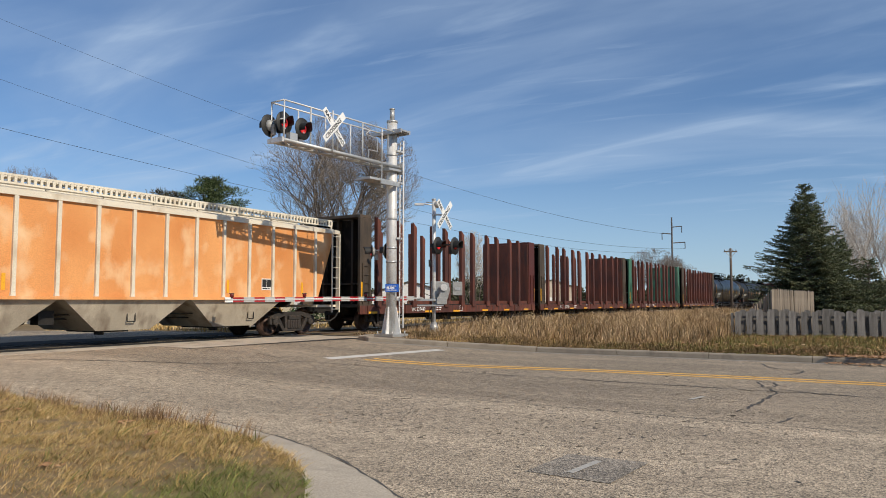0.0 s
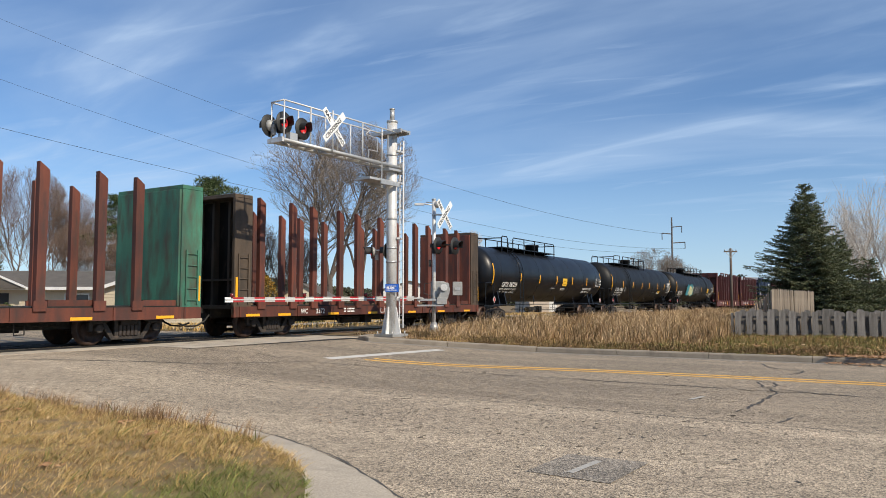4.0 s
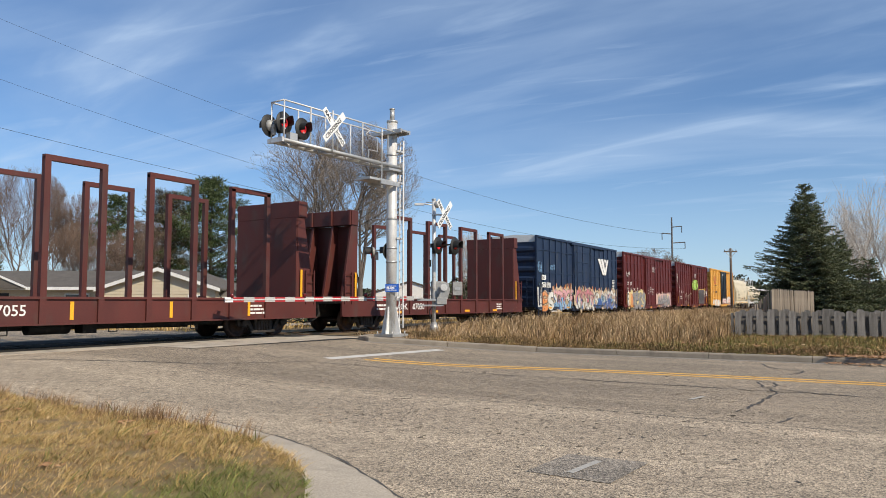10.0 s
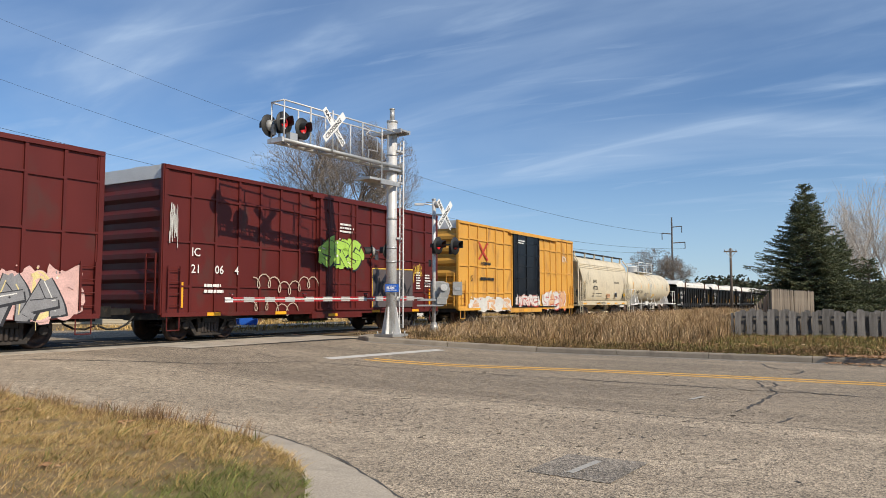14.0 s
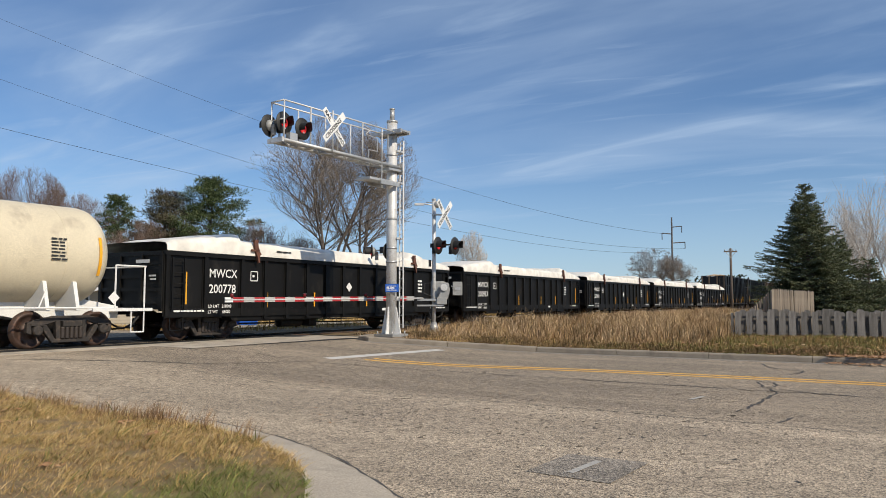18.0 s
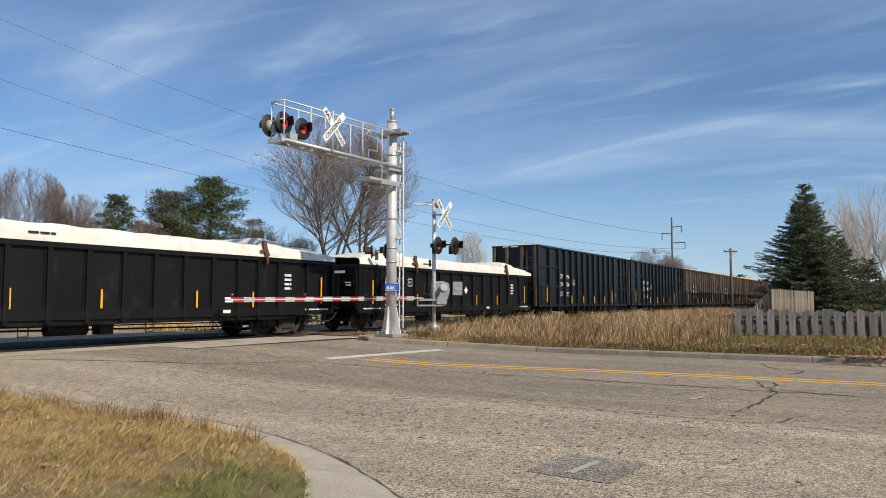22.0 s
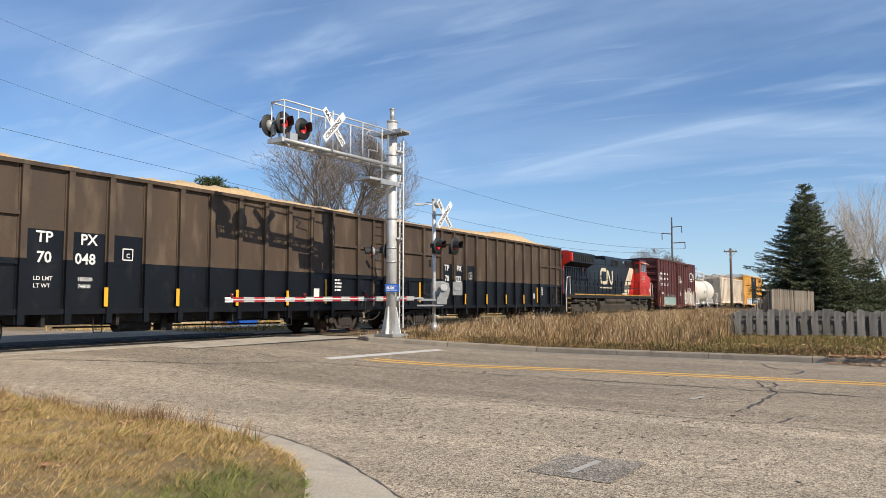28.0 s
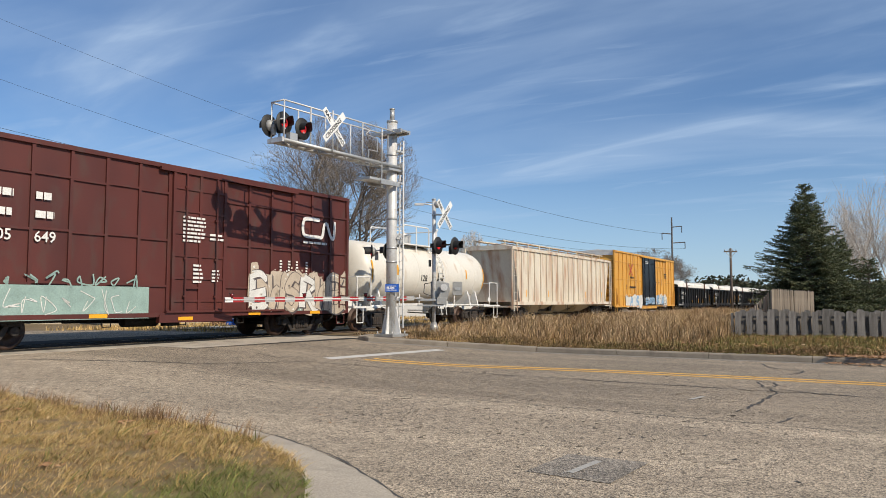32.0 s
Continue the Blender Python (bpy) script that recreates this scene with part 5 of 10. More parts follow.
def red_boxcar_c(length):
    """Oxide red boxcar with a teal strip along its foot."""
    t = boxcar(length, OXIDE, "oxide red boxcar with a teal painted foot", door_x=(-0.6, 1.5), roof_paint=OXIDE)
    for z in (3.58, 3.12):
        for x, w in ((-6.85, 0.8), (-5.58, 0.6), (-4.5, 0.5)):
            bars(t, x, z, w, 0.34, 1, seed=int(x * 7), name="owner_name")
    for words, x in (("CNA", -6.85), ("405", -5.60), ("649", -4.52)):
        lettering(t, words, x, 2.63, 0.26)
    bars(t, -6.49, 1.85, 0.9, 0.24, 2)
    S = SPRAY
    bm = bmesh.new()
    for ctrl in ([(5.93, 4.12), (5.23, 4.12), (5.05, 3.98), (5.05, 3.62), (5.23, 3.5), (5.83, 3.5)], [(5.83, 3.5), (6.03, 3.5), (6.11, 3.65), (6.18, 3.95), (6.33, 4.05)],
                 [(6.33, 4.05), (6.53, 3.6), (6.68, 3.5), (6.75, 3.65), (6.78, 4.15)]):
        stroke(bm, curve_pts(ctrl), 0.13, -1.567)
    part("monogram", bm, WHITEP, t, "white monogram of rounded strokes")
    bars(t, 5.05, 3.2, 1.7, 0.16, 1, y=-1.565)
    plate(t, rect(-5.68, 0.72, -1.24, 1.58), S["mint"], name="teal_patch", label="teal painted strip")
    plate(t, rect(4.4, 0.74, 7.3, 1.2), S["mint"], name="teal_patch", label="teal painted strip")
    graffiti(t, 2.6, 7.3, 0.85, 2.2, [S["bone"], S["white"], S["bone"], S["smoke"]], 52, 6, fill=(1, 0, 2), line=3, label="pale sprayed letters")
    tag(t, -5.6, -1.4, 1.5, 1.95, S["mint"], 19, 9, 0.04)
    tag(t, -5.6, -1.4, 0.85, 1.5, S["white"], 20, 9, 0.02, y=-1.575)
    tag(t, -7.4, -6.6, 2.9, 3.9, S["white"], 23, 9, 0.025)
    for x, z, w, h, r in ((-0.2, 2.9, .9, .8, 7), (0.8, 3.0, .6, .25, 2), (0.2, 1.7, .4, .6, 5), (0.9, 1.75, .35, .4, 4)):
        bars(t, x, z, w, h, r, y=-1.645)
    for x in (3.9, 4.3, 4.7, 5.2):
        bars(t, x, 2.0, 0.16, 0.6, 6)
    return t


# -- flat cars with bulkheads and stakes
def log_flat(length, paint, front, back, number, mark_x=3.1, number_x=3.9):
    h = length / 2
    t = thing("bulkhead_flat_car", at_u(0, 0), "rust red flat car with tall stakes and end bulkheads", "flat car", "cars of the train")
    part("deck", boxes((-h, h, -1.45, 1.45, 0.95, 1.06)), DARK, t, "dark worn timber deck")
    part("side_sill", boxes((-h, h, -1.52, -1.42, 0.68, 1.02), (-h, h, 1.42, 1.52, 0.68, 1.02)), paint, t)
    bm = bmesh.new()
    prism(bm, [(-h + 3.2, 0.45), (h - 3.2, 0.45), (h - 2.2, 0.72), (-h + 2.2, 0.72)], -0.5, 0.5)
    box(bm, -h + 0.1, h - 0.1, -0.35, 0.35, 0.64, 0.95)
    part("centre_sill", bm, DARK, t)
    for s, col in ((-1, front), (1, back)):
        x0, x1 = (-h, -h + 0.75) if s < 0 else (h - 0.75, h)
        inner = x1 if s < 0 else x0
        # the front plate's colour holds the shade of the hollow between the cheeks
        bh = part("bulkhead", boxes((inner - 0.06, inner + 0.06, -1.45, 1.45, 1.0, 4.49)), BULKSHADE if s < 0 else GREENP if col is GREENP else paint, t, bevel=0.01)
        for y in (-1.45, 1.45):
            part("bulkhead_cheek", boxes((x0, x1, y - 0.06, y + 0.06, 0.75, 4.495)), col, bh, bevel=0.01)
        part("bulkhead_cap", boxes((x0, x1, -1.5, 1.5, 4.5, 4.62)), col, bh, bevel=0.01)
        for y in (-0.75, 0.0, 0.75):
            part("bulkhead_rib", boxes((x0 + (0.45 if s < 0 else 0.06), x1 - (0.06 if s < 0 else 0.45), y - 0.05, y + 0.05, 1.0, 4.495)), col, bh)
        part("bulkhead_shelf", boxes((x0 + (0.4 if s < 0 else 0.06), x1 - (0.06 if s < 0 else 0.4), -1.39, 1.39, 1.86, 1.92)), col, bh)
        ladder(t, (x0 + x1) / 2, 1.1, 1.6, col, y=-1.54, n=5)
        stripe(t, x0 + 0.1 if s < 0 else x1 - 0.1, 1.2, 1.95, 0.1, y=-1.525)
    for i in range(11):
        x = (-7.30 + 2.72 * (i // 2) + 1.59 * (i % 2)) * h / 8.52
        for s in (-1, 1):
            def make():
                bm = bmesh.new()
                prism(bm, [(-0.11, 0.96), (0.11, 0.96), (0.125, 4.42), (-0.125, 4.6)], -0.08, 0.08)
                return bm
            shared_part("stake", ("stake", paint.name), make, paint, t, pose(x, s * 1.48, 0, 0, 0, 0))
            shared_part("stake_pocket", ("pocket", paint.name), lambda: boxes((-0.17, 0.17, -0.03, 0.03, 0.94, 1.2)), paint, t, Matrix.Translation((x, s * 1.55, 0)))
    lettering(t, "WC", -h + mark_x, 0.76, 0.17, y=-1.53, stretch=0.85)
    lettering(t, number, -h + number_x, 0.76, 0.17, y=-1.53)
    bars(t, -h + max(5.5, number_x + 1.15), 0.76, 0.72, 0.2, 2, y=-1.53)
    bm = bmesh.new()
    for a, b in (((-.13, 0), (.13, 0)), ((.13, 0), (.13, .24)), ((.13, .24), (-.13, .24)), ((-.13, .24), (-.13, 0))):
        stroke(bm, [(-h + 8.0 + a[0], 0.75 + a[1]), (-h + 8.0 + b[0], 0.75 + b[1])], 0.022, -1.53)
    part("plate_mark", bm, WHITEP, t)
    # planks and scraps of bark left on the deck
    rnd = random.Random(int(length * 100) + len(number))
    for i in range(26):
        x, y = rnd.uniform(-h + 1.2, h - 1.2), rnd.uniform(-1.3, 1.3)
        a, w = rnd.uniform(0.15, 0.9), rnd.uniform(0.04, 0.12)
        ob = part("bark_scrap", boxes((-a / 2, a / 2, -w, w, 0, rnd.uniform(0.03, 0.09))), BARKSCRAP, t)
        ob.matrix_basis = pose(x, y, 1.055, rnd.uniform(-4, 4), rnd.uniform(-3, 3), rnd.uniform(0, 180))
    for k in range(6):
        shared_part("deck_beam", "deck_beam", lambda: boxes((-0.7, 0.7, -0.07, 0.07, 1.06, 1.22)), paint, t, Matrix.Translation((-6.3 + 2.72 * k, -1.31, 0)))
    for x in (-7.9, -5.2, -2.5, 0.2, 2.9, 5.6, 7.9):
        shared_part("sill_rib", "sill_rib", lambda: boxes((-0.03, 0.03, -0.05, 0.0, 0.68, 1.02)), paint, t, Matrix.Translation((x, -1.50, 0)))
    for x in (-0.9, -0.72, -0.4, -0.1, 0.25, 0.55, 0.85):
        shared_part("reflector", "flat_refl", lambda: boxes((-0.3, 0.3, -0.004, 0.004, 0, 0.08)), AMBER, t, Matrix.Translation((x * h, -1.527, 0.70)))
    brake_rig(t, -h + 4, h - 4, 0.5)
    running_gear(t, length)
    return t


def frame_flat(length, number):
    """Centre-deck car with slanted bulkheads and hoops of square tube."""
    h = length / 2
    t = thing("bulkhead_flat_car", at_u(0, 0), "oxide red flat car with tubular side hoops and braced bulkheads", "flat car", "cars of the train")
    part("deck", boxes((-h, h, -1.4, 1.4, 1.1, 1.2)), DARK, t)
    part("side_sill", boxes((-h, h, -1.52, -1.44, 0.62, 1.26), (-h, h, 1.44, 1.52, 0.62, 1.26)), OXIDE, t)
    part("sill_flange", boxes((-h, h, -1.58, -1.42, 1.24, 1.30), (-h, h, -1.58, -1.42, 0.60, 0.64)), OXIDE, t)
    part("centre_sill", boxes((-h + 1.8, h - 1.8, -0.6, 0.6, 0.45, 0.75), (-h, h, -0.35, 0.35, 0.6, 1.1)), DARK, t)
    for s in (-1, 1):
        xi, xo = s * (h - 0.95), s * h
        bh = part("bulkhead", boxes((xi - 0.05, xi + 0.05, -1.45, 1.45, 1.1, 4.14)), OXIDE, t)
        part("bulkhead_cap", boxes((min(xi, xi + s * 0.4), max(xi, xi + s * 0.4), -1.52, 1.52, 4.15, 4.72)), OXIDE, bh, bevel=0.01)
        for y in (-1.42, -0.5, 0.5, 1.42):
            bm = bmesh.new()
            prism(bm, [(xi, 1.1), (xo, 1.1), (xo - s * 0.1, 1.6), (xi + s * 0.34, 4.14), (xi, 4.14)], y - 0.05, y + 0.05)
            part("bulkhead_brace", bm, OXIDE, bh, bevel=0.01)
            part("cap_rib", boxes((min(xi + s * .4, xi + s * .48), max(xi + s * .4, xi + s * .48), y - 0.05, y + 0.05, 4.15, 4.72)), OXIDE, bh)
        ladder(t, s * (h - 0.35), 1.1, 1.2, OXIDE, y=-1.54, n=4)
        stripe(t, s * (h - 0.8), 1.3, 2.3, 0.1, y=-1.53)
    hoop = 1.55 * h / 8.1
    for i in range(4):
        a = (-4.97 + 3.01 * i) * h / 8.1
        b = a + hoop
        for s in (-1, 1):
            def make():
                w = hoop
                bm = bmesh.new()
                for x in (0, w):
                    box(bm, x - 0.08, x + 0.08, -0.07, 0.07, 1.27, 4.74)
                box(bm, -0.08, w + 0.08, -0.07, 0.07, 4.66, 4.80)
                return bm
            shared_part("side_hoop", ("hoop", round(length, 1)), make, OXIDE, t, Matrix.Translation((a, s * 1.50, 0)))
        for x in (a, b):
            shared_part("hoop_foot", "hoop_foot", lambda: boxes((-0.085, 0.085, -0.06, 0.0, 0.64, 1.24)), OXIDE, t, Matrix.Translation((x, -1.52, 0)))
        if number.endswith("55"):
            stripe(t, (a + b) / 2, 0.72, 1.18, 0.1, y=-1.526)
        else:
            shared_part("reflector", "hoop_refl", lambda: boxes((-0.24, 0.24, -0.004, 0.004, 0, 0.1)), AMBER, t, Matrix.Translation(((a + b) / 2 - 0.15, -1.526, 0.68)))
    lettering(t, "AOK", -h + 3.64, 0.84, 0.26, y=-1.53)
    lettering(t, number, -h + 4.66, 0.84, 0.26, y=-1.53)
    bars(t, -h + 2.2, 0.8, 0.9, 0.3, 2, y=-1.527)
    bars(t, h - 3.2, 0.75, 0.7, 0.35, 3, y=-1.527)
    brake_rig(t, -h + 4, h - 4, 0.5)
    running_gear(t, length)
    return t


# -- tank cars
def tank_car(length, paint, R, zc, label, platform, dome, ladder_x, stripes, number="", big=True, frame=None, gear=2.0):
    h = length / 2
    t = thing("tank_car", at_u(0, 0), label, "tank car", "cars of the train")
    fr = frame or paint
    bm = bmesh.new()
    tl = h - (0.25 if big else 0.62)
    prof = [(-tl, 0.02)]
    for i in range(1, 8):
        a = math.pi / 2 * i / 7
        prof.append((-tl + 0.75 * (1 - math.cos(a)), R * math.sin(a)))
    prof += [(-tl + 0.78 + (2 * tl - 1.56) * i / 8, R) for i in range(9)]
    for i in range(6, -1, -1):
        a = math.pi / 2 * i / 7
        prof.append((tl - 0.75 * (1 - math.cos(a)), max(0.02, R * math.sin(a))))
    lathe(bm, prof, 56, "x", (0, 0, zc))
    part("tank", bm, paint, t)
    # weld rings
    for i in range(7):
        x = -tl + 1.6 + (2 * tl - 3.2) * i / 6
        def ring():
            b = bmesh.new()
            lathe(b, [(-0.012, R + 0.001), (-0.008, R + 0.006), (0.008, R + 0.006), (0.012, R + 0.001)], 56, "x", (0, 0, zc))
            return b
        shared_part("weld_seam", ("ring", R, zc, paint.name), ring, paint, t, Matrix.Translation((x, 0, 0)))
    # saddles, stub sills
    for s in (-1, 1):
        bm = bmesh.new()
        prism(bm, [(s * (h - 0.1), 0.72), (s * (h - 0.1), 1.05), (s * (h - 1.2), 1.25), (s * (h - 3.4), 1.3), (s * (h - 3.4), 0.85), (s * (h - 2.8), 0.72)], -0.4, 0.4)
        for x in (s * (h - gear), s * (h - gear - 0.8)):
            prism(bm, [(-1.35, 0.95), (1.35, 0.95), (1.15, zc - R * 0.55), (-1.15, zc - R * 0.55)], x - 0.05, x + 0.05, "x")
        part("saddle", bm, fr, t)
        part("end_platform", boxes((s * (h - 0.1) - 0.28, s * (h - 0.1) + 0.28, -1.5, 1.5, 0.92, 1.0), (s * (h - 0.7) - 0.9, s * (h - 0.7) + 0.9, -1.52, -1.46, 0.92, 1.0)), fr, t)
        for y in (-1.48, 1.48):
            bm = bmesh.new()
            pipe(bm, [(s * (h - 0.05), y, 1.0), (s * (h - 0.05), y, 2.15), (s * (h - 0.95), y, 2.15), (s * (h - 0.95), y, 1.0)], 0.025)
            part("end_rail", bm, fr, t)
            bm = bmesh.new()
            pipe(bm, [(s * (h - 0.05), y, 0.95), (s * (h - 0.05), y, 0.35), (s * (h - 0.45), y, 0.35), (s * (h - 0.45), y, 0.95)], 0.02)
            part("stirrup_step", bm, fr, t)
        part("cross_rail", rods(((s * (h - 0.02), -1.48, 2.15), (s * (h - 0.02), 1.48, 2.15), 0.025, 6)), fr, t)
        plate(t, [(s * (h - 1.0) + dx, 1.28 + dz) for dx, dz in ((0, -0.17), (0.17, 0), (0, 0.17), (-0.17, 0))], WHITEP, y=-1.50, name="placard", label="red and white hazard placard")
        plate(t, [(s * (h - 1.0) + dx, 1.28 + dz) for dx, dz in ((0, -0.13), (0.13, 0), (0, 0.13), (-0.13, 0))], REDSTRIPE, y=-1.506, name="placard_field") if big else None
    # running pipe along the foot
    bm = bmesh.new()
    pipe(bm, [(-h + 1, -1.45, 1.02), (h - 1, -1.45, 1.02)], 0.025)
    for i in range(5):
        x = -h + 3 + (length - 6) * i / 4
        pipe(bm, [(x, -1.45, 1.02), (x + 0.28, -1.30, 1.5)], 0.02)
    part("foot_rail", bm, fr, t)
    # platform on top
    a, b = platform
    top = zc + R
    rise = 0.62 if big else 0.85
    bm = bmesh.new()
    box(bm, a, b, -0.95, 0.95, top - 0.02, top + 0.03)
    part("top_walkway", bm, fr, t)
    gap0, gap1 = ladder_x - 0.35, ladder_x + 0.35
    for y in (-0.9, 0.9):
        segs = [(a, gap0), (gap1, b)] if y < 0 and a < gap0 else [(a, b)]
        for p, q in segs:
            bm = bmesh.new()
            pipe(bm, [(p, y, top - 0.3), (p, y, top + rise - 0.1), (p + 0.1, y, top + rise), (q - 0.1, y, top + rise), (q, y, top + rise - 0.1), (q, y, top - 0.3)], 0.03)
            hr = part("handrail", bm, fr, t)
            k = max(1, round((q - p) / 1.4))
            for i in range(1, k):
                shared_part("rail_post", ("rpost", top, rise, fr.name), lambda: rods(((0, 0, top - 0.3), (0, 0, top + rise), 0.03, 6)), fr, hr, Matrix.Translation((p + (q - p) * i / k, y, 0)))
    for x in (a, b):
        part("end_bar", rods(((x, -0.9, top + rise - 0.1), (x, 0.9, top + rise - 0.1), 0.03, 6)), fr, t)
    bm = bmesh.new()
    lathe(bm, [(top - 0.1, 0.42), (top + 0.42, 0.42), (top + 0.44, 0.46), (top + 0.52, 0.46), (top + 0.56, 0.3)], 20, "z", (dome, 0, 0))
    part("valve_housing", bm, fr, t)
    # ladder that follows the tank's flank
    bm = bmesh.new()
    for dx in (-0.21, 0.21):
        pts = []
        for i in range(9):
            an = radians(100 + 80 * i / 8)
            pts.append((ladder_x + dx, (R + 0.09) * math.cos(an), zc + (R + 0.09) * math.sin(an)))
        pts += [(ladder_x + dx, -R - 0.09, 1.4), (ladder_x + dx, -1.55, 0.55)]
        pipe(bm, pts, 0.022)
    for i in range(8):
        an = radians(110 + 75 * i / 7)
        y, z = (R + 0.09) * math.cos(an), zc + (R + 0.09) * math.sin(an)
        rod(bm, (ladder_x - 0.21, y, z), (ladder_x + 0.21, y, z), 0.015, 6)
    for z in (0.6, 0.85, 1.1, 1.4, 1.7, 2.0, 2.3):
        if z < zc - 0.25:
            rod(bm, (ladder_x - 0.21, -R - 0.06, z), (ladder_x + 0.21, -R - 0.06, z), 0.015, 6)
    part("ladder", bm, fr, t)
    for x in stripes:
        def curved():
            b = bmesh.new()
            n = 6
            vs = []
            for i in range(n + 1):
                an = radians((177 if big else 166) + 19 * i / n)
                for dx in (-0.055, 0.055):
                    vs.append(b.verts.new((dx, (R + 0.008) * math.cos(an), zc + (R + 0.008) * math.sin(an))))
            for i in range(n):
                b.faces.new((vs[2 * i], vs[2 * i + 1], vs[2 * i + 3], vs[2 * i + 2]))
            return b
        shared_part("reflector", ("curved", R, zc), curved, AMBER, t, Matrix.Translation((x, 0, 0)))
    bm = bmesh.new()
    for s in (-1, 1):
        n = 10
        vs = []
        for i in range(n + 1):
            an = radians(160 + 45 * i / n)
            for dx in (0, 0.1):
                vs.append(bm.verts.new((s * (tl - 0.72 + dx * 0.9), (R + 0.008 - dx * 0.06) * math.cos(an), zc + (R + 0.008 - dx * 0.06) * math.sin(an))))
        for i in range(n):
            bm.faces.new((vs[2 * i], vs[2 * i + 1], vs[2 * i + 3], vs[2 * i + 2]))
    part("end_reflector", bm, AMBER, t)
    brake_rig(t, -h + 4.5, h - 4.5, 0.7)
    if not big:
        part("outlet_box", boxes((ladder_x + 1.0, ladder_x + 1.9, -0.6, 0.3, 0.62, zc - R + 0.1)), fr, t)
    running_gear(t, length, gear)
    return t


def tank_text(t, R, zc, words, x, z, height, material=None, stretch=1.0):
    y = -math.sqrt(R * R - (z - zc) ** 2) - 0.008
    tilt = math.degrees(math.asin((z + height * .5 - zc) / R))
    m = pose(x, y, z, 90 - tilt, 0, 0)
    return lettering(t, words, x, z, height, material, m=m, stretch=stretch, bold=0.022)


def tank_bars(t, R, zc, x, z, w, h, rows, material=None):
    y = -math.sqrt(R * R - (z + h * .5 - zc) ** 2) - 0.007
    ob = bars(t, 0, -h / 2, w, h, rows, material, y=0)
    ob.matrix_basis = pose(x, y, z + h / 2, -math.degrees(math.asin((z + h * .5 - zc) / R)), 0, 0)
    return ob


def tank_panel(t, R, zc, x0, x1, z0, z1, material, name="panel", label=""):
    """A sheet that follows the flank of the tank."""
    bm = bmesh.new()
    rows = []
    for i in range(7):
        z = z0 + (z1 - z0) * i / 6
        y = -math.sqrt(R * R - (z - zc) ** 2) - 0.008
        rows.append([bm.verts.new((x, y, z)) for x in (x0, x1)])
    for r0, r1 in zip(rows, rows[1:]):
        bm.faces.new((r0[0], r0[1], r1[1], r1[0]))
    return part(name, bm, material, t, label)


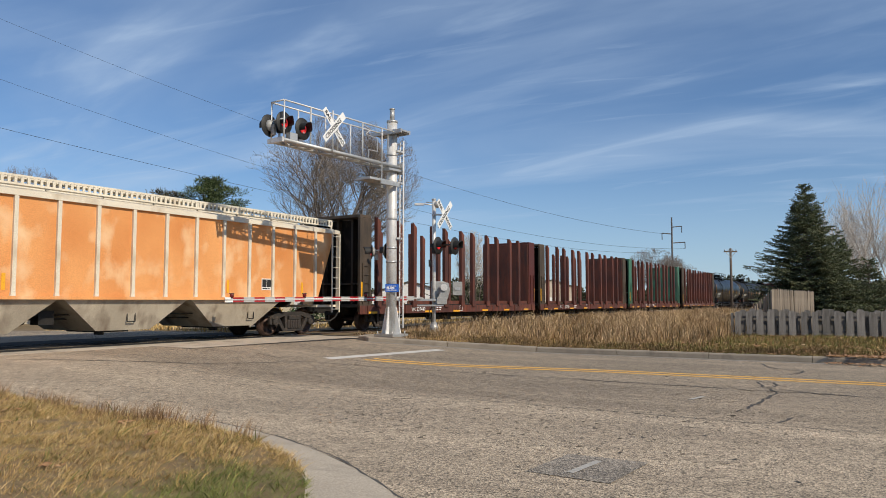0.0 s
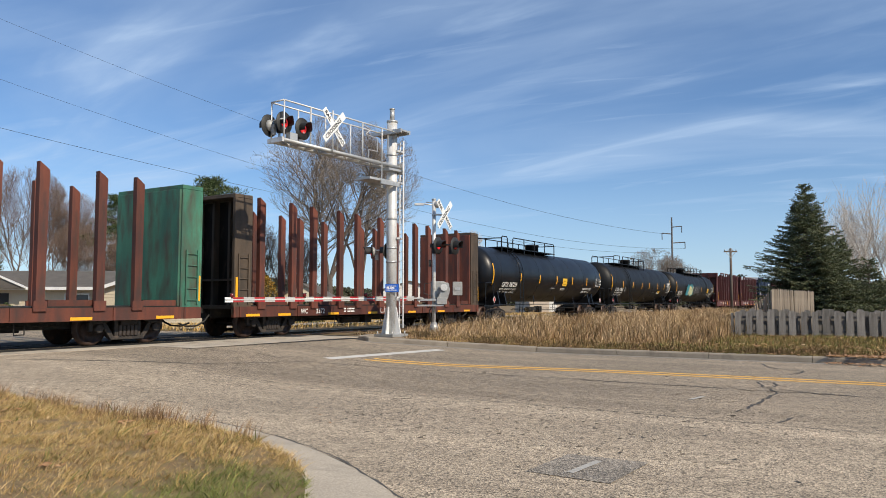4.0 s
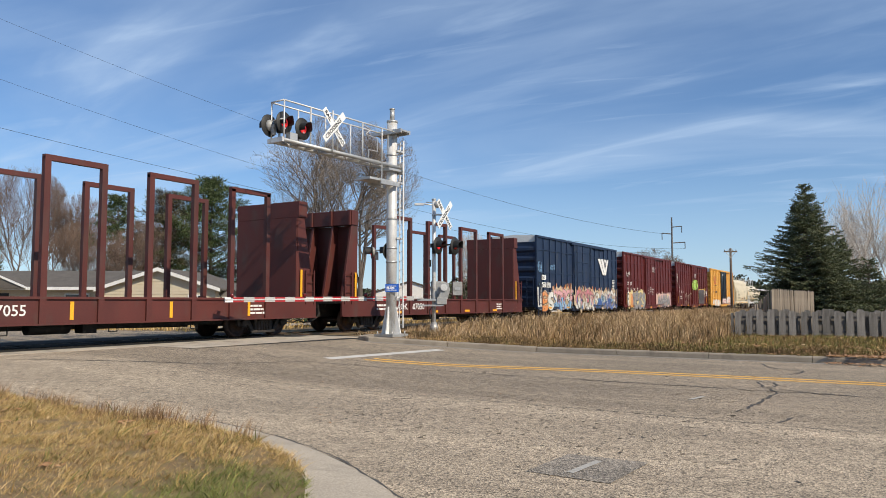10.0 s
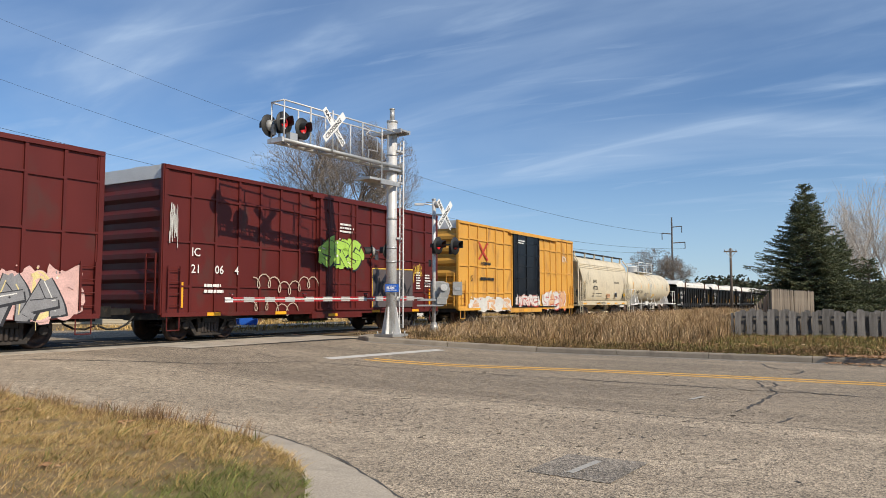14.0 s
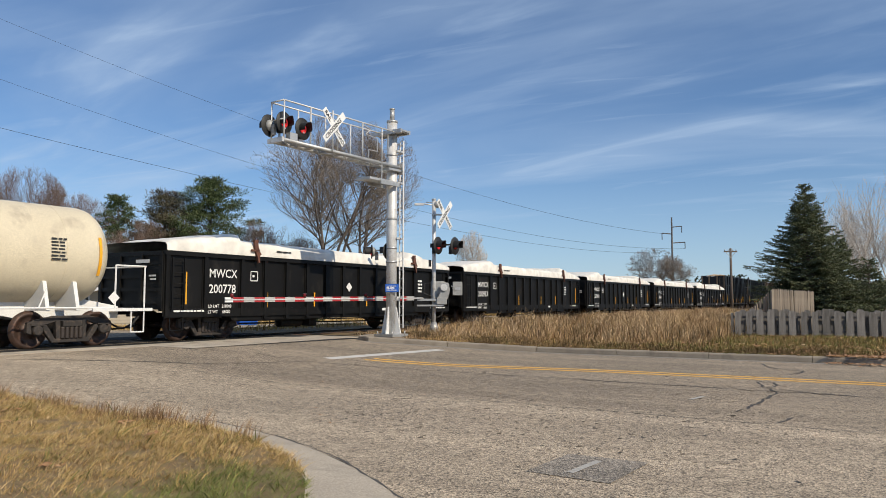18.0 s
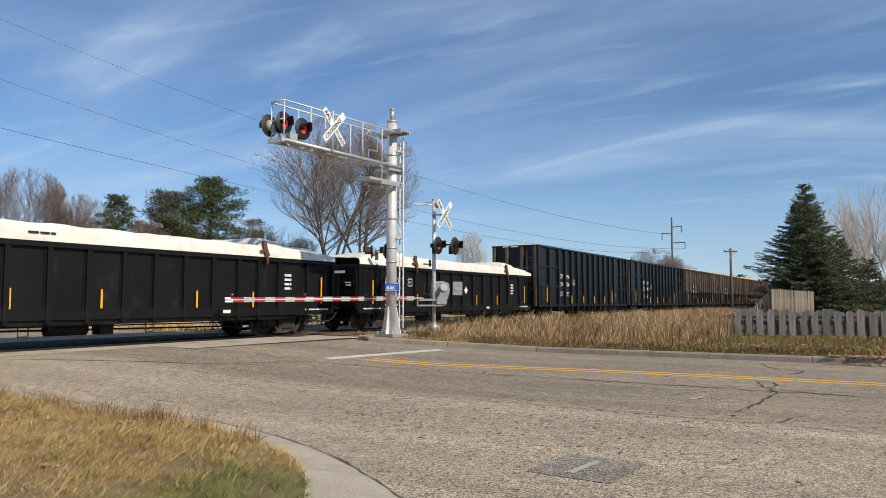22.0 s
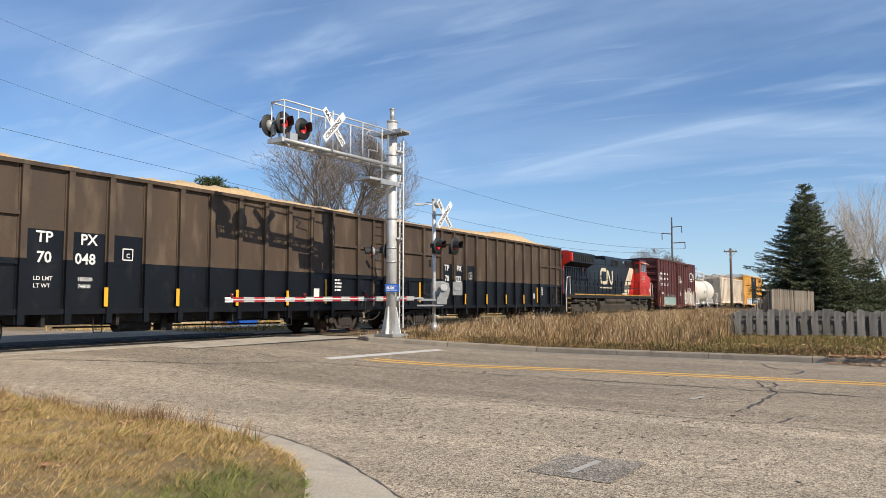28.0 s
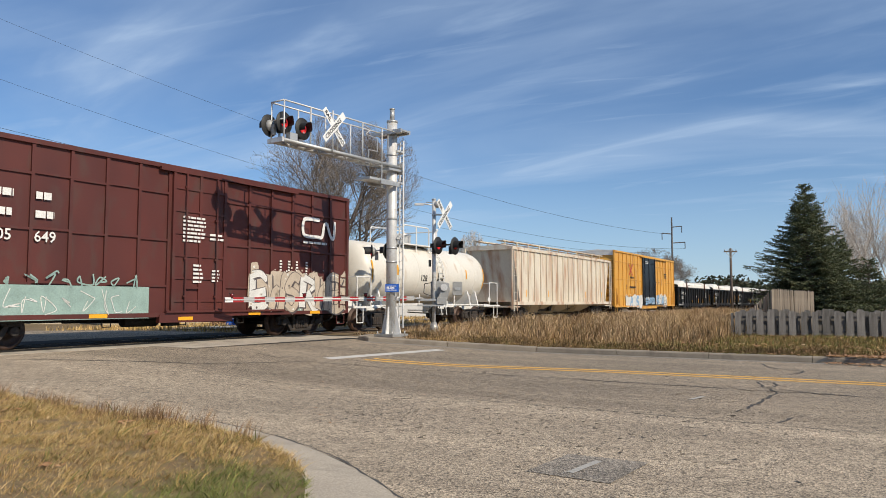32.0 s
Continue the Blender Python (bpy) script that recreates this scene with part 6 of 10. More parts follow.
def black_tank(length, mark, platform, dome, lx, stripes, panel, non_x, table_x, paint=None, arty=False, mark_x=-7.31):
    R, zc = 1.52, 2.69
    t = tank_car(length, paint or BLACKP, R, zc, "glossy black pressure tank car with white lettering" if not arty else "black pressure tank car with a teal and cream graffito",
                 platform, dome, lx, stripes)
    tank_text(t, R, zc, mark, mark_x, 1.99, 0.27, stretch=0.84)
    tank_text(t, R, zc, "LD LMT  165600 LBS  75 100 KG", mark_x - 0.1, 1.82, 0.11, stretch=0.95)
    tank_text(t, R, zc, "LT WT   97400 LBS   44 200 KG", mark_x - 0.1, 1.66, 0.11, stretch=0.95)
    tz = 2.0 if non_x is None else 2.26
    if non_x is None:
        x = mark_x + 2.3
        for a, b, c, d in ((x, x + .27, 2.0, 2.02), (x, x + .27, 2.25, 2.27), (x, x + .02, 2.02, 2.25), (x + .25, x + .27, 2.02, 2.25)):
            tank_panel(t, R, zc, a, b, c, d, WHITEP, "mark_border")
        tank_text(t, R, zc, "C", x + 0.09, 2.05, 0.11)
        tank_text(t, R, zc, "NON-ODORIZED", table_x - 0.12, 2.78, 0.14, stretch=0.78)
        tank_text(t, R, zc, "LIQUEFIED", table_x + 0.2, 2.67, 0.08)
        tank_text(t, R, zc, "PETROLEUM GAS", table_x - 0.14, 2.55, 0.13, stretch=0.76)
    tank_panel(t, R, zc, table_x, table_x + 1.05, tz, tz + 0.54, WHITEP, "data_table", "white printed table of figures")
    for i in range(7):
        z = tz + 0.03 + 0.073 * i
        tank_panel(t, R + 0.004, zc, table_x + 0.03, table_x + 1.02 - 0.2 * (i % 3 == 1), z, z + 0.058, BLACKSIGN, "table_row")
    tank_panel(t, R, zc, *panel, YELLOWSIGN, "panel", "yellow warning panel")
    for i in range(4):
        z = panel[2] + (panel[3] - panel[2]) * (0.2 + 0.19 * i)
        tank_panel(t, R + 0.004, zc, panel[0] + 0.08, panel[1] - (0.08, 0.3, 0.12, 0.2)[i], z, z + 0.02, BROWNSIGN, "panel_line")
    if non_x is not None:
        tank_text(t, R, zc, "NON-ODORIZED", non_x, 1.98, 0.15, stretch=0.95)
        tank_text(t, R, zc, "LIQUEFIED PETROLEUM GAS", non_x - 0.08, 1.79, 0.115, stretch=0.72)
        bm = bmesh.new()
        for a, b in (((0, 0), (.5, 0)), ((.5, 0), (.5, .2)), ((.5, .2), (0, .2)), ((0, .2), (0, 0)), ((.22, 0), (.22, .2))):
            stroke(bm, [a, b], 0.025, 0)
        ob = part("plate_mark", bm, WHITEP, t)
        ob.matrix_basis = pose(non_x + 0.95, -math.sqrt(R * R - (zc - 1.6) ** 2) - 0.012, 1.5, 46, 0, 0)
    tank_bars(t, R, zc, panel[0] - 0.1, 1.88, 0.72, 0.16, 2)
    tank_bars(t, R, zc, panel[0] - 1.7, 1.98, 0.68, 0.06, 1)
    if arty:
        S = SPRAY
        g = graffiti(t, -5.0, -2.4, -0.52, 0.50, [S["teal"], S["teal"], S["cream"], S["dark"]], 63, 3, fill=(0, 2, 2), line=1, y=0, label="teal and cream sprayed letters")
        g.matrix_basis = pose(0, -R - 0.02, 2.35, 14, 0, 0)
        g = tag(t, -2.2, 1.0, -0.5, 0.55, S["grey"], 64, 14, 0.03, y=0)
        g.matrix_basis = pose(0, -R - 0.01, 2.35, 11, 0, 0)
    return t


TANKWHITE = surf("off_white_tank_paint", (0.78, 0.74, 0.66), (0.70, 0.66, 0.58), 0.8, 0.45, bump=0.02, streak=0.5, dirt=(0.50, 0.38, 0.26), dirt_amount=0.12)


def white_tank(length, mark, number, platform, dome, lx):
    R, zc = 1.32, 2.42
    t = tank_car(length, CREAMP if mark else TANKWHITE, R, zc, ("cream" if mark else "white") + " tank car with white railings", platform, dome, lx, (-3.8, -1.45, 0.67, 3.2) if length > 13 else (-3, 3), big=False, frame=WHITEP, gear=1.9)
    if mark:
        tank_text(t, R, zc, mark, -5.13, 1.88, 0.26, BLACKSIGN)
        tank_text(t, R, zc, number, -4.03, 1.88, 0.26, BLACKSIGN)
        tank_bars(t, R, zc, -5.1, 1.60, 1.7, 0.20, 2, SPRAY["grey"])
        tank_bars(t, R, zc, -2.3, 1.62, 1.0, 0.36, 5, SPRAY["grey"])
        tank_bars(t, R, zc, 4.6, 2.2, 0.5, 0.6, 7, BLACKSIGN)
        tank_panel(t, R, zc, 0.0, 0.82, 1.53, 1.83, YELLOWSIGN, "notice", "plain yellow notice panel")
        bm = bmesh.new()
        lathe(bm, [(0.95, 0.03), (0.97, 0.13), (1.75, 0.13), (1.80, 0.03)], 18, "x", (0, -0.75, 0.60))
        part("brake_reservoir", bm, WHITEP, t, "white air reservoir")
        for x in (-2.1, 0.86, 1.92):
            part("hanger", boxes((x - 0.06, x + 0.06, -0.85, -0.70, 0.48, 1.12)), WHITEP, t)
        part("brake_rod", rods(((-4.0, -0.6, 0.74), (2.3, -0.6, 0.74), 0.03, 8), ((-4.0, -0.2, 0.86), (4.0, -0.2, 0.86), 0.05, 8)), DARK, t)
        part("bottom_outlet", boxes((-0.35, 0.35, -0.35, 0.35, 0.55, 1.15)), DARK, t, "dark valve box under the tank", bevel=0.04)
    else:
        tank_text(t, R, zc, number, -1.2, 2.1, 0.27, BLACKSIGN)
        t2 = tag(t, -0.2, 0.9, -0.25, 0.2, BLACKSIGN, 71, 6, 0.03, y=0)
        t2.matrix_basis = pose(0, -R - 0.02, 2.3, 4, 0, 0)
    return t


# -- covered hoppers
def ribbed_hopper(length, paint, label, ribs, top=3.72, foot=1.28, rib_paint=None, roof_rail=True, bays=4, number=None):
    """Straight side sheets with posts, sloping hoppers under them, a roof walkway above."""
    h = length / 2
    t = thing("covered_hopper_car", at_u(0, 0), label, "hopper car", "cars of the train")
    rp = rib_paint or paint
    bm = bmesh.new()
    prism(bm, [(-h + 1.15, foot), (h - 1.15, foot), (h - 0.25, top), (-h + 0.25, top)], -1.47, 1.47)
    part("body", bm, paint, t)
    bm = bmesh.new()
    prism(bm, [(-1.55, top - 0.02), (-1.55, top + 0.12), (-1.0, top + 0.24), (1.0, top + 0.24), (1.55, top + 0.12), (1.55, top - 0.02)], -h + 0.1, h - 0.1, "x")
    part("roof", bm, rp, t)
    thin = 0.05 if paint is ORANGEP else 0.16
    part("side_sill", boxes((-h, h, -1.56, -1.44, foot - thin, foot + 0.03), (-h, h, 1.44, 1.56, foot - thin, foot + 0.03)), paint, t)
    for i in range(ribs):
        x = -h + 1.35 + (length - 2.7) * i / (ribs - 1)
        def rib():
            bm = bmesh.new()
            prism(bm, [(-0.07, foot), (-0.05, foot + 0.12), (-0.05, top), (0.05, top), (0.05, foot + 0.12), (0.07, foot)], -0.07, 0.0)
            return bm
        shared_part("side_post", ("hrib", rp.name, top, foot), rib, rp, t, Matrix.Translation((x, -1.47, 0)))
    # hoppers
    for i in range(bays):
        c = -h + 2.9 + (length - 5.8) * (i + 0.5) / bays
        w = (length - 5.8) / bays / 2
        bm = bmesh.new()
        vs = []
        for (z, a, y) in ((foot - 0.05, w * 0.98, 1.42), (0.42, 0.36, 0.5)) if paint is not ORANGEP else ((foot - 0.05, w * 0.96, 1.44), (0.40, w * 0.42, 1.18)):
            for sx, sy in ((-1, -1), (1, -1), (1, 1), (-1, 1)):
                vs.append(bm.verts.new((c + sx * a, sy * y, z)))
        for k in range(4):
            bm.faces.new((vs[k], vs[(k + 1) % 4], vs[4 + (k + 1) % 4], vs[4 + k]))
        bm.faces.new(vs[4:])
        hp = part("hopper", bm, CREAMP if paint is not ORANGEP else surf("hopper_dust", (0.46, 0.40, 0.31), (0.32, 0.275, 0.21), 1.1, 0.8, streak=0.5, dirt=(0.16, 0.12, 0.085), dirt_amount=0.42), t)
        part("gate", boxes((c - 0.45, c + 0.45, -0.75, 0.75, 0.34, 0.44), (c - 0.5, c - 0.4, -0.9, -0.6, 0.28, 0.52)), DARK, hp)
    # end slopes, posts and platforms
    for s in (-1, 1):
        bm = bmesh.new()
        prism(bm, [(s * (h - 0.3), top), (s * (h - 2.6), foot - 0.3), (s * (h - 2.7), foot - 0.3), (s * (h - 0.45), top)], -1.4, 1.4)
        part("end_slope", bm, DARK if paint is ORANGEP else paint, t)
        bm = bmesh.new()
        for y in (-1.5, 1.5):
            box(bm, s * (h - 0.06) - 0.05, s * (h - 0.06) + 0.05, y - 0.05, y + 0.05, foot - 0.4, top + 0.1)
            rod(bm, (s * (h - 0.1), y, foot), (s * (h - 1.2), y, foot), 0.03, 6)
        box(bm, s * (h - 0.6) - 0.6, s * (h - 0.6) + 0.6, -1.45, 1.45, foot - 0.3, foot - 0.22)
        part("end_frame", bm, rp, t)
        ladder(t, s * (h - 0.3), foot - 0.5, top - foot + 0.5, rp, n=8)
    # roof walkway with its supports
    z = top + 0.5
    if roof_rail:
        bm = bmesh.new()
        for y in (-0.95, 0.55):
            box(bm, -h + 0.1, h - 0.1, y, y + 0.4, z - 0.02, z + 0.02)
            for i in range(int(length / 0.12)):
                x = -h + 0.1 + i * 0.12
                box(bm, x, x + 0.03, y - 0.01, y + 0.41, z - 0.03, z + 0.03)
        if paint is ORANGEP:
            for zz in (top + 0.30, top + 0.50):
                box(bm, -h + 0.1, h - 0.1, -1.24, -1.20, zz - 0.025, zz + 0.025)
            for i in range(int(length / 0.16)):
                x = -h + 0.12 + i * 0.16
                box(bm, x, x + 0.07, -1.235, -1.205, top + 0.32, top + 0.48)
        part("roof_walkway", bm, rp, t, "pale grating walkway")
        bm = bmesh.new()
        for i in range(int(length / 1.6) + 1):
            x = -h + 0.3 + i * 1.6
            for y in (-0.95, 0.93):
                box(bm, x - 0.03, x + 0.03, y - 0.02, y + 0.04, top + 0.15, z + 0.02)
        pipe(bm, [(-h + 0.4, -0.7, top + 0.36), (h - 0.4, -0.7, top + 0.36)], 0.035)
        pipe(bm, [(-h + 0.4, -0.3, top + 0.30), (h - 0.4, -0.3, top + 0.30)], 0.05)
        part("walkway_support", bm, rp, t)
    if number:
        plate(t, rect(4.88, 1.56, 5.34, 1.94), WHITEP, y=-1.475, name="notice_edge")
        for x in (4.91, 5.12):
            plate(t, rect(x, 1.66, x + 0.19, 1.91), BLACKSIGN, y=-1.480, name="notice", label="small black notice panel")
        bars(t, 4.92, 1.575, 0.40, 0.07, 1, BLACKSIGN, y=-1.482)
    for i in range(5):
        stripe(t, -h + 2.0 + (length - 4) * i / 4, 1.45, 1.85, 0.09, y=-1.478)
    brake_rig(t, -h + 3.0, h - 3.0, 0.75)
    running_gear(t, length, 2.0)
    return t


def round_hopper(length):
    """Centre-flow hopper: bowed sides, curved end cut-outs, a railed roof."""
    h = length / 2
    t = thing("covered_hopper_car", at_u(0, 0), "cream covered hopper car with bowed sides and black lettering", "hopper car", "cars of the train")
    sec = [(-1.30, 1.12), (-1.44, 1.5), (-1.52, 2.1), (-1.54, 2.8), (-1.48, 3.4), (-1.36, 3.85), (-1.05, 4.2), (-0.6, 4.32), (0, 4.35)]
    sec = sec + [(-y, z) for y, z in sec[-2::-1]]
    bm = bmesh.new()
    rings = []
    n = 26
    for i in range(n + 1):
        x = -h + 0.35 + (length - 0.7) * i / n
        ring = []
        for y, z in sec:
            # ends slope inward towards their foot
            lim = (h - 0.35) - 1.25 * smooth(3.6, 1.3, z) * 1.0
            ring.append(bm.verts.new((max(-lim, min(lim, x)), y, z)))
        rings.append(ring)
    for r0, r1 in zip(rings, rings[1:]):
        for k in range(len(sec) - 1):
            f = bm.faces.new((r0[k], r0[k + 1], r1[k + 1], r1[k]))
            f.smooth = True
        bm.faces.new((r0[-1], r0[0], r1[0], r1[-1]))
    bm.faces.new(rings[0])
    bm.faces.new(rings[-1][::-1])
    bmesh.ops.remove_doubles(bm, verts=bm.verts[:], dist=0.0005)
    part("body", bm, CREAMP, t)
    part("side_sill", boxes((-h + 0.1, h - 0.1, -1.52, -1.40, 0.95, 1.22), (-h + 0.1, h - 0.1, 1.40, 1.52, 0.95, 1.22)), CREAMP, t)
    for z in (3.5, 3.62, 3.74):
        y = -1.36 - (3.85 - z) * 0.26
        part("roof_seam", boxes((-h + 0.5, h - 0.5, y - 0.035, y, z, z + 0.03)), CREAMP, t)
    for i in range(2):
        c = (-1.9, 1.9)[i]
        bm = bmesh.new()
        vs = []
        for (z, a, y) in ((1.15, 1.75, 1.3), (0.45, 0.4, 0.55)):
            for sx, sy in ((-1, -1), (1, -1), (1, 1), (-1, 1)):
                vs.append(bm.verts.new((c + sx * a, sy * y, z)))
        for k in range(4):
            bm.faces.new((vs[k], vs[(k + 1) % 4], vs[4 + (k + 1) % 4], vs[4 + k]))
        bm.faces.new(vs[4:])
        hp = part("hopper", bm, CREAMP, t)
        part("gate", boxes((c - 0.45, c + 0.45, -0.9, 0.9, 0.36, 0.46)), CREAMP, hp)
    for s in (-1, 1):
        bm = bmesh.new()
        for y in (-1.48, 1.48):
            pipe(bm, [(s * (h - 0.08), y, 0.9), (s * (h - 0.08), y, 3.9), (s * (h - 0.25), y * 0.75, 4.45)], 0.045)
        part("end_post", bm, CREAMP, t)
        part("end_platform", boxes((s * (h - 0.7) - 0.65, s * (h - 0.7) + 0.65, -1.45, 1.45, 0.9, 1.0)), CREAMP, t)
        ladder(t, s * (h - 0.35), 0.4, 2.2, CREAMP, n=7)
        ladder(t, s * (h - 0.95), 1.2, 1.4, CREAMP, n=4)
        lathe_bm = bmesh.new()
        lathe(lathe_bm, [(-0.02, 0.28), (0.02, 0.28), (0.02, 0.24), (-0.02, 0.24)], 16, "y", (s * (h - 0.7), -1.2, 1.75))
        part("brake_wheel", lathe_bm, DARK, t)
    bm = bmesh.new()
    for y in (-1.05, 0.75):
        box(bm, -h + 0.1, h - 0.1, y, y + 0.3, 4.58, 4.62)
        box(bm, -h + 0.1, h - 0.1, y - 0.01, y + 0.01, 4.52, 4.64)
    part("roof_walkway", bm, DARK, t, "dark grating walkway")
    for i in range(6):
        shared_part("walkway_bracket", "rbracket", lambda: boxes((-0.05, 0.05, -1.08, -0.98, 4.12, 4.62)), CREAMP, t, Matrix.Translation((-h + 0.6 + (length - 1.2) * i / 5, 0, 0)))

    def flank(z):
        for (ya, za), (yb, zb) in zip(sec, sec[1:]):
            if za <= z <= zb:
                return ya + (yb - ya) * (z - za) / (zb - za)

    for r, yy, mat, nm in ((0.22, -1.535, BLACKSIGN, "placard"), (0.20, -1.539, YELLOWSIGN, "placard_field")):
        plate(t, [(4.40 + dx * r, 1.69 + dz * r) for dx, dz in ((0, -1), (1, 0), (0, 1), (-1, 0))], mat, y=yy, name=nm)
    for words, x, z, size in (("SHPX", -2.75, 2.50, 0.22), ("432720", -2.75, 2.04, 0.24), ("LD LMT", -2.8, 1.70, 0.10), ("LT WT", -2.8, 1.52, 0.10), ("SODIUM CHLORATE", 1.9, 2.55, 0.10)):
        lean = math.degrees(math.atan2(flank(z) - flank(z + size), size))
        lettering(t, words, x, z, size, BLACKSIGN, bold=0.03, m=pose(x, flank(z) - 0.008, z, 90 + lean, 0, 0))
    for z in (1.52, 1.70):
        lean = math.degrees(math.atan2(flank(z) - flank(z + 0.1), 0.1))
        row = bars(t, 0, 0.01, 1.35, 0.08, 1, BLACKSIGN, y=0)
        row.matrix_basis = pose(-2.05, flank(z) - 0.008, z, lean, 0, 0)
    lettering(t, "ARL CENTER FLOW ARL", -2.1, 1.02, 0.13, BLACKSIGN, y=-1.53)
    plate(t, rect(0.25, 1.45, 0.95, 1.75), SPRAY["peach"], y=-1.53, name="notice", label="orange notice panel")
    bars(t, 0.30, 1.48, 0.6, 0.24, 4, RUST, y=-1.536)
    plate(t, rect(2.08, 1.48, 2.57, 1.87), WHITEP, y=-1.532, name="notice_edge")
    plate(t, rect(2.1, 1.5, 2.55, 1.85), BLACKSIGN, y=-1.538, name="notice", label="black notice panel with a pale edge")
    tag(t, -4.3, -3.3, 2.2, 3.3, BLACKSIGN, 81, 4, 0.013, y=-1.56)
    for x in (-4.4, -1.6, 0.6, 2.4, 4.2):
        shared_part("reflector", "hop_refl", lambda: boxes((-0.32, 0.32, -0.004, 0.004, 0, 0.09)), AMBER, t, Matrix.Translation((x, -1.526, 0.99)))
    brake_rig(t, -h + 3.0, h - 3.0, 0.75)
    running_gear(t, length, 1.9)
    return t


# -- gondolas under white tarpaulins
def gondola(length, number, seed=0):
    h = length / 2
    t = thing("gondola_car", at_u(0, 0), "black gondola car under a white tarpaulin", "gondola car", "cars of the train")
    bm = bmesh.new()
    box(bm, -h, h, -1.46, 1.46, 0.95, 2.60)
    prism(bm, [(-h + 2.6, 0.58), (h - 2.6, 0.58), (h - 2.3, 0.98), (-h + 2.3, 0.98)], -1.46, 1.46)
    part("body", bm, GONDOLAP, t)
    part("top_chord", boxes((-h - 0.02, h + 0.02, -1.56, -1.40, 2.52, 2.64), (-h - 0.02, h + 0.02, 1.40, 1.56, 2.52, 2.64), (-h - 0.04, -h + 0.06, -1.4, 1.4, 2.52, 2.64), (h - 0.06, h + 0.04, -1.4, 1.4, 2.52, 2.64)), GONDOLAP, t)
    part("side_sill", boxes((-h, h, -1.53, -1.44, 0.72, 0.98)), GONDOLAP, t)
    posts = [x * h / 8.1 for x in (-8.02, -6.6, -5.1, -4.05, -3.0, -1.94, -0.88, 0.13, 1.18, 2.25, 3.3, 4.2, 5.15, 6.6, 8.02)]
    for i, x in enumerate(posts):
        low = 0.62 if 2 < i < 12 else 0.75
        shared_part("side_post", ("gpost", low), lambda: boxes((-0.07, 0.07, -0.085, 0.0, low, 2.53), (-0.11, 0.11, -0.02, 0.0, low, 2.53)), GONDOLAP, t, Matrix.Translation((x, -1.46, 0)))
    # tarpaulin: a sheet of its own on the load
    rnd = random.Random(seed)
    bm = bmesh.new()
    nx, ny = 150, 12
    j0, j1 = rnd.uniform(-.3, .3), rnd.uniform(-.4, .4)
    # ridge heights along the car: a rising end with a step down, a long flat run, a boxy hump, a falling end
    ridge = [(-8.2, .26), (-7.4, .42), (-6.6, .50), (-5.3 + j0, .68), (-5.06 + j0, .70), (-5.0 + j0, .52), (-3.6, .50), (0.2, .47), (2.5, .45), (4.55 + j1, .43), (4.65 + j1, .68),
             (5.5 + j1, .60), (5.6 + j1, .48), (6.6, .44), (7.4, .34), (8.2, .18)]

    def ridge_at(x):
        for (xa, za), (xb, zb) in zip(ridge, ridge[1:]):
            if x <= xb:
                return za + (zb - za) * max(0.0, x - xa) / (xb - xa)
        return ridge[-1][1]
    grid = []
    for i in range(nx + 1):
        x = -h + length * i / nx
        row = []
        for j in range(ny + 1):
            y = (-1.575, -1.56, -1.50, -1.35, -1.0, -0.5, 0, 0.5, 1.0, 1.35, 1.50, 1.56, 1.575)[j]
            e = (0.0, 0.55, 0.82, 0.93, 1.0, 1.0, 1.0, 1.0, 1.0, 0.93, 0.82, 0.55, 0.0)[j]
            z = 2.65 + ridge_at(x * 8.1 / h) * e
            z += 0.035 * noise.noise((x * 1.3, y * 1.5, seed)) * e + 0.015 * e * noise.noise((x * 4, y * 4, seed))
            row.append(bm.verts.new((x, y, z)))
        grid.append(row)
    for a, b in zip(grid, grid[1:]):
        for j in range(ny):
            f = bm.faces.new((a[j], b[j], b[j + 1], a[j + 1]))
            f.smooth = True
    part("tarpaulin", bm, TARP, t, "white tarpaulin drawn over the load")
    for x in (-4.3 + j0, 4.6 + j1):
        bm = bmesh.new()
        prism(bm, [(x - 0.10, 2.95), (x + 0.02, 2.62), (x + 0.08, 2.42), (x + 0.13, 2.45), (x + 0.12, 2.66), (x + 0.20, 2.72), (x + 0.14, 2.78), (x + 0.06, 2.95), (x + 0.02, 3.18), (x - 0.12, 3.16)], -1.66, -1.58)
        box(bm, x - 0.22, x + 0.10, -1.66, -1.59, 2.80, 2.86)
        part("clamp", bm, RUST, t, "rusty tarpaulin clamp")
    bars(t, -3.55, 2.80, 0.95, 0.10, 1, BLACKSIGN, y=-1.592, name="maker_mark")
    lettering(t, "MWCX", -6.34, 1.92, 0.26, y=-1.492, stretch=0.94)
    lettering(t, number, -6.34, 1.44, 0.27, y=-1.492, stretch=0.94)
    lettering(t, "LD LMT   218000", -6.4, 0.99, 0.10, y=-1.535, stretch=0.9)
    lettering(t, "LT WT     68000", -6.4, 0.82, 0.10, y=-1.535, stretch=0.9)
    bm = bmesh.new()
    for a, b in (((-4.62, 1.85), (-4.32, 1.85)), ((-4.32, 1.85), (-4.32, 2.15)), ((-4.32, 2.15), (-4.62, 2.15)), ((-4.62, 2.15), (-4.62, 1.85))):
        stroke(bm, [a, b], 0.03, -1.49)
    part("plate_mark", bm, WHITEP, t)
    bars(t, -4.55, 1.93, 0.16, 0.14, 1, y=-1.49)
    for x in (-7.25, 7.2):
        stripe(t, x, 1.1, 2.05, 0.07, y=-1.552)
    for x in (-3.87, -1.5, 1.62, 3.9):
        stripe(t, x, 1.0, 1.5, 0.06, y=-1.49)
    bars(t, h - 2.6, 1.55, 0.4, 0.6, 4, y=-1.49)
    bars(t, h - 1.6, 0.85, 1.3, 0.1, 1, y=-1.535)
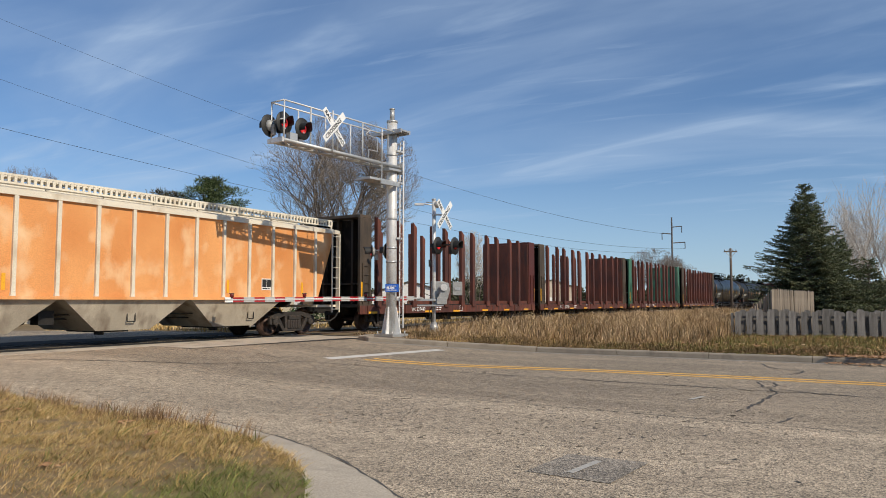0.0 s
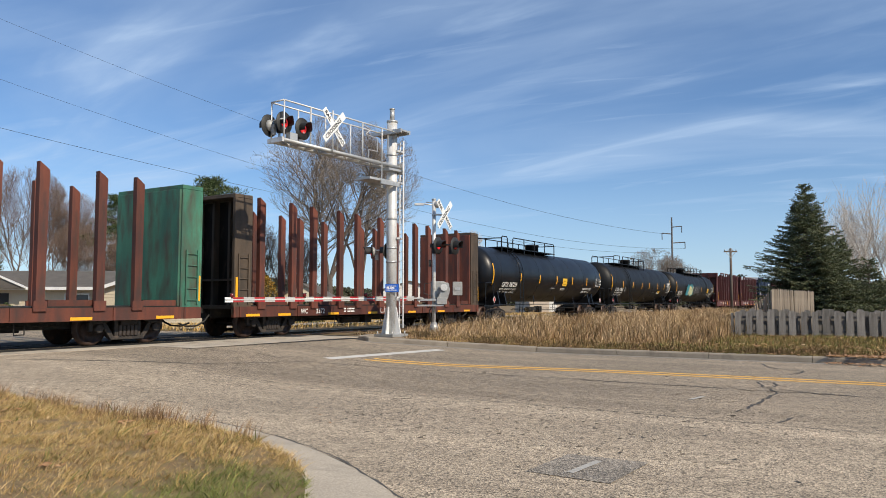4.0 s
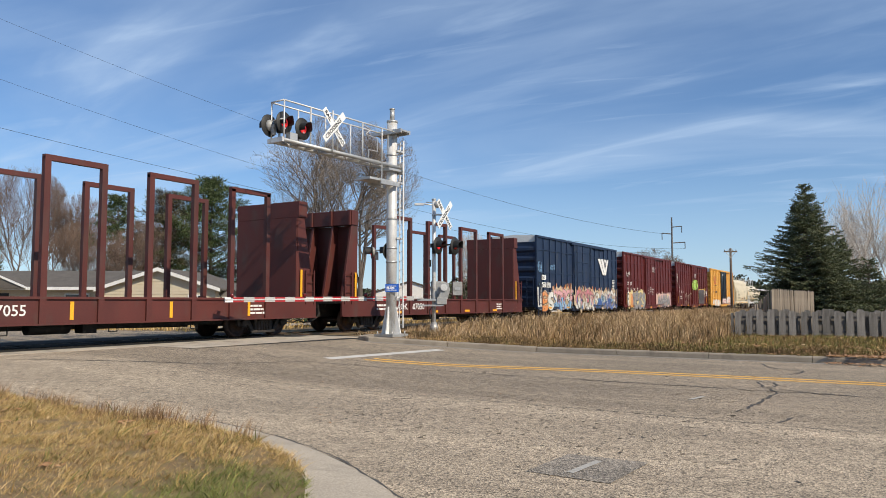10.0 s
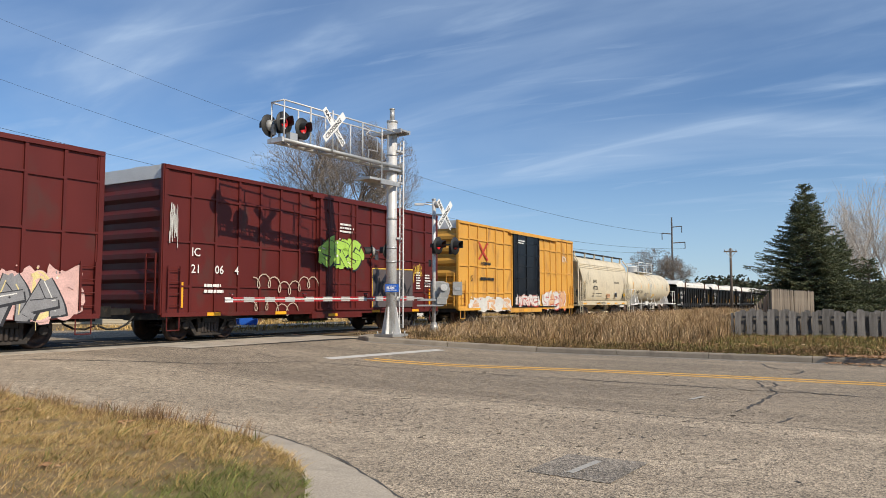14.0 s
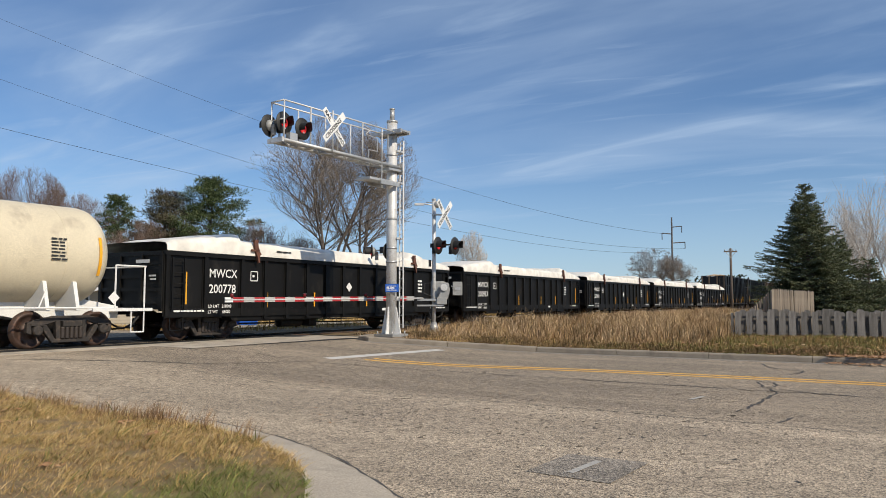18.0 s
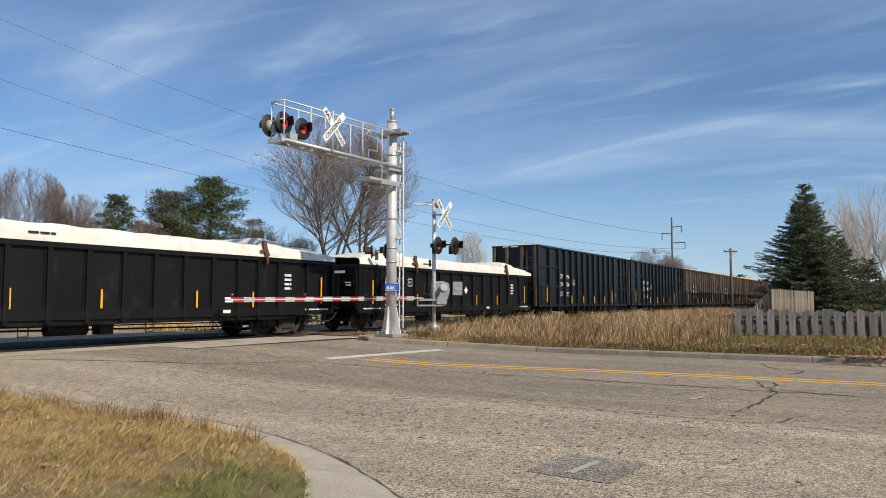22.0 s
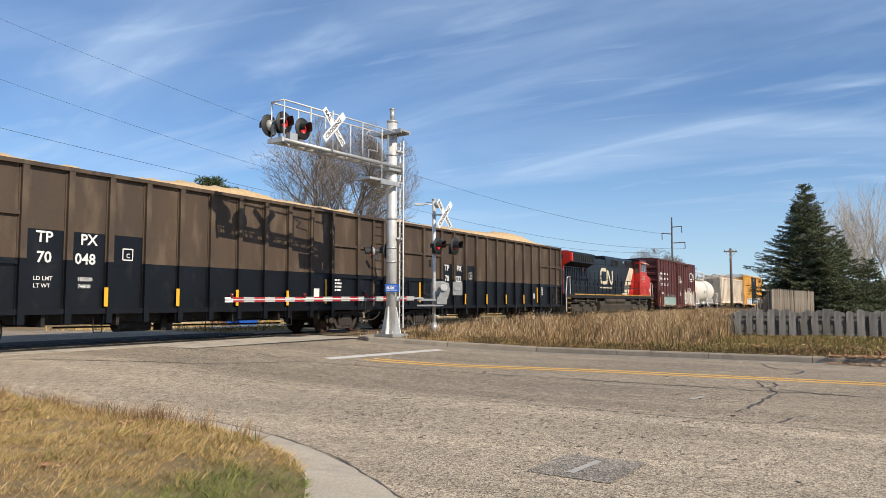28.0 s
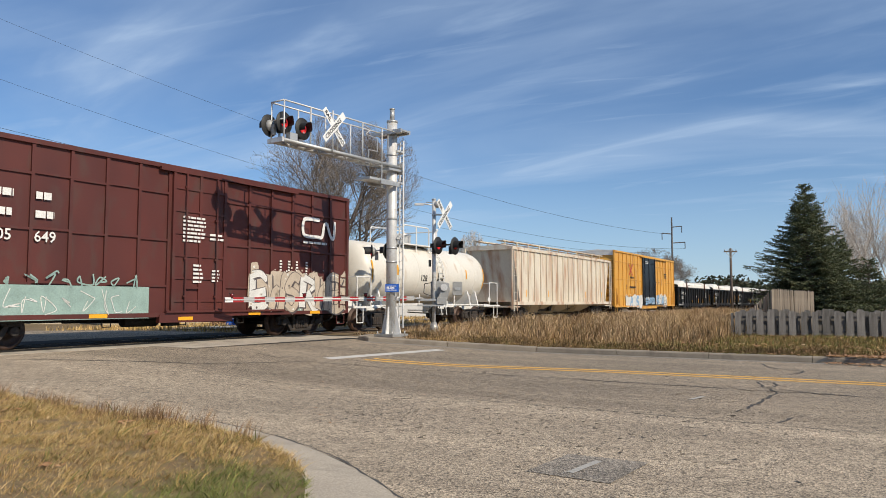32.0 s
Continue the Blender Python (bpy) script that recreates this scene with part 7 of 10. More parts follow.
    bars(t, -h + 0.3, 0.85, 1.6, 0.1, 1, y=-1.535)
    plate(t, rect(2.6, 0.82, 2.9, 0.92), WHITEP, y=-1.535, name="notice")
    plate(t, [(0.5, 1.55), (0.68, 1.73), (0.5, 1.91), (0.32, 1.73)], WHITEP, y=-1.49, name="placard", label="white diamond placard") if seed % 2 else None
    for s in (-1, 1):
        ladder(t, s * (h - 0.4), 0.95, 1.5, GONDOLAP, n=5)
        bm = bmesh.new()
        for i in range(4):
            box(bm, s * h - 0.05, s * h + 0.05, -1.4, 1.4, 1.1 + i * 0.38, 1.2 + i * 0.38)
        for y in (-1.4, -0.5, 0.5, 1.4):
            box(bm, s * h - 0.07, s * h + 0.07, y - 0.06, y + 0.06, 0.9, 2.55)
        part("end_rib", bm, GONDOLAP, t)
        shared_part("end_lettering", "endlet", lambda: boxes((-0.004, 0.004, -0.9, -0.3, 2.3, 2.4), (-0.004, 0.004, -1.2, -0.9, 1.9, 1.95), (-0.004, 0.004, -1.2, -0.95, 1.8, 1.85)), WHITEP, t, Matrix.Translation((s * (h + 0.076), 0, 0)))
        bm = bmesh.new()
        pipe(bm, [(s * (h - 0.2), -1.5, 0.75), (s * (h - 0.2), -1.5, 0.35), (s * (h - 0.65), -1.5, 0.35), (s * (h - 0.65), -1.5, 0.75)], 0.018)
        part("stirrup_step", bm, GONDOLAP, t)
    brake_rig(t, -h + 3.2, h - 3.2, 0.45)
    running_gear(t, length, 2.0)
    return t


# -- tall wood-chip cars
def chip_car(length, number, paint, two_tone, heap, seed=0):
    h = length / 2
    top = 4.57
    t = thing("wood_chip_car", at_u(0, 0), ("brown weathered" if two_tone else "black") + " high-sided wood chip car with ribbed sides", "hopper car", "cars of the train")
    low = BLACKP if two_tone else paint
    split = 2.22
    part("body", boxes((-h + 0.05, h - 0.05, -1.44, 1.44, split, top - 0.02)), paint, t)
    part("lower_side", boxes((-h + 0.05, h - 0.05, -1.443, 1.443, 0.94, split)), low, t)
    part("top_chord", boxes((-h, h, -1.56, -1.40, top - 0.1, top), (-h, h, 1.40, 1.56, top - 0.1, top), (-h, -h + 0.1, -1.4, 1.4, top - 0.14, top), (h - 0.1, h, -1.4, 1.4, top - 0.14, top)), paint, t)
    part("side_sill", boxes((-h, h, -1.52, -1.42, 0.86, 1.0), (-h, h, 1.42, 1.52, 0.86, 1.0)), low, t)
    n = 15
    chip_posts = [x * h / 9.05 for x in (-8.97, -7.25, -5.70, -4.54, -3.40, -2.27, -1.13, 0.0, 1.13, 2.27, 3.40, 4.54, 5.70, 7.25, 8.97)]
    for i in range(n):
        x = chip_posts[i]
        drop = 0.62 if 2 <= i <= n - 3 else 0.86
        shared_part("side_post", ("cpost", paint.name), lambda: boxes((-0.08, 0.08, -0.11, 0.0, split, top - 0.1), (-0.12, 0.12, -0.02, 0.0, split, top - 0.1)), paint, t, Matrix.Translation((x, -1.44, 0)))
        shared_part("post_foot", ("cfoot", drop, low.name), lambda: boxes((-0.085, 0.085, -0.115, 0.0, drop, split), (-0.12, 0.12, -0.02, 0.0, drop, split)), low, t, Matrix.Translation((x, -1.44, 0)))
    for i in (0, 1, n - 3, n - 2):
        x0, x1 = chip_posts[i] + 0.1, chip_posts[i + 1] - 0.1
        ww = round(x1 - x0, 2)
        for z, m in ((3.3, paint), (2.12, low)):
            shared_part("cross_rib", ("crib", ww, m.name), lambda: boxes((-ww / 2, ww / 2, -0.08, 0, -0.05, 0.05)), m, t, Matrix.Translation(((x0 + x1) / 2, -1.44, z)))
    if two_tone:
        for i in (2, 3, 4):
            x0, x1 = chip_posts[i] + 0.12, chip_posts[i + 1] - 0.12
            plate(t, rect(x0, split - 0.1, x1, 2.95), BLACKP, y=-1.445, name="number_patch", label="black painted panel")
    # floor doors, slope sheets
    bm = bmesh.new()
    prism(bm, [(-h + 3.4, 0.62), (h - 3.4, 0.62), (h - 3.0, 0.95), (-h + 3.0, 0.95)], -0.9, 0.9)
    box(bm, -h + 0.3, h - 0.3, -0.35, 0.35, 0.6, 0.95)
    for i in range(6):
        x = -h + 4.0 + (length - 8) * i / 5
        box(bm, x - 0.05, x + 0.05, -1.4, 1.4, 0.55, 0.95)
    part("underframe", bm, DARK, t)
    for s in (-1, 1):
        bm = bmesh.new()
        for y in (-1.36, -0.5, 0.5, 1.36):
            box(bm, s * h - 0.16, s * h + 0.10, y - 0.07, y + 0.07, 0.9, top - 0.1)
        for z in (1.95, 3.2):
            box(bm, s * h - 0.06, s * h + 0.06, -1.4, 1.4, z - 0.05, z + 0.05)
        part("end_rib", bm, DARKRUST, t, "rust brown end ribs")
        ladder(t, s * (h + 0.1), 1.0, 3.3, DARKRUST, y=-1.05, rz=90, n=9)
        shared_part("end_lettering", "tplet", lambda: boxes((-0.004, 0.004, -0.2, 0.25, 4.46, 4.54), (-0.004, 0.004, 0.4, 0.8, 4.46, 4.54)), WHITEP, t, Matrix.Translation((s * (h + 0.006), 0, 0)))
    # hand rungs on the side by the corners
    ladder(t, h - 0.42, 1.05, 3.3, paint, y=-1.49, n=10, w=0.62)
    part("ladder_post", boxes((h - 0.86, h - 0.76, -1.52, -1.44, 0.95, top - 0.1)), paint, t)
    ladder(t, -h + 0.40, 1.05, 1.1, low, y=-1.49, n=4, w=0.5)
    # brake valve, rods and hoses that hang below the side
    bm = bmesh.new()
    x = h - 1.35
    rod(bm, (x, -1.5, 1.62), (x, -1.5, 0.72), 0.03, 6)
    rod(bm, (x - 0.14, -1.53, 1.58), (x + 0.14, -1.53, 1.50), 0.025, 6)
    box(bm, x - 0.16, x + 0.05, -1.53, -1.46, 1.18, 1.36)
    box(bm, x + 0.06, x + 0.2, -1.53, -1.46, 1.30, 1.46)
    rod(bm, (x - 0.1, -1.5, 1.25), (x - 0.25, -1.5, 0.98), 0.02, 6)
    part("hand_brake", bm, DARK, t)
    sp = 1.14 * h / 9.05
    bx = chip_posts[2]
    lettering(t, "TP", bx + 0.33, 2.64, 0.27, y=-1.47, bold=0.02)
    lettering(t, "PX", bx + 0.34 + sp, 2.64, 0.27, y=-1.47, bold=0.02)
    lettering(t, number[:2], bx + 0.36, 2.14, 0.27, y=-1.47, bold=0.02)
    lettering(t, number[2:], bx + 0.20 + sp, 2.14, 0.27, y=-1.47, bold=0.02)
    for words, x, z in (("LD LMT", 0.30, 1.70), ("LT WT", 0.30, 1.52), ("188200", 0.28 + sp, 1.70), ("74800", 0.30 + sp, 1.52)):
        lettering(t, words, bx + x, z, 0.10, y=-1.47)
    bm = bmesh.new()
    cx = bx + 2.5 * sp
    for a, b in (((-.15, 0), (.15, 0)), ((.15, 0), (.15, .3)), ((.15, .3), (-.15, .3)), ((-.15, .3), (-.15, 0))):
        stroke(bm, [(cx + a[0], 2.3 + a[1]), (cx + b[0], 2.3 + b[1])], 0.03, -1.47)
    part("plate_mark", bm, WHITEP, t)
    for i in (3, 5, 7, 9):
        stripe(t, chip_posts[i + 1] - 0.12, 1.05, 1.55, 0.11, y=-1.56)
    stripe(t, chip_posts[12] - 0.3, 1.1, 2.0, 0.11, y=-1.452)
    stripe(t, chip_posts[1] - 0.22, 1.15, 2.05, 0.11, y=-1.452)
    lettering(t, "C", cx - 0.05, 2.36, 0.12, y=-1.472)
    bars(t, h - 3.2, 1.55, 0.5, 0.5, 4, y=-1.452)
    plate(t, rect(h - 4.4, 1.35, h - 4.05, 1.65), WHITEP, y=-1.452, name="notice")
    if heap:
        rnd = random.Random(seed + 3)
        bm = bmesh.new()
        nx, ny = 80, 14
        humps = [(rnd.uniform(-h + 2, h - 2), rnd.uniform(.25, .5), rnd.uniform(1.2, 2.4)) for _ in range(6)]
        rows = []
        for i in range(nx + 1):
            x = -h + 0.3 + (length - 0.6) * i / nx
            row = []
            for j in range(ny + 1):
                y = -1.38 + 2.76 * j / ny
                e = math.sqrt(max(0.0, 1 - (y / 1.38) ** 2)) * smooth(0, 0.8, h - 0.3 - abs(x))
                z = top - 0.14 + e * (0.12 + 0.3 * heap + sum(k * math.exp(-((x - c) / w) ** 2) for c, k, w in humps) * heap * 0.4 + 0.14 * noise.noise((x * 1.3, y * 1.3, seed)) + 0.09 * noise.noise((x * 3.7, y * 3.7, seed + 9)))
                row.append(bm.verts.new((x, y, z)))
            rows.append(row)
        for a, b in zip(rows, rows[1:]):
            for j in range(ny):
                f = bm.faces.new((a[j], b[j], b[j + 1], a[j + 1]))
                f.smooth = True
        part("chip_load", bm, CHIPS, t, "heaped pale wood chips")
    brake_rig(t, -h + 4.2, h - 4.2, 0.5)
    running_gear(t, length, 2.05)
    return t
# -- the diesel locomotive inside the train
GRIME = surf("grimy_brown_steel", (0.072, 0.060, 0.046), (0.048, 0.040, 0.031), 1.2, 0.8, 0.05, bump=0.12, streak=0.5, dirt=(0.10, 0.082, 0.062), dirt_amount=0.1, spec=0.3)
OCHRE = surf("dull_ochre_paint", (0.52, 0.28, 0.035), (0.38, 0.20, 0.03), 3, 0.6, bump=0.03, dirt=(0.16, 0.10, 0.04), dirt_amount=0.3)
GLASS = surf("dark_cab_glass", (0.03, 0.035, 0.04), None, 2, 0.08, bump=0.0, spec=0.8)


def loco_truck(t, x):
    def make():
        bm = bmesh.new()
        for s in (-1, 1):
            y0, y1 = s * 1.2 - 0.07, s * 1.2 + 0.07
            prism(bm, [(-2.75, 0.55), (-2.55, 0.40), (-1.7, 0.40), (-1.35, 0.62), (-0.7, 0.62), (-0.4, 0.40), (0.4, 0.40), (0.7, 0.62), (1.35, 0.62), (1.7, 0.40), (2.55, 0.40), (2.75, 0.55),
                       (2.75, 0.85), (2.2, 0.98), (-2.2, 0.98), (-2.75, 0.85)], y0, y1)
            for a in (-2.05, 0, 2.05):
                box(bm, a - 0.24, a + 0.24, y0 - 0.05, y1 + 0.05, 0.36, 0.78)
                lathe(bm, [(s * 1.2 + s * 0.08, 0.17), (s * 1.2 + s * 0.19, 0.15)], 14, "y", (a, 0, 0.56))
            for a in (-1.05, 1.05):
                for d in (-0.22, 0.0, 0.22):
                    lathe(bm, [(0.28, 0.10), (0.33, 0.12), (0.38, 0.10), (0.43, 0.12), (0.48, 0.10), (0.53, 0.12), (0.60, 0.10)], 8, "z", (a + d, s * 1.23, 0))
            rod(bm, (-0.8, s * 1.33, 1.02), (-0.1, s * 1.33, 1.02), 0.12, 10)
            rod(bm, (1.2, s * 1.33, 0.98), (1.9, s * 1.33, 0.98), 0.12, 10)
            pipe(bm, [(-2.7, s * 1.3, 1.1), (-1.0, s * 1.3, 1.16), (1.0, s * 1.3, 1.12), (2.7, s * 1.3, 1.16)], 0.025)
        box(bm, -2.4, 2.4, -1.1, 1.1, 0.75, 1.0)
        return bm
    ob = shared_part("truck", "loco_truck", make, GRIME, t, Matrix.Translation((x, 0, 0)), bevel=0.012)
    def wheels():
        bm = wheelset_mesh()
        bmesh.ops.scale(bm, vec=(1.18, 1.0, 1.18), verts=bm.verts[:])
        return bm
    for a in (-2.05, 0, 2.05):
        w = shared_part("wheelset", "loco_wheelset", wheels, WHEEL, ob)
        w.matrix_parent_inverse = Matrix.Translation((a, 0, 0.543))
        TRUCKS.append((w, 0.543))


def locomotive(length):
    t = thing("diesel_locomotive", at_u(0, 0), "black and red diesel locomotive with a white slanted band", "locomotive", "cars of the train")
    bm = bmesh.new()
    box(bm, -10.45, 10.35, -1.50, 1.50, 1.42, 1.70)
    box(bm, -9.2, 9.0, -1.2, 1.2, 1.10, 1.45)
    for s in (-1, 1):
        box(bm, s * 10.3 - 0.12, s * 10.3 + 0.12, -1.45, 1.45, 0.65, 1.7)
    part("underframe", bm, DARK, t)
    for i in range(9):
        a = -9.0 + 2.09 * i
        shared_part("walkway_stripe", "lstripe", lambda: boxes((-0.99, 0.99, -0.006, 0.006, 1.635, 1.705)), OCHRE, t, Matrix.Translation((a + 0.98, -1.506, 0)), "yellow edge stripe")
    # long hood
    bm = bmesh.new()
    box(bm, -9.55, 6.4, -0.95, 0.95, 1.70, 3.95)
    box(bm, -4.9, -0.9, -0.93, 0.93, 3.95, 4.34)
    prism(bm, [(-0.95, 3.95), (-0.96, 4.50), (-0.8, 4.68), (0.8, 4.68), (0.96, 4.50), (0.95, 3.95)], -0.95, 6.4, "x")
    part("hood", bm, BLACKP, t, bevel=0.02)
    part("intake_frame", boxes((0.55, 2.1, -0.985, -0.95, 3.86, 3.92), (0.55, 2.1, -0.985, -0.95, 4.42, 4.48), (0.55, 0.61, -0.985, -0.95, 3.92, 4.42), (2.04, 2.1, -0.985, -0.95, 3.92, 4.42)), BLACKP, t)
    part("intake_grille", boxes((0.61, 2.04, -0.962, -0.95, 3.92, 4.42), *[(0.66 + 0.1 * i, 0.70 + 0.1 * i, -0.975, -0.962, 3.93, 4.41) for i in range(14)]), BLACKSIGN, t, "dark rectangular intake grille")
    for i in range(7):
        shared_part("vent_slot", "vslot", lambda: boxes((-0.07, 0.07, -0.03, 0.0, 4.08, 4.52)), BLACKSIGN, t, Matrix.Translation((4.15 + 0.24 * i, -0.955, 0)))
    bm = bmesh.new()
    lathe(bm, [(-0.985, 0.10), (-0.955, 0.10)], 16, "y", (3.41, 0, 4.34))
    part("round_plate", bm, SPRAY["mint"], t, "small round pale green plate")
    bm = bmesh.new()
    prism(bm, [(-0.95, 3.55), (-1.48, 3.85), (-1.5, 4.42), (-1.3, 4.55), (1.3, 4.55), (1.5, 4.42), (1.48, 3.85), (0.95, 3.55)], -9.55, -5.0, "x")
    part("radiator_wing", bm, BLACKP, t)
    part("wing_lip", boxes((-9.6, -4.95, -1.53, -1.47, 4.40, 4.48), (-9.6, -4.95, -1.53, -1.47, 3.82, 3.88)), BLACKP, t)
    for i in range(12):
        shared_part("radiator_slat", "rslat", lambda: boxes((-0.14, 0.14, -0.02, 0.0, 3.90, 4.38)), DARK, t, Matrix.Translation((-9.3 + 0.37 * i, -1.49, 0)))
    for i in range(13):
        shared_part("grille_rib", "gril", lambda: boxes((-0.05, 0.05, -0.05, 0.0, 2.62, 3.50)), BLACKP, t, Matrix.Translation((-9.2 + 0.33 * i, -0.95, 0)))
    # red rear of the hood: panel, door, number boards and lamps
    bm = bmesh.new()
    prism(bm, [(-0.97, 1.72), (-0.97, 3.55), (-1.49, 3.85), (-1.51, 4.42), (-1.3, 4.56), (1.3, 4.56), (1.51, 4.42), (1.49, 3.85), (0.97, 3.55), (0.97, 1.72)], -9.66, -9.57, "x")
    rear = part("rear_panel", bm, REDP, t, "red rear panel of the hood")
    part("wing_corner", boxes((-9.57, -9.30, -1.535, -1.50, 3.86, 4.42)), REDP, rear)
    for y in (-0.72, 0.72):
        part("number_board", boxes((-9.70, -9.66, y - 0.24, y + 0.24, 4.05, 4.30)), BLACKSIGN, rear)
        bm = bmesh.new()
        for k in (-0.1, 0.1):
            lathe(bm, [(-9.72, 0.075), (-9.66, 0.085)], 12, "x", (0, y * 0.3 + k, 4.2))
        part("tail_lamp", bm, STEEL, rear)
    rod_bm = rods(((-9.74, -0.62, 2.1), (-9.74, -0.62, 3.3), 0.018, 6), ((-9.66, -0.62, 2.12), (-9.74, -0.62, 2.12), 0.015, 6), ((-9.66, -0.62, 3.28), (-9.74, -0.62, 3.28), 0.015, 6))
    part("rear_handle", rod_bm, REDP, rear)
    bm = bmesh.new()
    for y in (-1.15, -0.85, -0.55, 0.6, 0.95):
        pipe(bm, [(-10.42, y, 1.25), (-10.62, y - 0.03, 1.05), (-10.66, y + 0.05, 0.75), (-10.55, y + 0.09, 0.5)], 0.028)
    part("air_hose", bm, BLACKSIGN, t)
    lettering(t, "2700", 0, 0, 0.30, m=pose(-9.675, 0.55, 3.2, 90, 0, -90), name="road_number")
    bm = bmesh.new()
    for ctrl in ([(0.1, 2.7), (-0.35, 2.7), (-0.45, 2.4), (-0.3, 2.15), (0, 2.15)], [(0.1, 2.2), (0.25, 2.6), (0.45, 2.2), (0.6, 2.3), (0.62, 2.75)]):
        stroke(bm, curve_pts(ctrl), 0.12, -0.006)
    ob = part("rear_monogram", bm, CREAMP, t)
    ob.matrix_basis = pose(-9.67, 0, 0, 0, 0, -90)
    # hood doors with handles and louvres
    for i in range(15):
        x = -9.6 + 0.92 * i
        if x > 3.6:
            break
        def door():
            bm = bmesh.new()
            box(bm, -0.42, 0.42, -0.018, 0.0, 1.85, 3.35)
            for k in range(5):
                box(bm, -0.3, 0.3, -0.03, -0.018, 2.75 + k * 0.09, 2.80 + k * 0.09)
            box(bm, 0.28, 0.36, -0.05, -0.018, 2.4, 2.55)
            return bm
        shared_part("hood_door", "hood_door", door, BLACKP, t, Matrix.Translation((x, -0.95, 0)), bevel=0.004)
    part("exhaust_stack", boxes((-4.6, -3.1, -0.5, 0.5, 4.3, 4.62)), RUST, t, bevel=0.04)
    bm = bmesh.new()
    for dx, dy in ((0.0, 0), (0.25, 0.2), (0.25, -0.2)):
        rod(bm, (-1.9 + dx, dy, 4.42), (-2.5 + dx, dy, 4.45), 0.03, 8, 0.09)
    box(bm, -2.0, -1.6, -0.25, 0.25, 4.28, 4.42)
    part("horn", bm, DARK, t)
    # paint bands between hood and cab
    plate(t, [(3.0, 1.74), (4.75, 1.74), (6.2, 3.70), (6.2, 3.95), (5.2, 4.0)], CREAMP, y=-0.958, name="white_band", label="white slanted band")
    plate(t, [(4.75, 1.74), (6.4, 1.74), (6.4, 3.90), (6.2, 3.90), (6.2, 3.70)], REDP, y=-0.958, name="red_field")
    for x in (4.0, 5.1):
        part("louvre", boxes(*[(x - 0.35, x + 0.35, -0.975, -0.955, 2.15 + 0.07 * k, 2.19 + 0.07 * k) for k in range(6)]), BLACKSIGN, t)
    # the big white monogram, drawn as plain rounded strokes
    bm = bmesh.new()
    for k, ctrl in enumerate(([(-0.88, 3.56), (-1.80, 3.58), (-2.06, 3.50), (-2.14, 3.25), (-2.14, 2.90), (-2.06, 2.68), (-1.80, 2.60), (-1.0, 2.60)],
                              [(-1.0, 2.60), (-0.82, 2.63), (-0.74, 2.80), (-0.70, 3.30), (-0.60, 3.46), (-0.45, 3.44), (-0.33, 3.28)],
                              [(-0.33, 3.28), (-0.08, 2.88), (0.12, 2.66), (0.32, 2.58), (0.48, 2.70), (0.54, 2.95), (0.55, 3.56)])):
        stroke(bm, curve_pts(ctrl, 8), 0.25, -0.98 - 0.002 * k)
    part("monogram", bm, CREAMP, t, "cream monogram of rounded strokes")
    bars(t, -2.36, 2.12, 3.0, 0.24, 1, CREAMP, y=-0.98, name="web_address")
    lathe_bm = bmesh.new()
    lathe(lathe_bm, [(-1.0, 0.16), (-0.972, 0.16)], 20, "y", (-6.0, 0, 3.45))
    part("emblem", lathe_bm, REDSTRIPE, t, "round red and white emblem")
    # cab and nose
    bm = bmesh.new()
    prism(bm, [(6.45, 1.70), (8.35, 1.70), (8.45, 3.45), (8.30, 4.50), (8.1, 4.62), (6.45, 4.62)], -1.50, 1.50)
    part("cab", bm, REDP, t, bevel=0.03)
    bm = bmesh.new()
    prism(bm, [(-1.52, 4.58), (-1.45, 4.70), (-0.9, 4.80), (0.9, 4.80), (1.45, 4.70), (1.52, 4.58)], 6.35, 8.35, "x")
    part("cab_roof", bm, BLACKP, t)
    bm = bmesh.new()
    prism(bm, [(8.40, 1.70), (9.80, 1.70), (9.85, 1.9), (9.80, 3.22), (9.6, 3.32), (8.40, 3.50)], -1.45, 1.45)
    part("nose", bm, REDP, t, bevel=0.05)
    for x0, x1 in ((6.62, 6.95), (7.02, 7.62), (7.70, 8.10)):
        w = part("window", boxes((x0, x1, -1.515, -1.49, 3.72, 4.36)), GLASS, t, "dark glass")
        part("window_frame", boxes((x0 - 0.03, x1 + 0.03, -1.525, -1.505, 3.68, 3.73), (x0 - 0.03, x1 + 0.03, -1.525, -1.505, 4.35, 4.40), (x0 - 0.04, x0, -1.525, -1.505, 3.68, 4.40), (x1, x1 + 0.04, -1.525, -1.505, 3.68, 4.40)), STEEL, w)
    bm = bmesh.new()
    prism(bm, [(-1.52, 4.50), (-1.80, 4.38), (-1.79, 4.35), (-1.52, 4.46)], 6.6, 8.15, "x")
    part("sun_visor", bm, SPRAY["peach"], t, "pale orange awning above the windows")
    part("rear_window", boxes((6.425, 6.45, -1.40, -1.05, 3.6, 4.35)), GLASS, t)
    for x0 in (6.75, 8.0):
        part("louvre", boxes(*[(x0, x0 + 0.9, -1.53, -1.50, 1.85 + 0.075 * k, 1.895 + 0.075 * k) for k in range(9)]) if x0 < 7 else
             boxes(*[(x0, x0 + 0.9, -1.475 if x0 > 8.4 else -1.53, -1.44, 1.85 + 0.075 * k, 1.895 + 0.075 * k) for k in range(9)]), REDP, t)
    lettering(t, "2700", 6.80, 3.02, 0.36, CREAMP, y=-1.515, name="road_number")
    lettering(t, "IC", 7.70, 2.0, 0.2, CREAMP, y=-1.515)
    bars(t, 7.25, 2.86, 0.6, 0.06, 1, CREAMP, y=-1.515)
    plate(t, rect(9.25, 2.05, 9.65, 2.3), CREAMP, y=-1.46, name="notice")
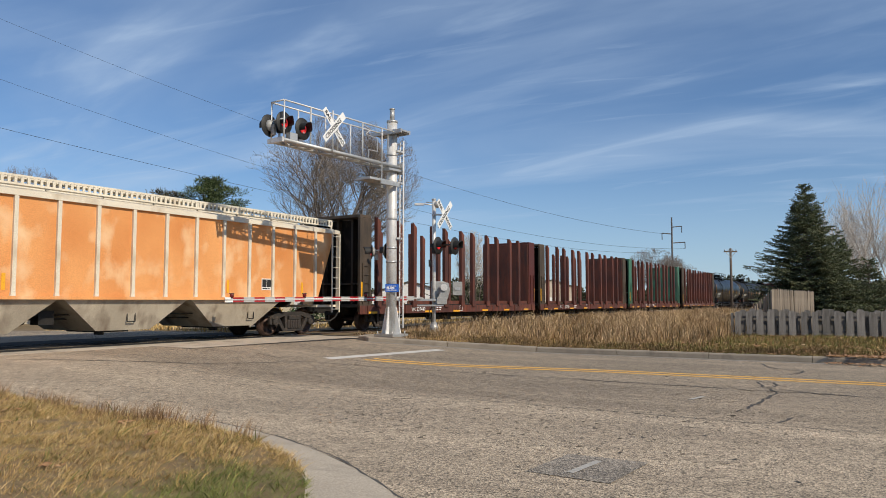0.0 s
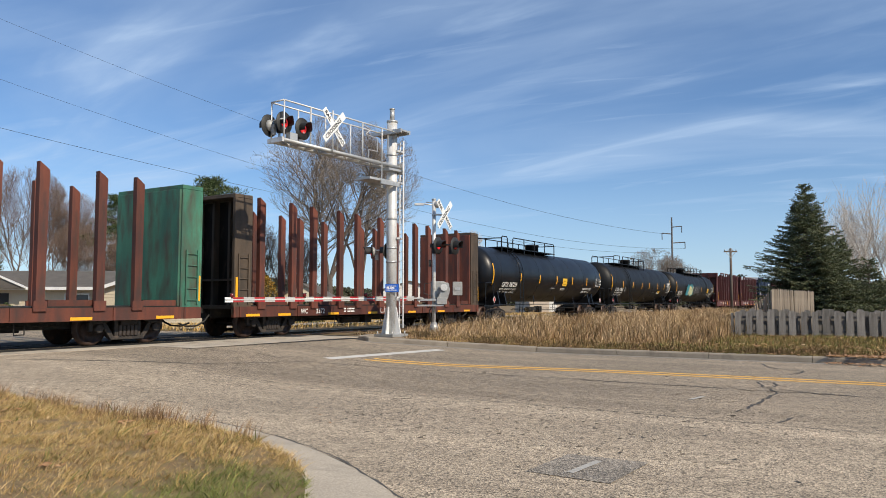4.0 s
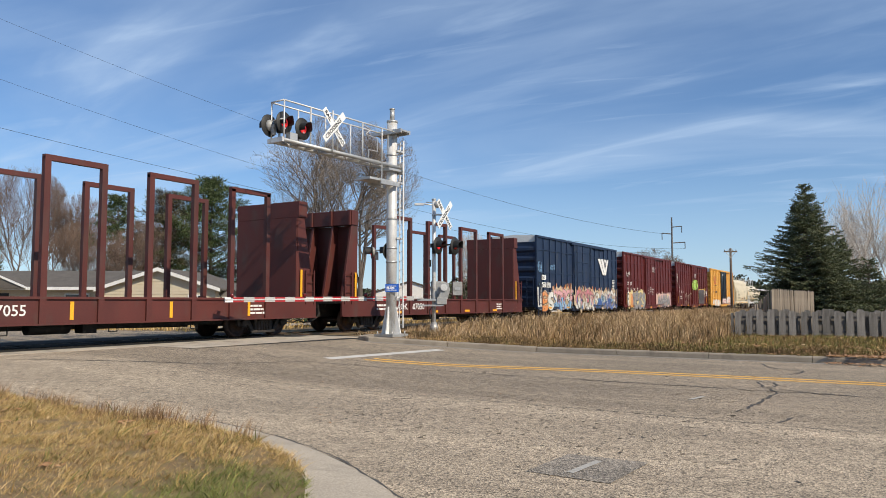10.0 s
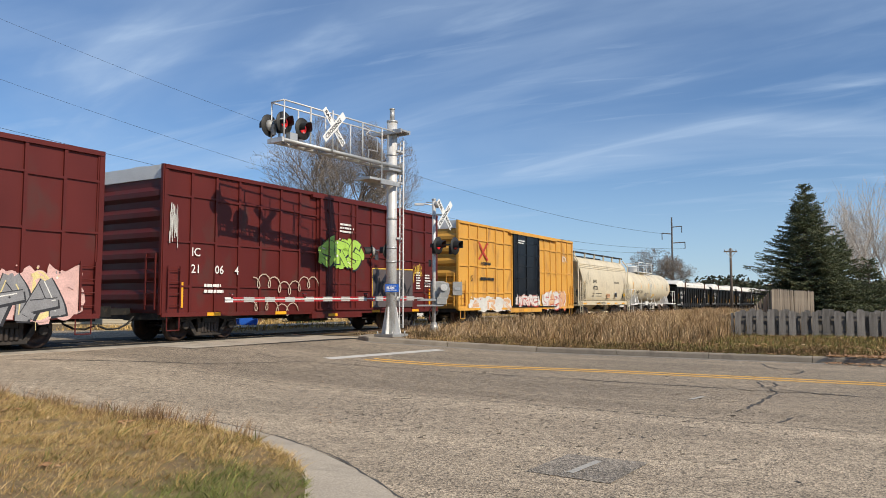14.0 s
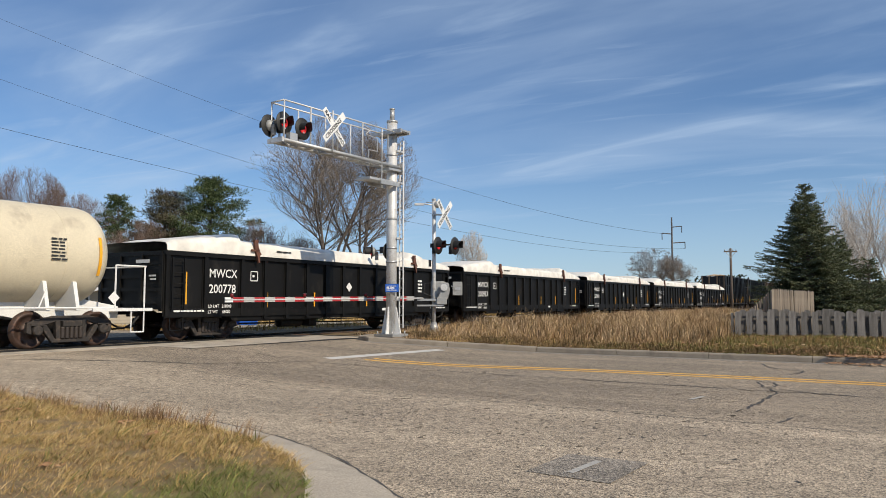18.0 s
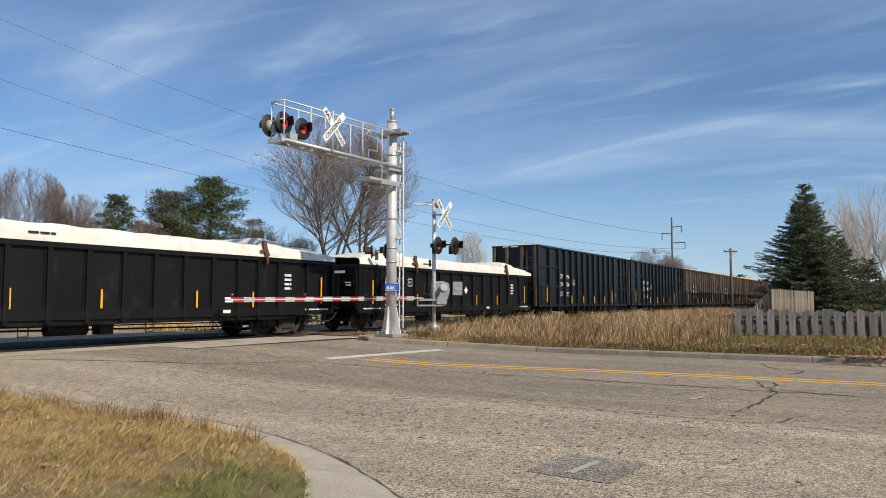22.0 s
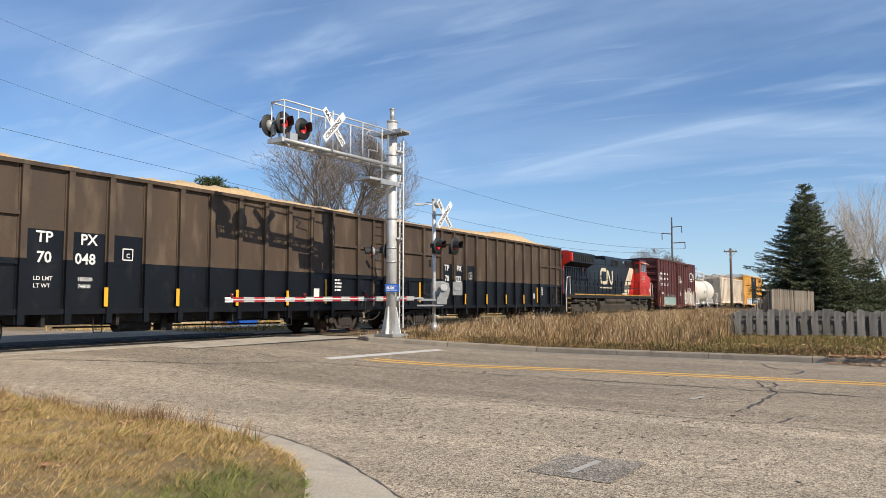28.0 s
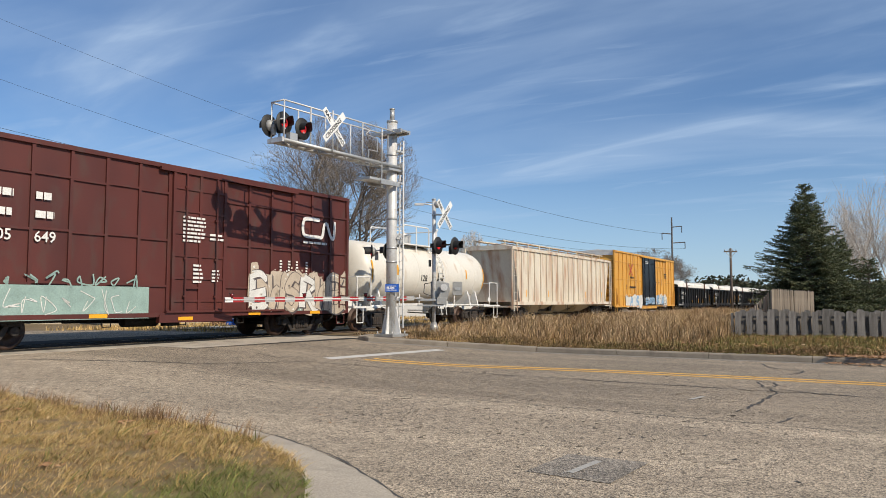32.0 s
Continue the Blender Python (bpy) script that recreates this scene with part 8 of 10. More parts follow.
    # fuel tank, reservoirs
    bm = bmesh.new()
    prism(bm, [(-1.42, 1.2), (-1.48, 0.9), (-1.40, 0.45), (-1.1, 0.24), (1.1, 0.24), (1.40, 0.45), (1.48, 0.9), (1.42, 1.2)], -3.7, 3.8, "x")
    part("fuel_tank", bm, GRIME, t, bevel=0.02)
    bm = bmesh.new()
    lathe(bm, [(-2.6, 0.1), (-2.55, 0.2), (-0.4, 0.2), (-0.3, 0.1)], 14, "x", (0, -1.38, 1.22))
    lathe(bm, [(-0.2, 0.1), (-0.1, 0.2), (2.0, 0.2), (2.1, 0.1)], 14, "x", (0, -1.38, 1.22))
    part("air_reservoir", bm, GRIME, t)
    loco_truck(t, -6.75)
    loco_truck(t, 6.65)
    # walkway rails
    for i in range(11):
        x = -9.4 + 1.55 * i
        shared_part("stanchion", "stanchion", lambda: rods(((0, 0, 1.7), (0, 0, 2.80), 0.022, 6)), BLACKP, t, Matrix.Translation((x, -1.44, 0)))
    bm = bmesh.new()
    for z in (2.26, 2.80):
        pipe(bm, [(-9.4, -1.44, z), (6.3, -1.44, z)], 0.026)
    part("handrail", bm, BLACKP, t)
    for s in (-1, 1):
        for y in (-1.46, 1.46):
            for pts in ([(s * 9.7, y, 1.7), (s * 9.75, y, 2.82), (s * 9.85, y, 2.82)], [(s * 10.4, y, 0.55), (s * 10.45, y, 1.7), (s * 10.25, y, 2.7), (s * 10.05, y, 2.82)]):
                bm = bmesh.new()
                pipe(bm, pts, 0.025)
                part("grab_rail", bm, WHITEP, t, "white grab rail")
        part("step_edge", boxes(*[(s * 10.05 - 0.3, s * 10.05 + 0.3, -1.515, -1.50, 0.42 + 0.32 * k, 0.47 + 0.32 * k) for k in range(4)]), OCHRE, t, "yellow step edges")
        part("step", boxes(*[(s * 10.05 - 0.3, s * 10.05 + 0.3, -1.5, -1.15, 0.42 + 0.32 * k, 0.47 + 0.32 * k) for k in range(4)], (s * 10.36 - 0.03, s * 10.36 + 0.03, -1.5, -1.1, 0.4, 1.45), (s * 9.74 - 0.03, s * 9.74 + 0.03, -1.5, -1.1, 0.4, 1.45)), DARK, t)
        prow = bmesh.new()
        prism(prow, [(s * 10.4, 0.25), (s * 10.75, 0.2), (s * 10.45, 0.95)], -1.4, 1.4)
        part("pilot_plough", prow, DARK, t)
        shared_part("coupler", "coupler", coupler_mesh, DARK, t, pose(s * 10.4, 0, 0, 0, 0, 0 if s > 0 else 180))
    for pts in ([(-9.0, -1.35, 1.25), (-4.2, -1.3, 1.22)], [(3.9, -1.35, 1.3), (9.2, -1.3, 1.26)]):
        bm = bmesh.new()
        pipe(bm, pts, 0.04)
        part("pipe", bm, GRIME, t)
    for x in (-8.5, -6.2, -4.4, 4.6, 6.4, 8.6):
        part("valve_box", boxes((x - 0.15, x + 0.15, -1.4, -1.15, 1.12, 1.42)), GRIME, t)
    return t


# -- the train, from the car that passes first
PALECREAM = surf("pale_cream_paint", (0.76, 0.69, 0.56), (0.66, 0.59, 0.47), 0.8, 0.55, bump=0.03, streak=0.5, dirt=(0.45, 0.36, 0.25), dirt_amount=0.15)
car(ribbed_hopper, 4.0, 21.7, ORANGEP, "faded orange covered hopper car with pale ribs", 15, rib_paint=PALECREAM, bays=3, number=True)
# near-black colour standing for shade inside the front bulkheads
BULKSHADE = surf("shade_dark_bulkhead", (0.022, 0.018, 0.015), (0.012, 0.010, 0.009), 1.5, 0.85, bump=0.15, streak=0.6, dirt=(0.05, 0.035, 0.025), dirt_amount=0.2, spec=0.2)
BARKSCRAP = surf("bark_scraps", (0.22, 0.15, 0.09), (0.12, 0.08, 0.05), 5, 0.95, bump=0.4, vary=0.4)
STAKEP = surf("rust_red_stake_paint", (0.17, 0.046, 0.024), (0.075, 0.022, 0.015), 2.2, 0.7, bump=0.12, streak=0.85, dirt=(0.05, 0.025, 0.02), dirt_amount=0.5, vary=0.25)
DARKRUST = surf("dark_rust_paint", (0.10, 0.07, 0.047), (0.055, 0.040, 0.028), 1.8, 0.75, bump=0.1, streak=0.8, dirt=(0.035, 0.027, 0.02), dirt_amount=0.5, vary=0.15)
car(log_flat, 23.0, 39.8, STAKEP, DARKRUST, OXIDE, "237449", 3.66, 4.04)
car(log_flat, 40.6, 57.68, STAKEP, DARKRUST, DARKRUST, "237628", 3.12, 3.90)
car(log_flat, 58.6, 75.6, STAKEP, GREENP, GREENP, "238", 4.65, 5.62)
car(log_flat, 76.9, 93.2, STAKEP, DARKRUST, DARKRUST, "2372")
YELLOWSIGN = surf("yellow_sign_sheet", (0.85, 0.52, 0.03), (0.78, 0.46, 0.03), 3, 0.45, bump=0)
BROWNSIGN = surf("brown_print", (0.30, 0.16, 0.02), None, 3, 0.6, bump=0)
car(black_tank, 94.0, 112.8, "CBTX 787239", (-6.3, 1.3), -0.2, -5.2, (-5.05, -2.39, 0.27, 2.96, 5.67), (1.28, 2.0, 2.17, 2.65), 5.15, 7.52)
GONDOLAP = surf("weathered_black_paint", (0.0085, 0.0082, 0.008), (0.0065, 0.0062, 0.006), 1.2, 0.5, bump=0.04, streak=0.6, dirt=(0.02, 0.018, 0.015), dirt_amount=0.2, spec=0.2)
FLATBLACK = surf("satin_black_paint", (0.0075, 0.008, 0.009), (0.0058, 0.006, 0.0068), 1.0, 0.5, bump=0.03, dirt=(0.014, 0.013, 0.012), dirt_amount=0.2, spec=0.24)
car(black_tank, 113.8, 133.1, "CTCX 137460", (-6.45, 1.95), -0.65, -4.55, (-6.05, -3.37, -0.79, 1.44, 4.23, 6.53), (4.42, 5.23, 1.92, 2.10), None, 7.52, FLATBLACK, mark_x=-7.76)
car(black_tank, 134.0, 154.2, "TILX 307758", (-3.0, 5.4), -1.3, 4.65, (-4.9, -2.0, 2.35, 5.3), (5.36, 6.1, 2.17, 2.63), 6.35, 7.65, FLATBLACK, True, -8.3)
car(frame_flat, 155.2, 171.4, "607055")
car(frame_flat, 172.9, 189.0, "607050")
car(blue_boxcar, 191.05, 206.3)
car(red_boxcar, 208.0, 223.3)
car(red_boxcar_b, 225.13, 240.2)
car(yellow_boxcar, 242.1, 257.4)
car(round_hopper, 258.4, 269.7)
car(white_tank, 270.6, 285.1, "SHQX", "11090", (-3.0, 1.2), -1.8, -0.98)
for n, (a, b, num) in enumerate(((285.7, 301.6, "200778"), (303.0, 318.9, "200913"), (320.4, 336.3, "200493"), (337.7, 353.6, "200847"), (355.1, 371.4, "200422"))):
    car(gondola, a, b, num, n + 1)
car(chip_car, 372.5, 390.1, "70114", BLACKP, False, 0.3, 0)
car(chip_car, 391.2, 409.4, "70096", BLACKP, False, 0)
car(chip_car, 410.5, 428.4, "70104", BROWNP, True, 0.4, 1)
car(chip_car, 429.25, 447.5, "70048", BROWNP, True, 0.6, 2)
car(chip_car, 448.65, 466.75, "70022", BROWNP, True, 0.8, 3)
car(locomotive, 467.4, 488.9)
car(red_boxcar_c, 490.1, 505.45)
car(white_tank, 506.0, 518.2, "", "128", (-2.0, 0.8), -0.8, 0.5)
RUSTYWHITE = surf("rust_streaked_white_paint", (0.72, 0.66, 0.55), (0.66, 0.58, 0.46), 0.9, 0.6, bump=0.05, streak=0.9, dirt=(0.36, 0.15, 0.06), dirt_amount=0.55)
car(ribbed_hopper, 519.9, 537.0, RUSTYWHITE, "white covered hopper car streaked with rust", 17, top=4.1, foot=1.15, bays=3)
car(yellow_boxcar, 537.9, 556.5, (-1.9, 2.2), 1)
for i in range(5):
    car(gondola, 558.0 + 17.4 * i, 573.9 + 17.4 * i, "20091" + str(i), i + 7)
# ---- crossing signals ----
LENS = glow("red_signal_lens", (1.0, 0.05, 0.06), 0.35, (0.55, 0.02, 0.02))
DIMLENS = surf("dark_red_lens", (0.16, 0.012, 0.012), None, 4, 0.2, bump=0)
GATEGREY = surf("gate_grey_paint", (0.40, 0.40, 0.39), (0.31, 0.31, 0.30), 3, 0.55, 0.1, bump=0.04, dirt=(0.20, 0.19, 0.17), dirt_amount=0.15)
SIGNWHITE = surf("reflective_white_sheet", (0.84, 0.84, 0.82), (0.78, 0.78, 0.76), 3, 0.45, bump=0)


def signal_lamp(parent, m, r=0.33, lens=None, white_back=False):
    """A round black target with a hooded lens; it faces its own -y."""
    def target():
        bm = bmesh.new()
        lathe(bm, [(-0.012, 0.02), (-0.014, r * 0.97), (0.0, r), (0.012, r * 0.97), (0.014, 0.02)], 32, "y")
        return bm
    ob = shared_part("target", ("target", r), target, BLACKSIGN, parent, m, "round black signal target")
    def body():
        bm = bmesh.new()
        lathe(bm, [(0.01, 0.17), (0.05, 0.175), (0.10, 0.15), (0.16, 0.08), (0.17, 0.03)], 20, "y")
        box(bm, -0.05, 0.05, 0.12, 0.24, -0.3, 0.0)
        return bm
    shared_part("lamp_body", ("lampbody", white_back), body, GATEGREY if white_back else BLACKSIGN, ob)
    def glass():
        bm = bmesh.new()
        lathe(bm, [(-0.02, 0.15), (-0.035, 0.13), (-0.045, 0.08), (-0.05, 0.01)], 20, "y")
        return bm
    shared_part("lens", ("lens", (lens or LENS).name), glass, lens or LENS, ob, label="round red lens")
    def hood():
        bm = bmesh.new()
        n = 14
        rows = []
        for y, rr in ((-0.01, 0.17), (-0.34, 0.165)):
            for d in (0.0, 0.012):
                rows.append([bm.verts.new(((rr + d) * math.cos(radians(-25 + 230 * i / n)), y + (0.10 * abs(math.cos(radians(-25 + 230 * i / n))) if y < -0.1 else 0), (rr + d) * math.sin(radians(-25 + 230 * i / n)))) for i in range(n + 1)])
        a, b, c, d = rows
        for i in range(n):
            bm.faces.new((a[i], a[i + 1], c[i + 1], c[i]))
            bm.faces.new((b[i], d[i], d[i + 1], b[i + 1]))
            bm.faces.new((c[i], c[i + 1], d[i + 1], d[i]))
        return bm
    shared_part("hood", "hood", hood, BLACKSIGN, ob)
    return ob


def crossbuck(parent, m, size=1.40):
    """Two crossed white blades with black words; the sign faces its own -y."""
    w = 0.115
    for k, (ang, y) in enumerate(((-45, 0.0), (45, -0.014))):
        bm = bmesh.new()
        box(bm, -size / 2, size / 2, -0.005, 0.005, -w, w)
        b = part("blade", bm, SIGNWHITE, parent, "white blade with black letters")
        b.matrix_basis = m @ pose(0, y, 0, 0, -ang, 0)
        if k == 0:
            for words, x in (("RAIL", -0.62), ("ROAD", 0.14)):
                tx = new("lettering", text_mesh(words, BLACKSIGN, 0.03))
                tx.parent = b
                tx.matrix_basis = pose(x, -0.008, -0.065, 90, 0, 0) @ Matrix.Diagonal((0.19, 0.19, 0.19, 1))
        else:
            tx = new("lettering", text_mesh("CROSSING", BLACKSIGN, 0.03))
            tx.parent = b
            tx.matrix_basis = pose(-0.60, -0.008, -0.065, 90, 0, 0) @ Matrix.Diagonal((0.215, 0.19, 0.19, 1))


def cantilever():
    base = pose(-1.739, 24.76, 0.335, 0, 0, -125.8) @ Matrix.Diagonal((0.945, 0.945, 0.945, 1))   # x runs out over the street, y to the approaching cars
    t = thing("cantilever_signal", base, "pale steel cantilever mast with flashing signals over the street", "railway signal")
    part("mast", rods(((0, 0, 0.0), (0, 0, 7.65), 0.185, 28)), ALU, t)
    part("mast_cap", rods(((0, 0, 7.62), (0, 0, 7.70), 0.20, 24), ((0, 0, 7.70), (0, 0, 8.12), 0.085, 14), ((0, 0, 8.12), (0, 0, 8.15), 0.10, 14)), STEEL, t)
    part("base_plate", boxes((-0.42, 0.42, -0.42, 0.42, -0.05, 0.04)), STEEL, t)
    part("foundation", boxes((-0.40, 0.40, -0.40, 0.40, -0.6, -0.05)), CONCRETE, t, "concrete footing", bevel=0.02)
    for i in range(4):
        bm = bmesh.new()
        prism(bm, [(0.17, 0.03), (0.40, 0.03), (0.36, 0.2), (0.22, 0.95), (0.17, 1.0)], -0.02, 0.02)
        g = part("gusset", bm, WHITEP, t, "white tapered base gusset")
        g.matrix_basis = pose(0, 0, 0, 0, 0, 10 + 90 * i)
        b = part("anchor_bolt", rods(((0.34, 0.34, 0.0), (0.34, 0.34, 0.14), 0.025, 8)), STEEL, t)
        b.matrix_basis = pose(0, 0, 0, 0, 0, 90 * i)
    for z in (2.55, 3.05, 4.1, 5.3, 6.4):
        part("band", rods(((0, 0, z), (0, 0, z + 0.07), 0.20, 24)), STEEL, t)
    # the arm: two chords with a grating and diagonals between them
    L = 5.45
    for y in (-0.25, 0.27):
        part("chord", rods(((-0.1, y * 0.9, 5.98), (L, y, 6.02), 0.06, 12)), STEEL, t)
    bm = bmesh.new()
    for i in range(9):
        x = 0.2 + (L - 0.3) * i / 8
        box(bm, x - 0.03, x + 0.03, -0.25, 0.27, 5.96, 6.02)
    for i in range(8):
        x0, x1 = 0.2 + (L - 0.3) * i / 8, 0.2 + (L - 0.3) * (i + 1) / 8
        rod(bm, (x0, -0.25 if i % 2 else 0.27, 5.97), (x1, 0.27 if i % 2 else -0.25, 5.97), 0.025, 6)
    part("bracing", bm, STEEL, t)
    bm = bmesh.new()
    for i in range(46):
        x = 0.3 + i * 0.112
        box(bm, x, x + 0.02, -0.22, 0.24, 6.03, 6.07)
    for y in (-0.22, 0.0, 0.22):
        box(bm, 0.25, L - 0.1, y - 0.012, y + 0.012, 6.03, 6.07)
    part("grating", bm, STEEL, t)
    part("tip_plate", boxes((L - 0.03, L + 0.05, -0.32, 0.34, 5.94, 6.08)), ALU, t)
    # railing above the walkway
    for y in (-0.27, 0.29):
        part("top_rail", rods(((0.1, y, 7.22), (L - 0.05, y, 7.22), 0.027, 8)), ALU, t)
        for x in (0.9, 1.9, 3.1, 4.3, L - 0.06):
            if y < 0 and x < 1.2:
                continue
            part("rail_post", rods(((x, y, 6.0), (x, y, 7.22), 0.024, 8)), ALU, t)
    part("end_rail", rods(((L - 0.05, -0.27, 7.22), (L - 0.05, 0.29, 7.22), 0.027, 8), ((L - 0.05, -0.27, 6.65), (L - 0.05, 0.29, 6.65), 0.02, 8)), ALU, t)
    bm = bmesh.new()
    pipe(bm, [(1.9, 0.29, 7.15), (1.5, 0.29, 7.05), (1.75, 0.29, 6.85), (1.15, 0.29, 6.8), (1.15, 0.29, 6.35), (1.6, 0.29, 6.35), (1.6, 0.29, 6.0)], 0.018)
    pipe(bm, [(0.9, 0.29, 7.1), (0.9, 0.29, 6.0), (0.9, 0.29, 5.4)], 0.02)
    part("gate_chain", bm, STEEL, t)
    part("top_bracket", boxes((-0.22, 0.22, -0.75, 0.62, 7.22, 7.28), (-0.28, -0.2, -0.75, 0.62, 7.16, 7.30), (0.2, 0.28, -0.75, 0.62, 7.16, 7.30)), STEEL, t)
    part("clamp_plate", boxes((-0.26, 0.5, -0.3, 0.3, 5.82, 5.90), (-0.3, -0.22, -0.3, 0.3, 5.75, 6.15)), STEEL, t)
    part("landing", boxes((0.25, 1.55, -0.32, 0.32, 5.36, 5.44), (0.0, 1.0, -0.36, -0.30, 5.26, 5.40), (0.0, 1.0, 0.30, 0.36, 5.26, 5.40)), STEEL, t)
    lad = shared_part("ladder", "mast_ladder", lambda: ladder_mesh(6.7, 0.36, 21), ALU, t, pose(-0.26, 0.24, 0.25, 0, 0, 60))
    for z in (1.3, 3.4, 5.4, 6.55):
        part("ladder_bracket", boxes((-0.34, 0.0, 0.08, 0.26, z, z + 0.06)), ALU, t)
    # lamps on the arm: two face the cars that come, one the other way
    turn = 125.8 + math.degrees(math.atan2(-ACROSS.y, -ACROSS.x)) + 90
    for x, y, z in ((5.22, 0.05, 6.58), (4.50, 0.10, 6.52)):
        signal_lamp(t, pose(x, y + 0.05, z, 0, 0, turn), 0.345)
        part("lamp_post", rods(((x, y - 0.15, 5.98), (x, y - 0.15, 6.5), 0.035, 8), ((x, y - 0.15, 6.4), (x, y + 0.1, 6.4), 0.03, 8)), STEEL, t)
    signal_lamp(t, pose(5.45, -0.30, 6.50, 0, 0, turn + 180), 0.345, white_back=True)
    part("junction_box", boxes((4.85, 5.15, 0.1, 0.3, 6.02, 6.28)), STEEL, t)
    crossbuck(t, pose(3.40, 0.42, 6.76, 0, 0, turn), 1.40)
    part("sign_post", rods(((3.40, 0.36, 5.95), (3.40, 0.36, 7.30), 0.024, 8)), ALU, t)
    # lamps lower on the mast, seen from behind
    part("lamp_arm", rods(((0, -0.05, 3.02), (0.1, -0.95, 3.02), 0.03, 8)), STEEL, t)
    signal_lamp(t, pose(0.1, -0.85, 2.98, 0, 0, turn + 222), 0.26, white_back=True)
    signal_lamp(t, pose(-0.05, -0.22, 2.98, 0, 0, turn + 180), 0.30)
    sign = part("notice", boxes((-0.235, 0.235, -0.008, 0.008, -0.14, 0.14)), BLUESIGN, t, "blue notice with white lines")
    sign.matrix_basis = base.inverted() @ pose(-1.701, 24.52, 1.90, 0, 0, 2) @ Matrix.Diagonal((0.945, 0.945, 0.945, 1))
    ob = bars(sign, -0.19, -0.10, 0.38, 0.19, 4, SIGNWHITE, y=-0.012)
    return t


ARMWHITE = surf("weathered_white_sheet", (0.44, 0.435, 0.42), (0.35, 0.345, 0.33), 6, 0.5, bump=0)


def gate():
    x0, y0 = -0.34, 27.5
    z0 = ground_z(x0, y0)
    t = thing("crossing_gate", pose(x0, y0, z0), "grey crossing gate with its striped arm lowered", "crossing gate")
    turn = math.degrees(math.atan2(-ACROSS.y, -ACROSS.x)) + 90
    part("mast", rods(((0, 0, 0), (0, 0, 5.0), 0.07, 18)), ALU, t)
    part("base_casting", rods(((0, 0, 0), (0, 0, 0.05), 0.28, 16), ((0, 0, 0.05), (0, 0, 0.42), 0.20, 16, 0.10)), STEEL, t)
    part("finial", rods(((0, 0, 5.0), (0, 0, 5.06), 0.085, 14)), STEEL, t)
    crossbuck(t, pose(0.40, -0.08, 4.45, 0, 0, turn), 1.36)
    part("sign_bracket", boxes((-0.08, 0.45, -0.09, -0.03, 4.42, 4.48)), STEEL, t)
    part("lamp_arm", rods(((0.05, 0.0, 3.30), (0.85, -0.42, 3.30), 0.03, 8)), BLACKSIGN, t)
    signal_lamp(t, pose(0.16, -0.18, 3.28, 0, 0, turn), 0.33)
    signal_lamp(t, pose(0.78, -0.50, 3.24, 0, 0, turn), 0.33, DIMLENS)
    part("lamp_clamp", boxes((-0.14, 0.12, -0.12, 0.12, 3.22, 3.36), (-0.2, -0.1, -0.06, 0.06, 2.5, 2.75)), BLACKSIGN, t)
    # small light head at the top
    bm = bmesh.new()
    rod(bm, (0, 0, 4.82), (-0.42, -0.1, 4.86), 0.025, 8)
    rod(bm, (0, 0, 4.9), (-0.3, 0.1, 4.95), 0.02, 8)
    box(bm, -0.72, -0.38, -0.16, -0.04, 4.80, 4.88)
    part("bell_bracket", bm, ALU, t)
    lathe_bm = bmesh.new()
    lathe(lathe_bm, [(0.0, 0.02), (0.03, 0.12), (0.10, 0.14), (0.12, 0.05)], 16, "y", (0.12, -0.1, 4.85))
    part("bell", lathe_bm, STEEL, t)
    # mechanism
    bm = bmesh.new()
    box(bm, -0.12, 0.40, 0.02, 0.46, 1.30, 1.95)
    box(bm, -0.10, 0.38, -0.02, 0.02, 1.36, 1.90)
    part("mechanism_box", bm, GATEGREY, t, "grey gate mechanism box", bevel=0.03)
    bm = bmesh.new()
    prism(bm, [(0.05, 1.05), (0.32, 1.08), (0.52, 1.30), (0.60, 1.62), (0.55, 1.88), (0.35, 1.92), (0.28, 1.60), (0.15, 1.30), (0.0, 1.22)], -0.22, -0.16)
    part("support_arm", bm, GATEGREY, t, "grey curved gate support", bevel=0.01)
    part("pivot", rods(((0.38, -0.26, 1.72), (0.38, 0.05, 1.72), 0.085, 18), ((0.38, -0.28, 1.72), (0.38, -0.24, 1.72), 0.13, 18)), ALU, t)
    part("junction_cabinet", boxes((0.70, 1.06, -0.12, 0.10, 1.42, 1.93)), GATEGREY, t, "pale grey junction cabinet", bevel=0.015)
    part("cabinet_sign", boxes((0.78, 0.98, -0.135, -0.13, 1.62, 1.72)), STEEL, t)
    part("counterweight", boxes((0.10, 0.48, -0.34, -0.24, 1.08, 1.34)), GATEGREY, t, bevel=0.02)
    part("arm_bracket", boxes((-0.62, 0.36, -0.30, -0.14, 1.22, 1.30), (-0.62, 0.36, -0.30, -0.14, 1.02, 1.08)), STEEL, t)
    bm = bmesh.new()
    pipe(bm, [(-0.05, -0.1, 1.0), (-0.18, -0.12, 0.85), (-0.1, -0.08, 0.55), (-0.03, -0.06, 0.2)], 0.02)
    pipe(bm, [(-0.08, 0.0, 1.9), (-0.35, 0.0, 1.86), (-0.38, 0.0, 1.5), (-0.1, 0.0, 1.4)], 0.015)
    part("cable", bm, BLACKSIGN, t)
    # the arm: alternating stripes out over the street
    a0, a1 = Vector((-0.40, -0.22, 1.57 - z0)), Vector((-6.52 - x0, 22.0 - y0, 1.50 - z0))
    d = a1 - a0
    L = d.length
    ang = math.degrees(math.atan2(d.y, d.x))
    tilt = math.degrees(math.asin(d.z / L))
    arm = part("arm", rods(((0, 0, 0), (L, 0, 0), 0.03, 8)), ALU, t, "striped gate arm")
    arm.matrix_basis = pose(*a0, 0, -tilt, ang)
    n = 20
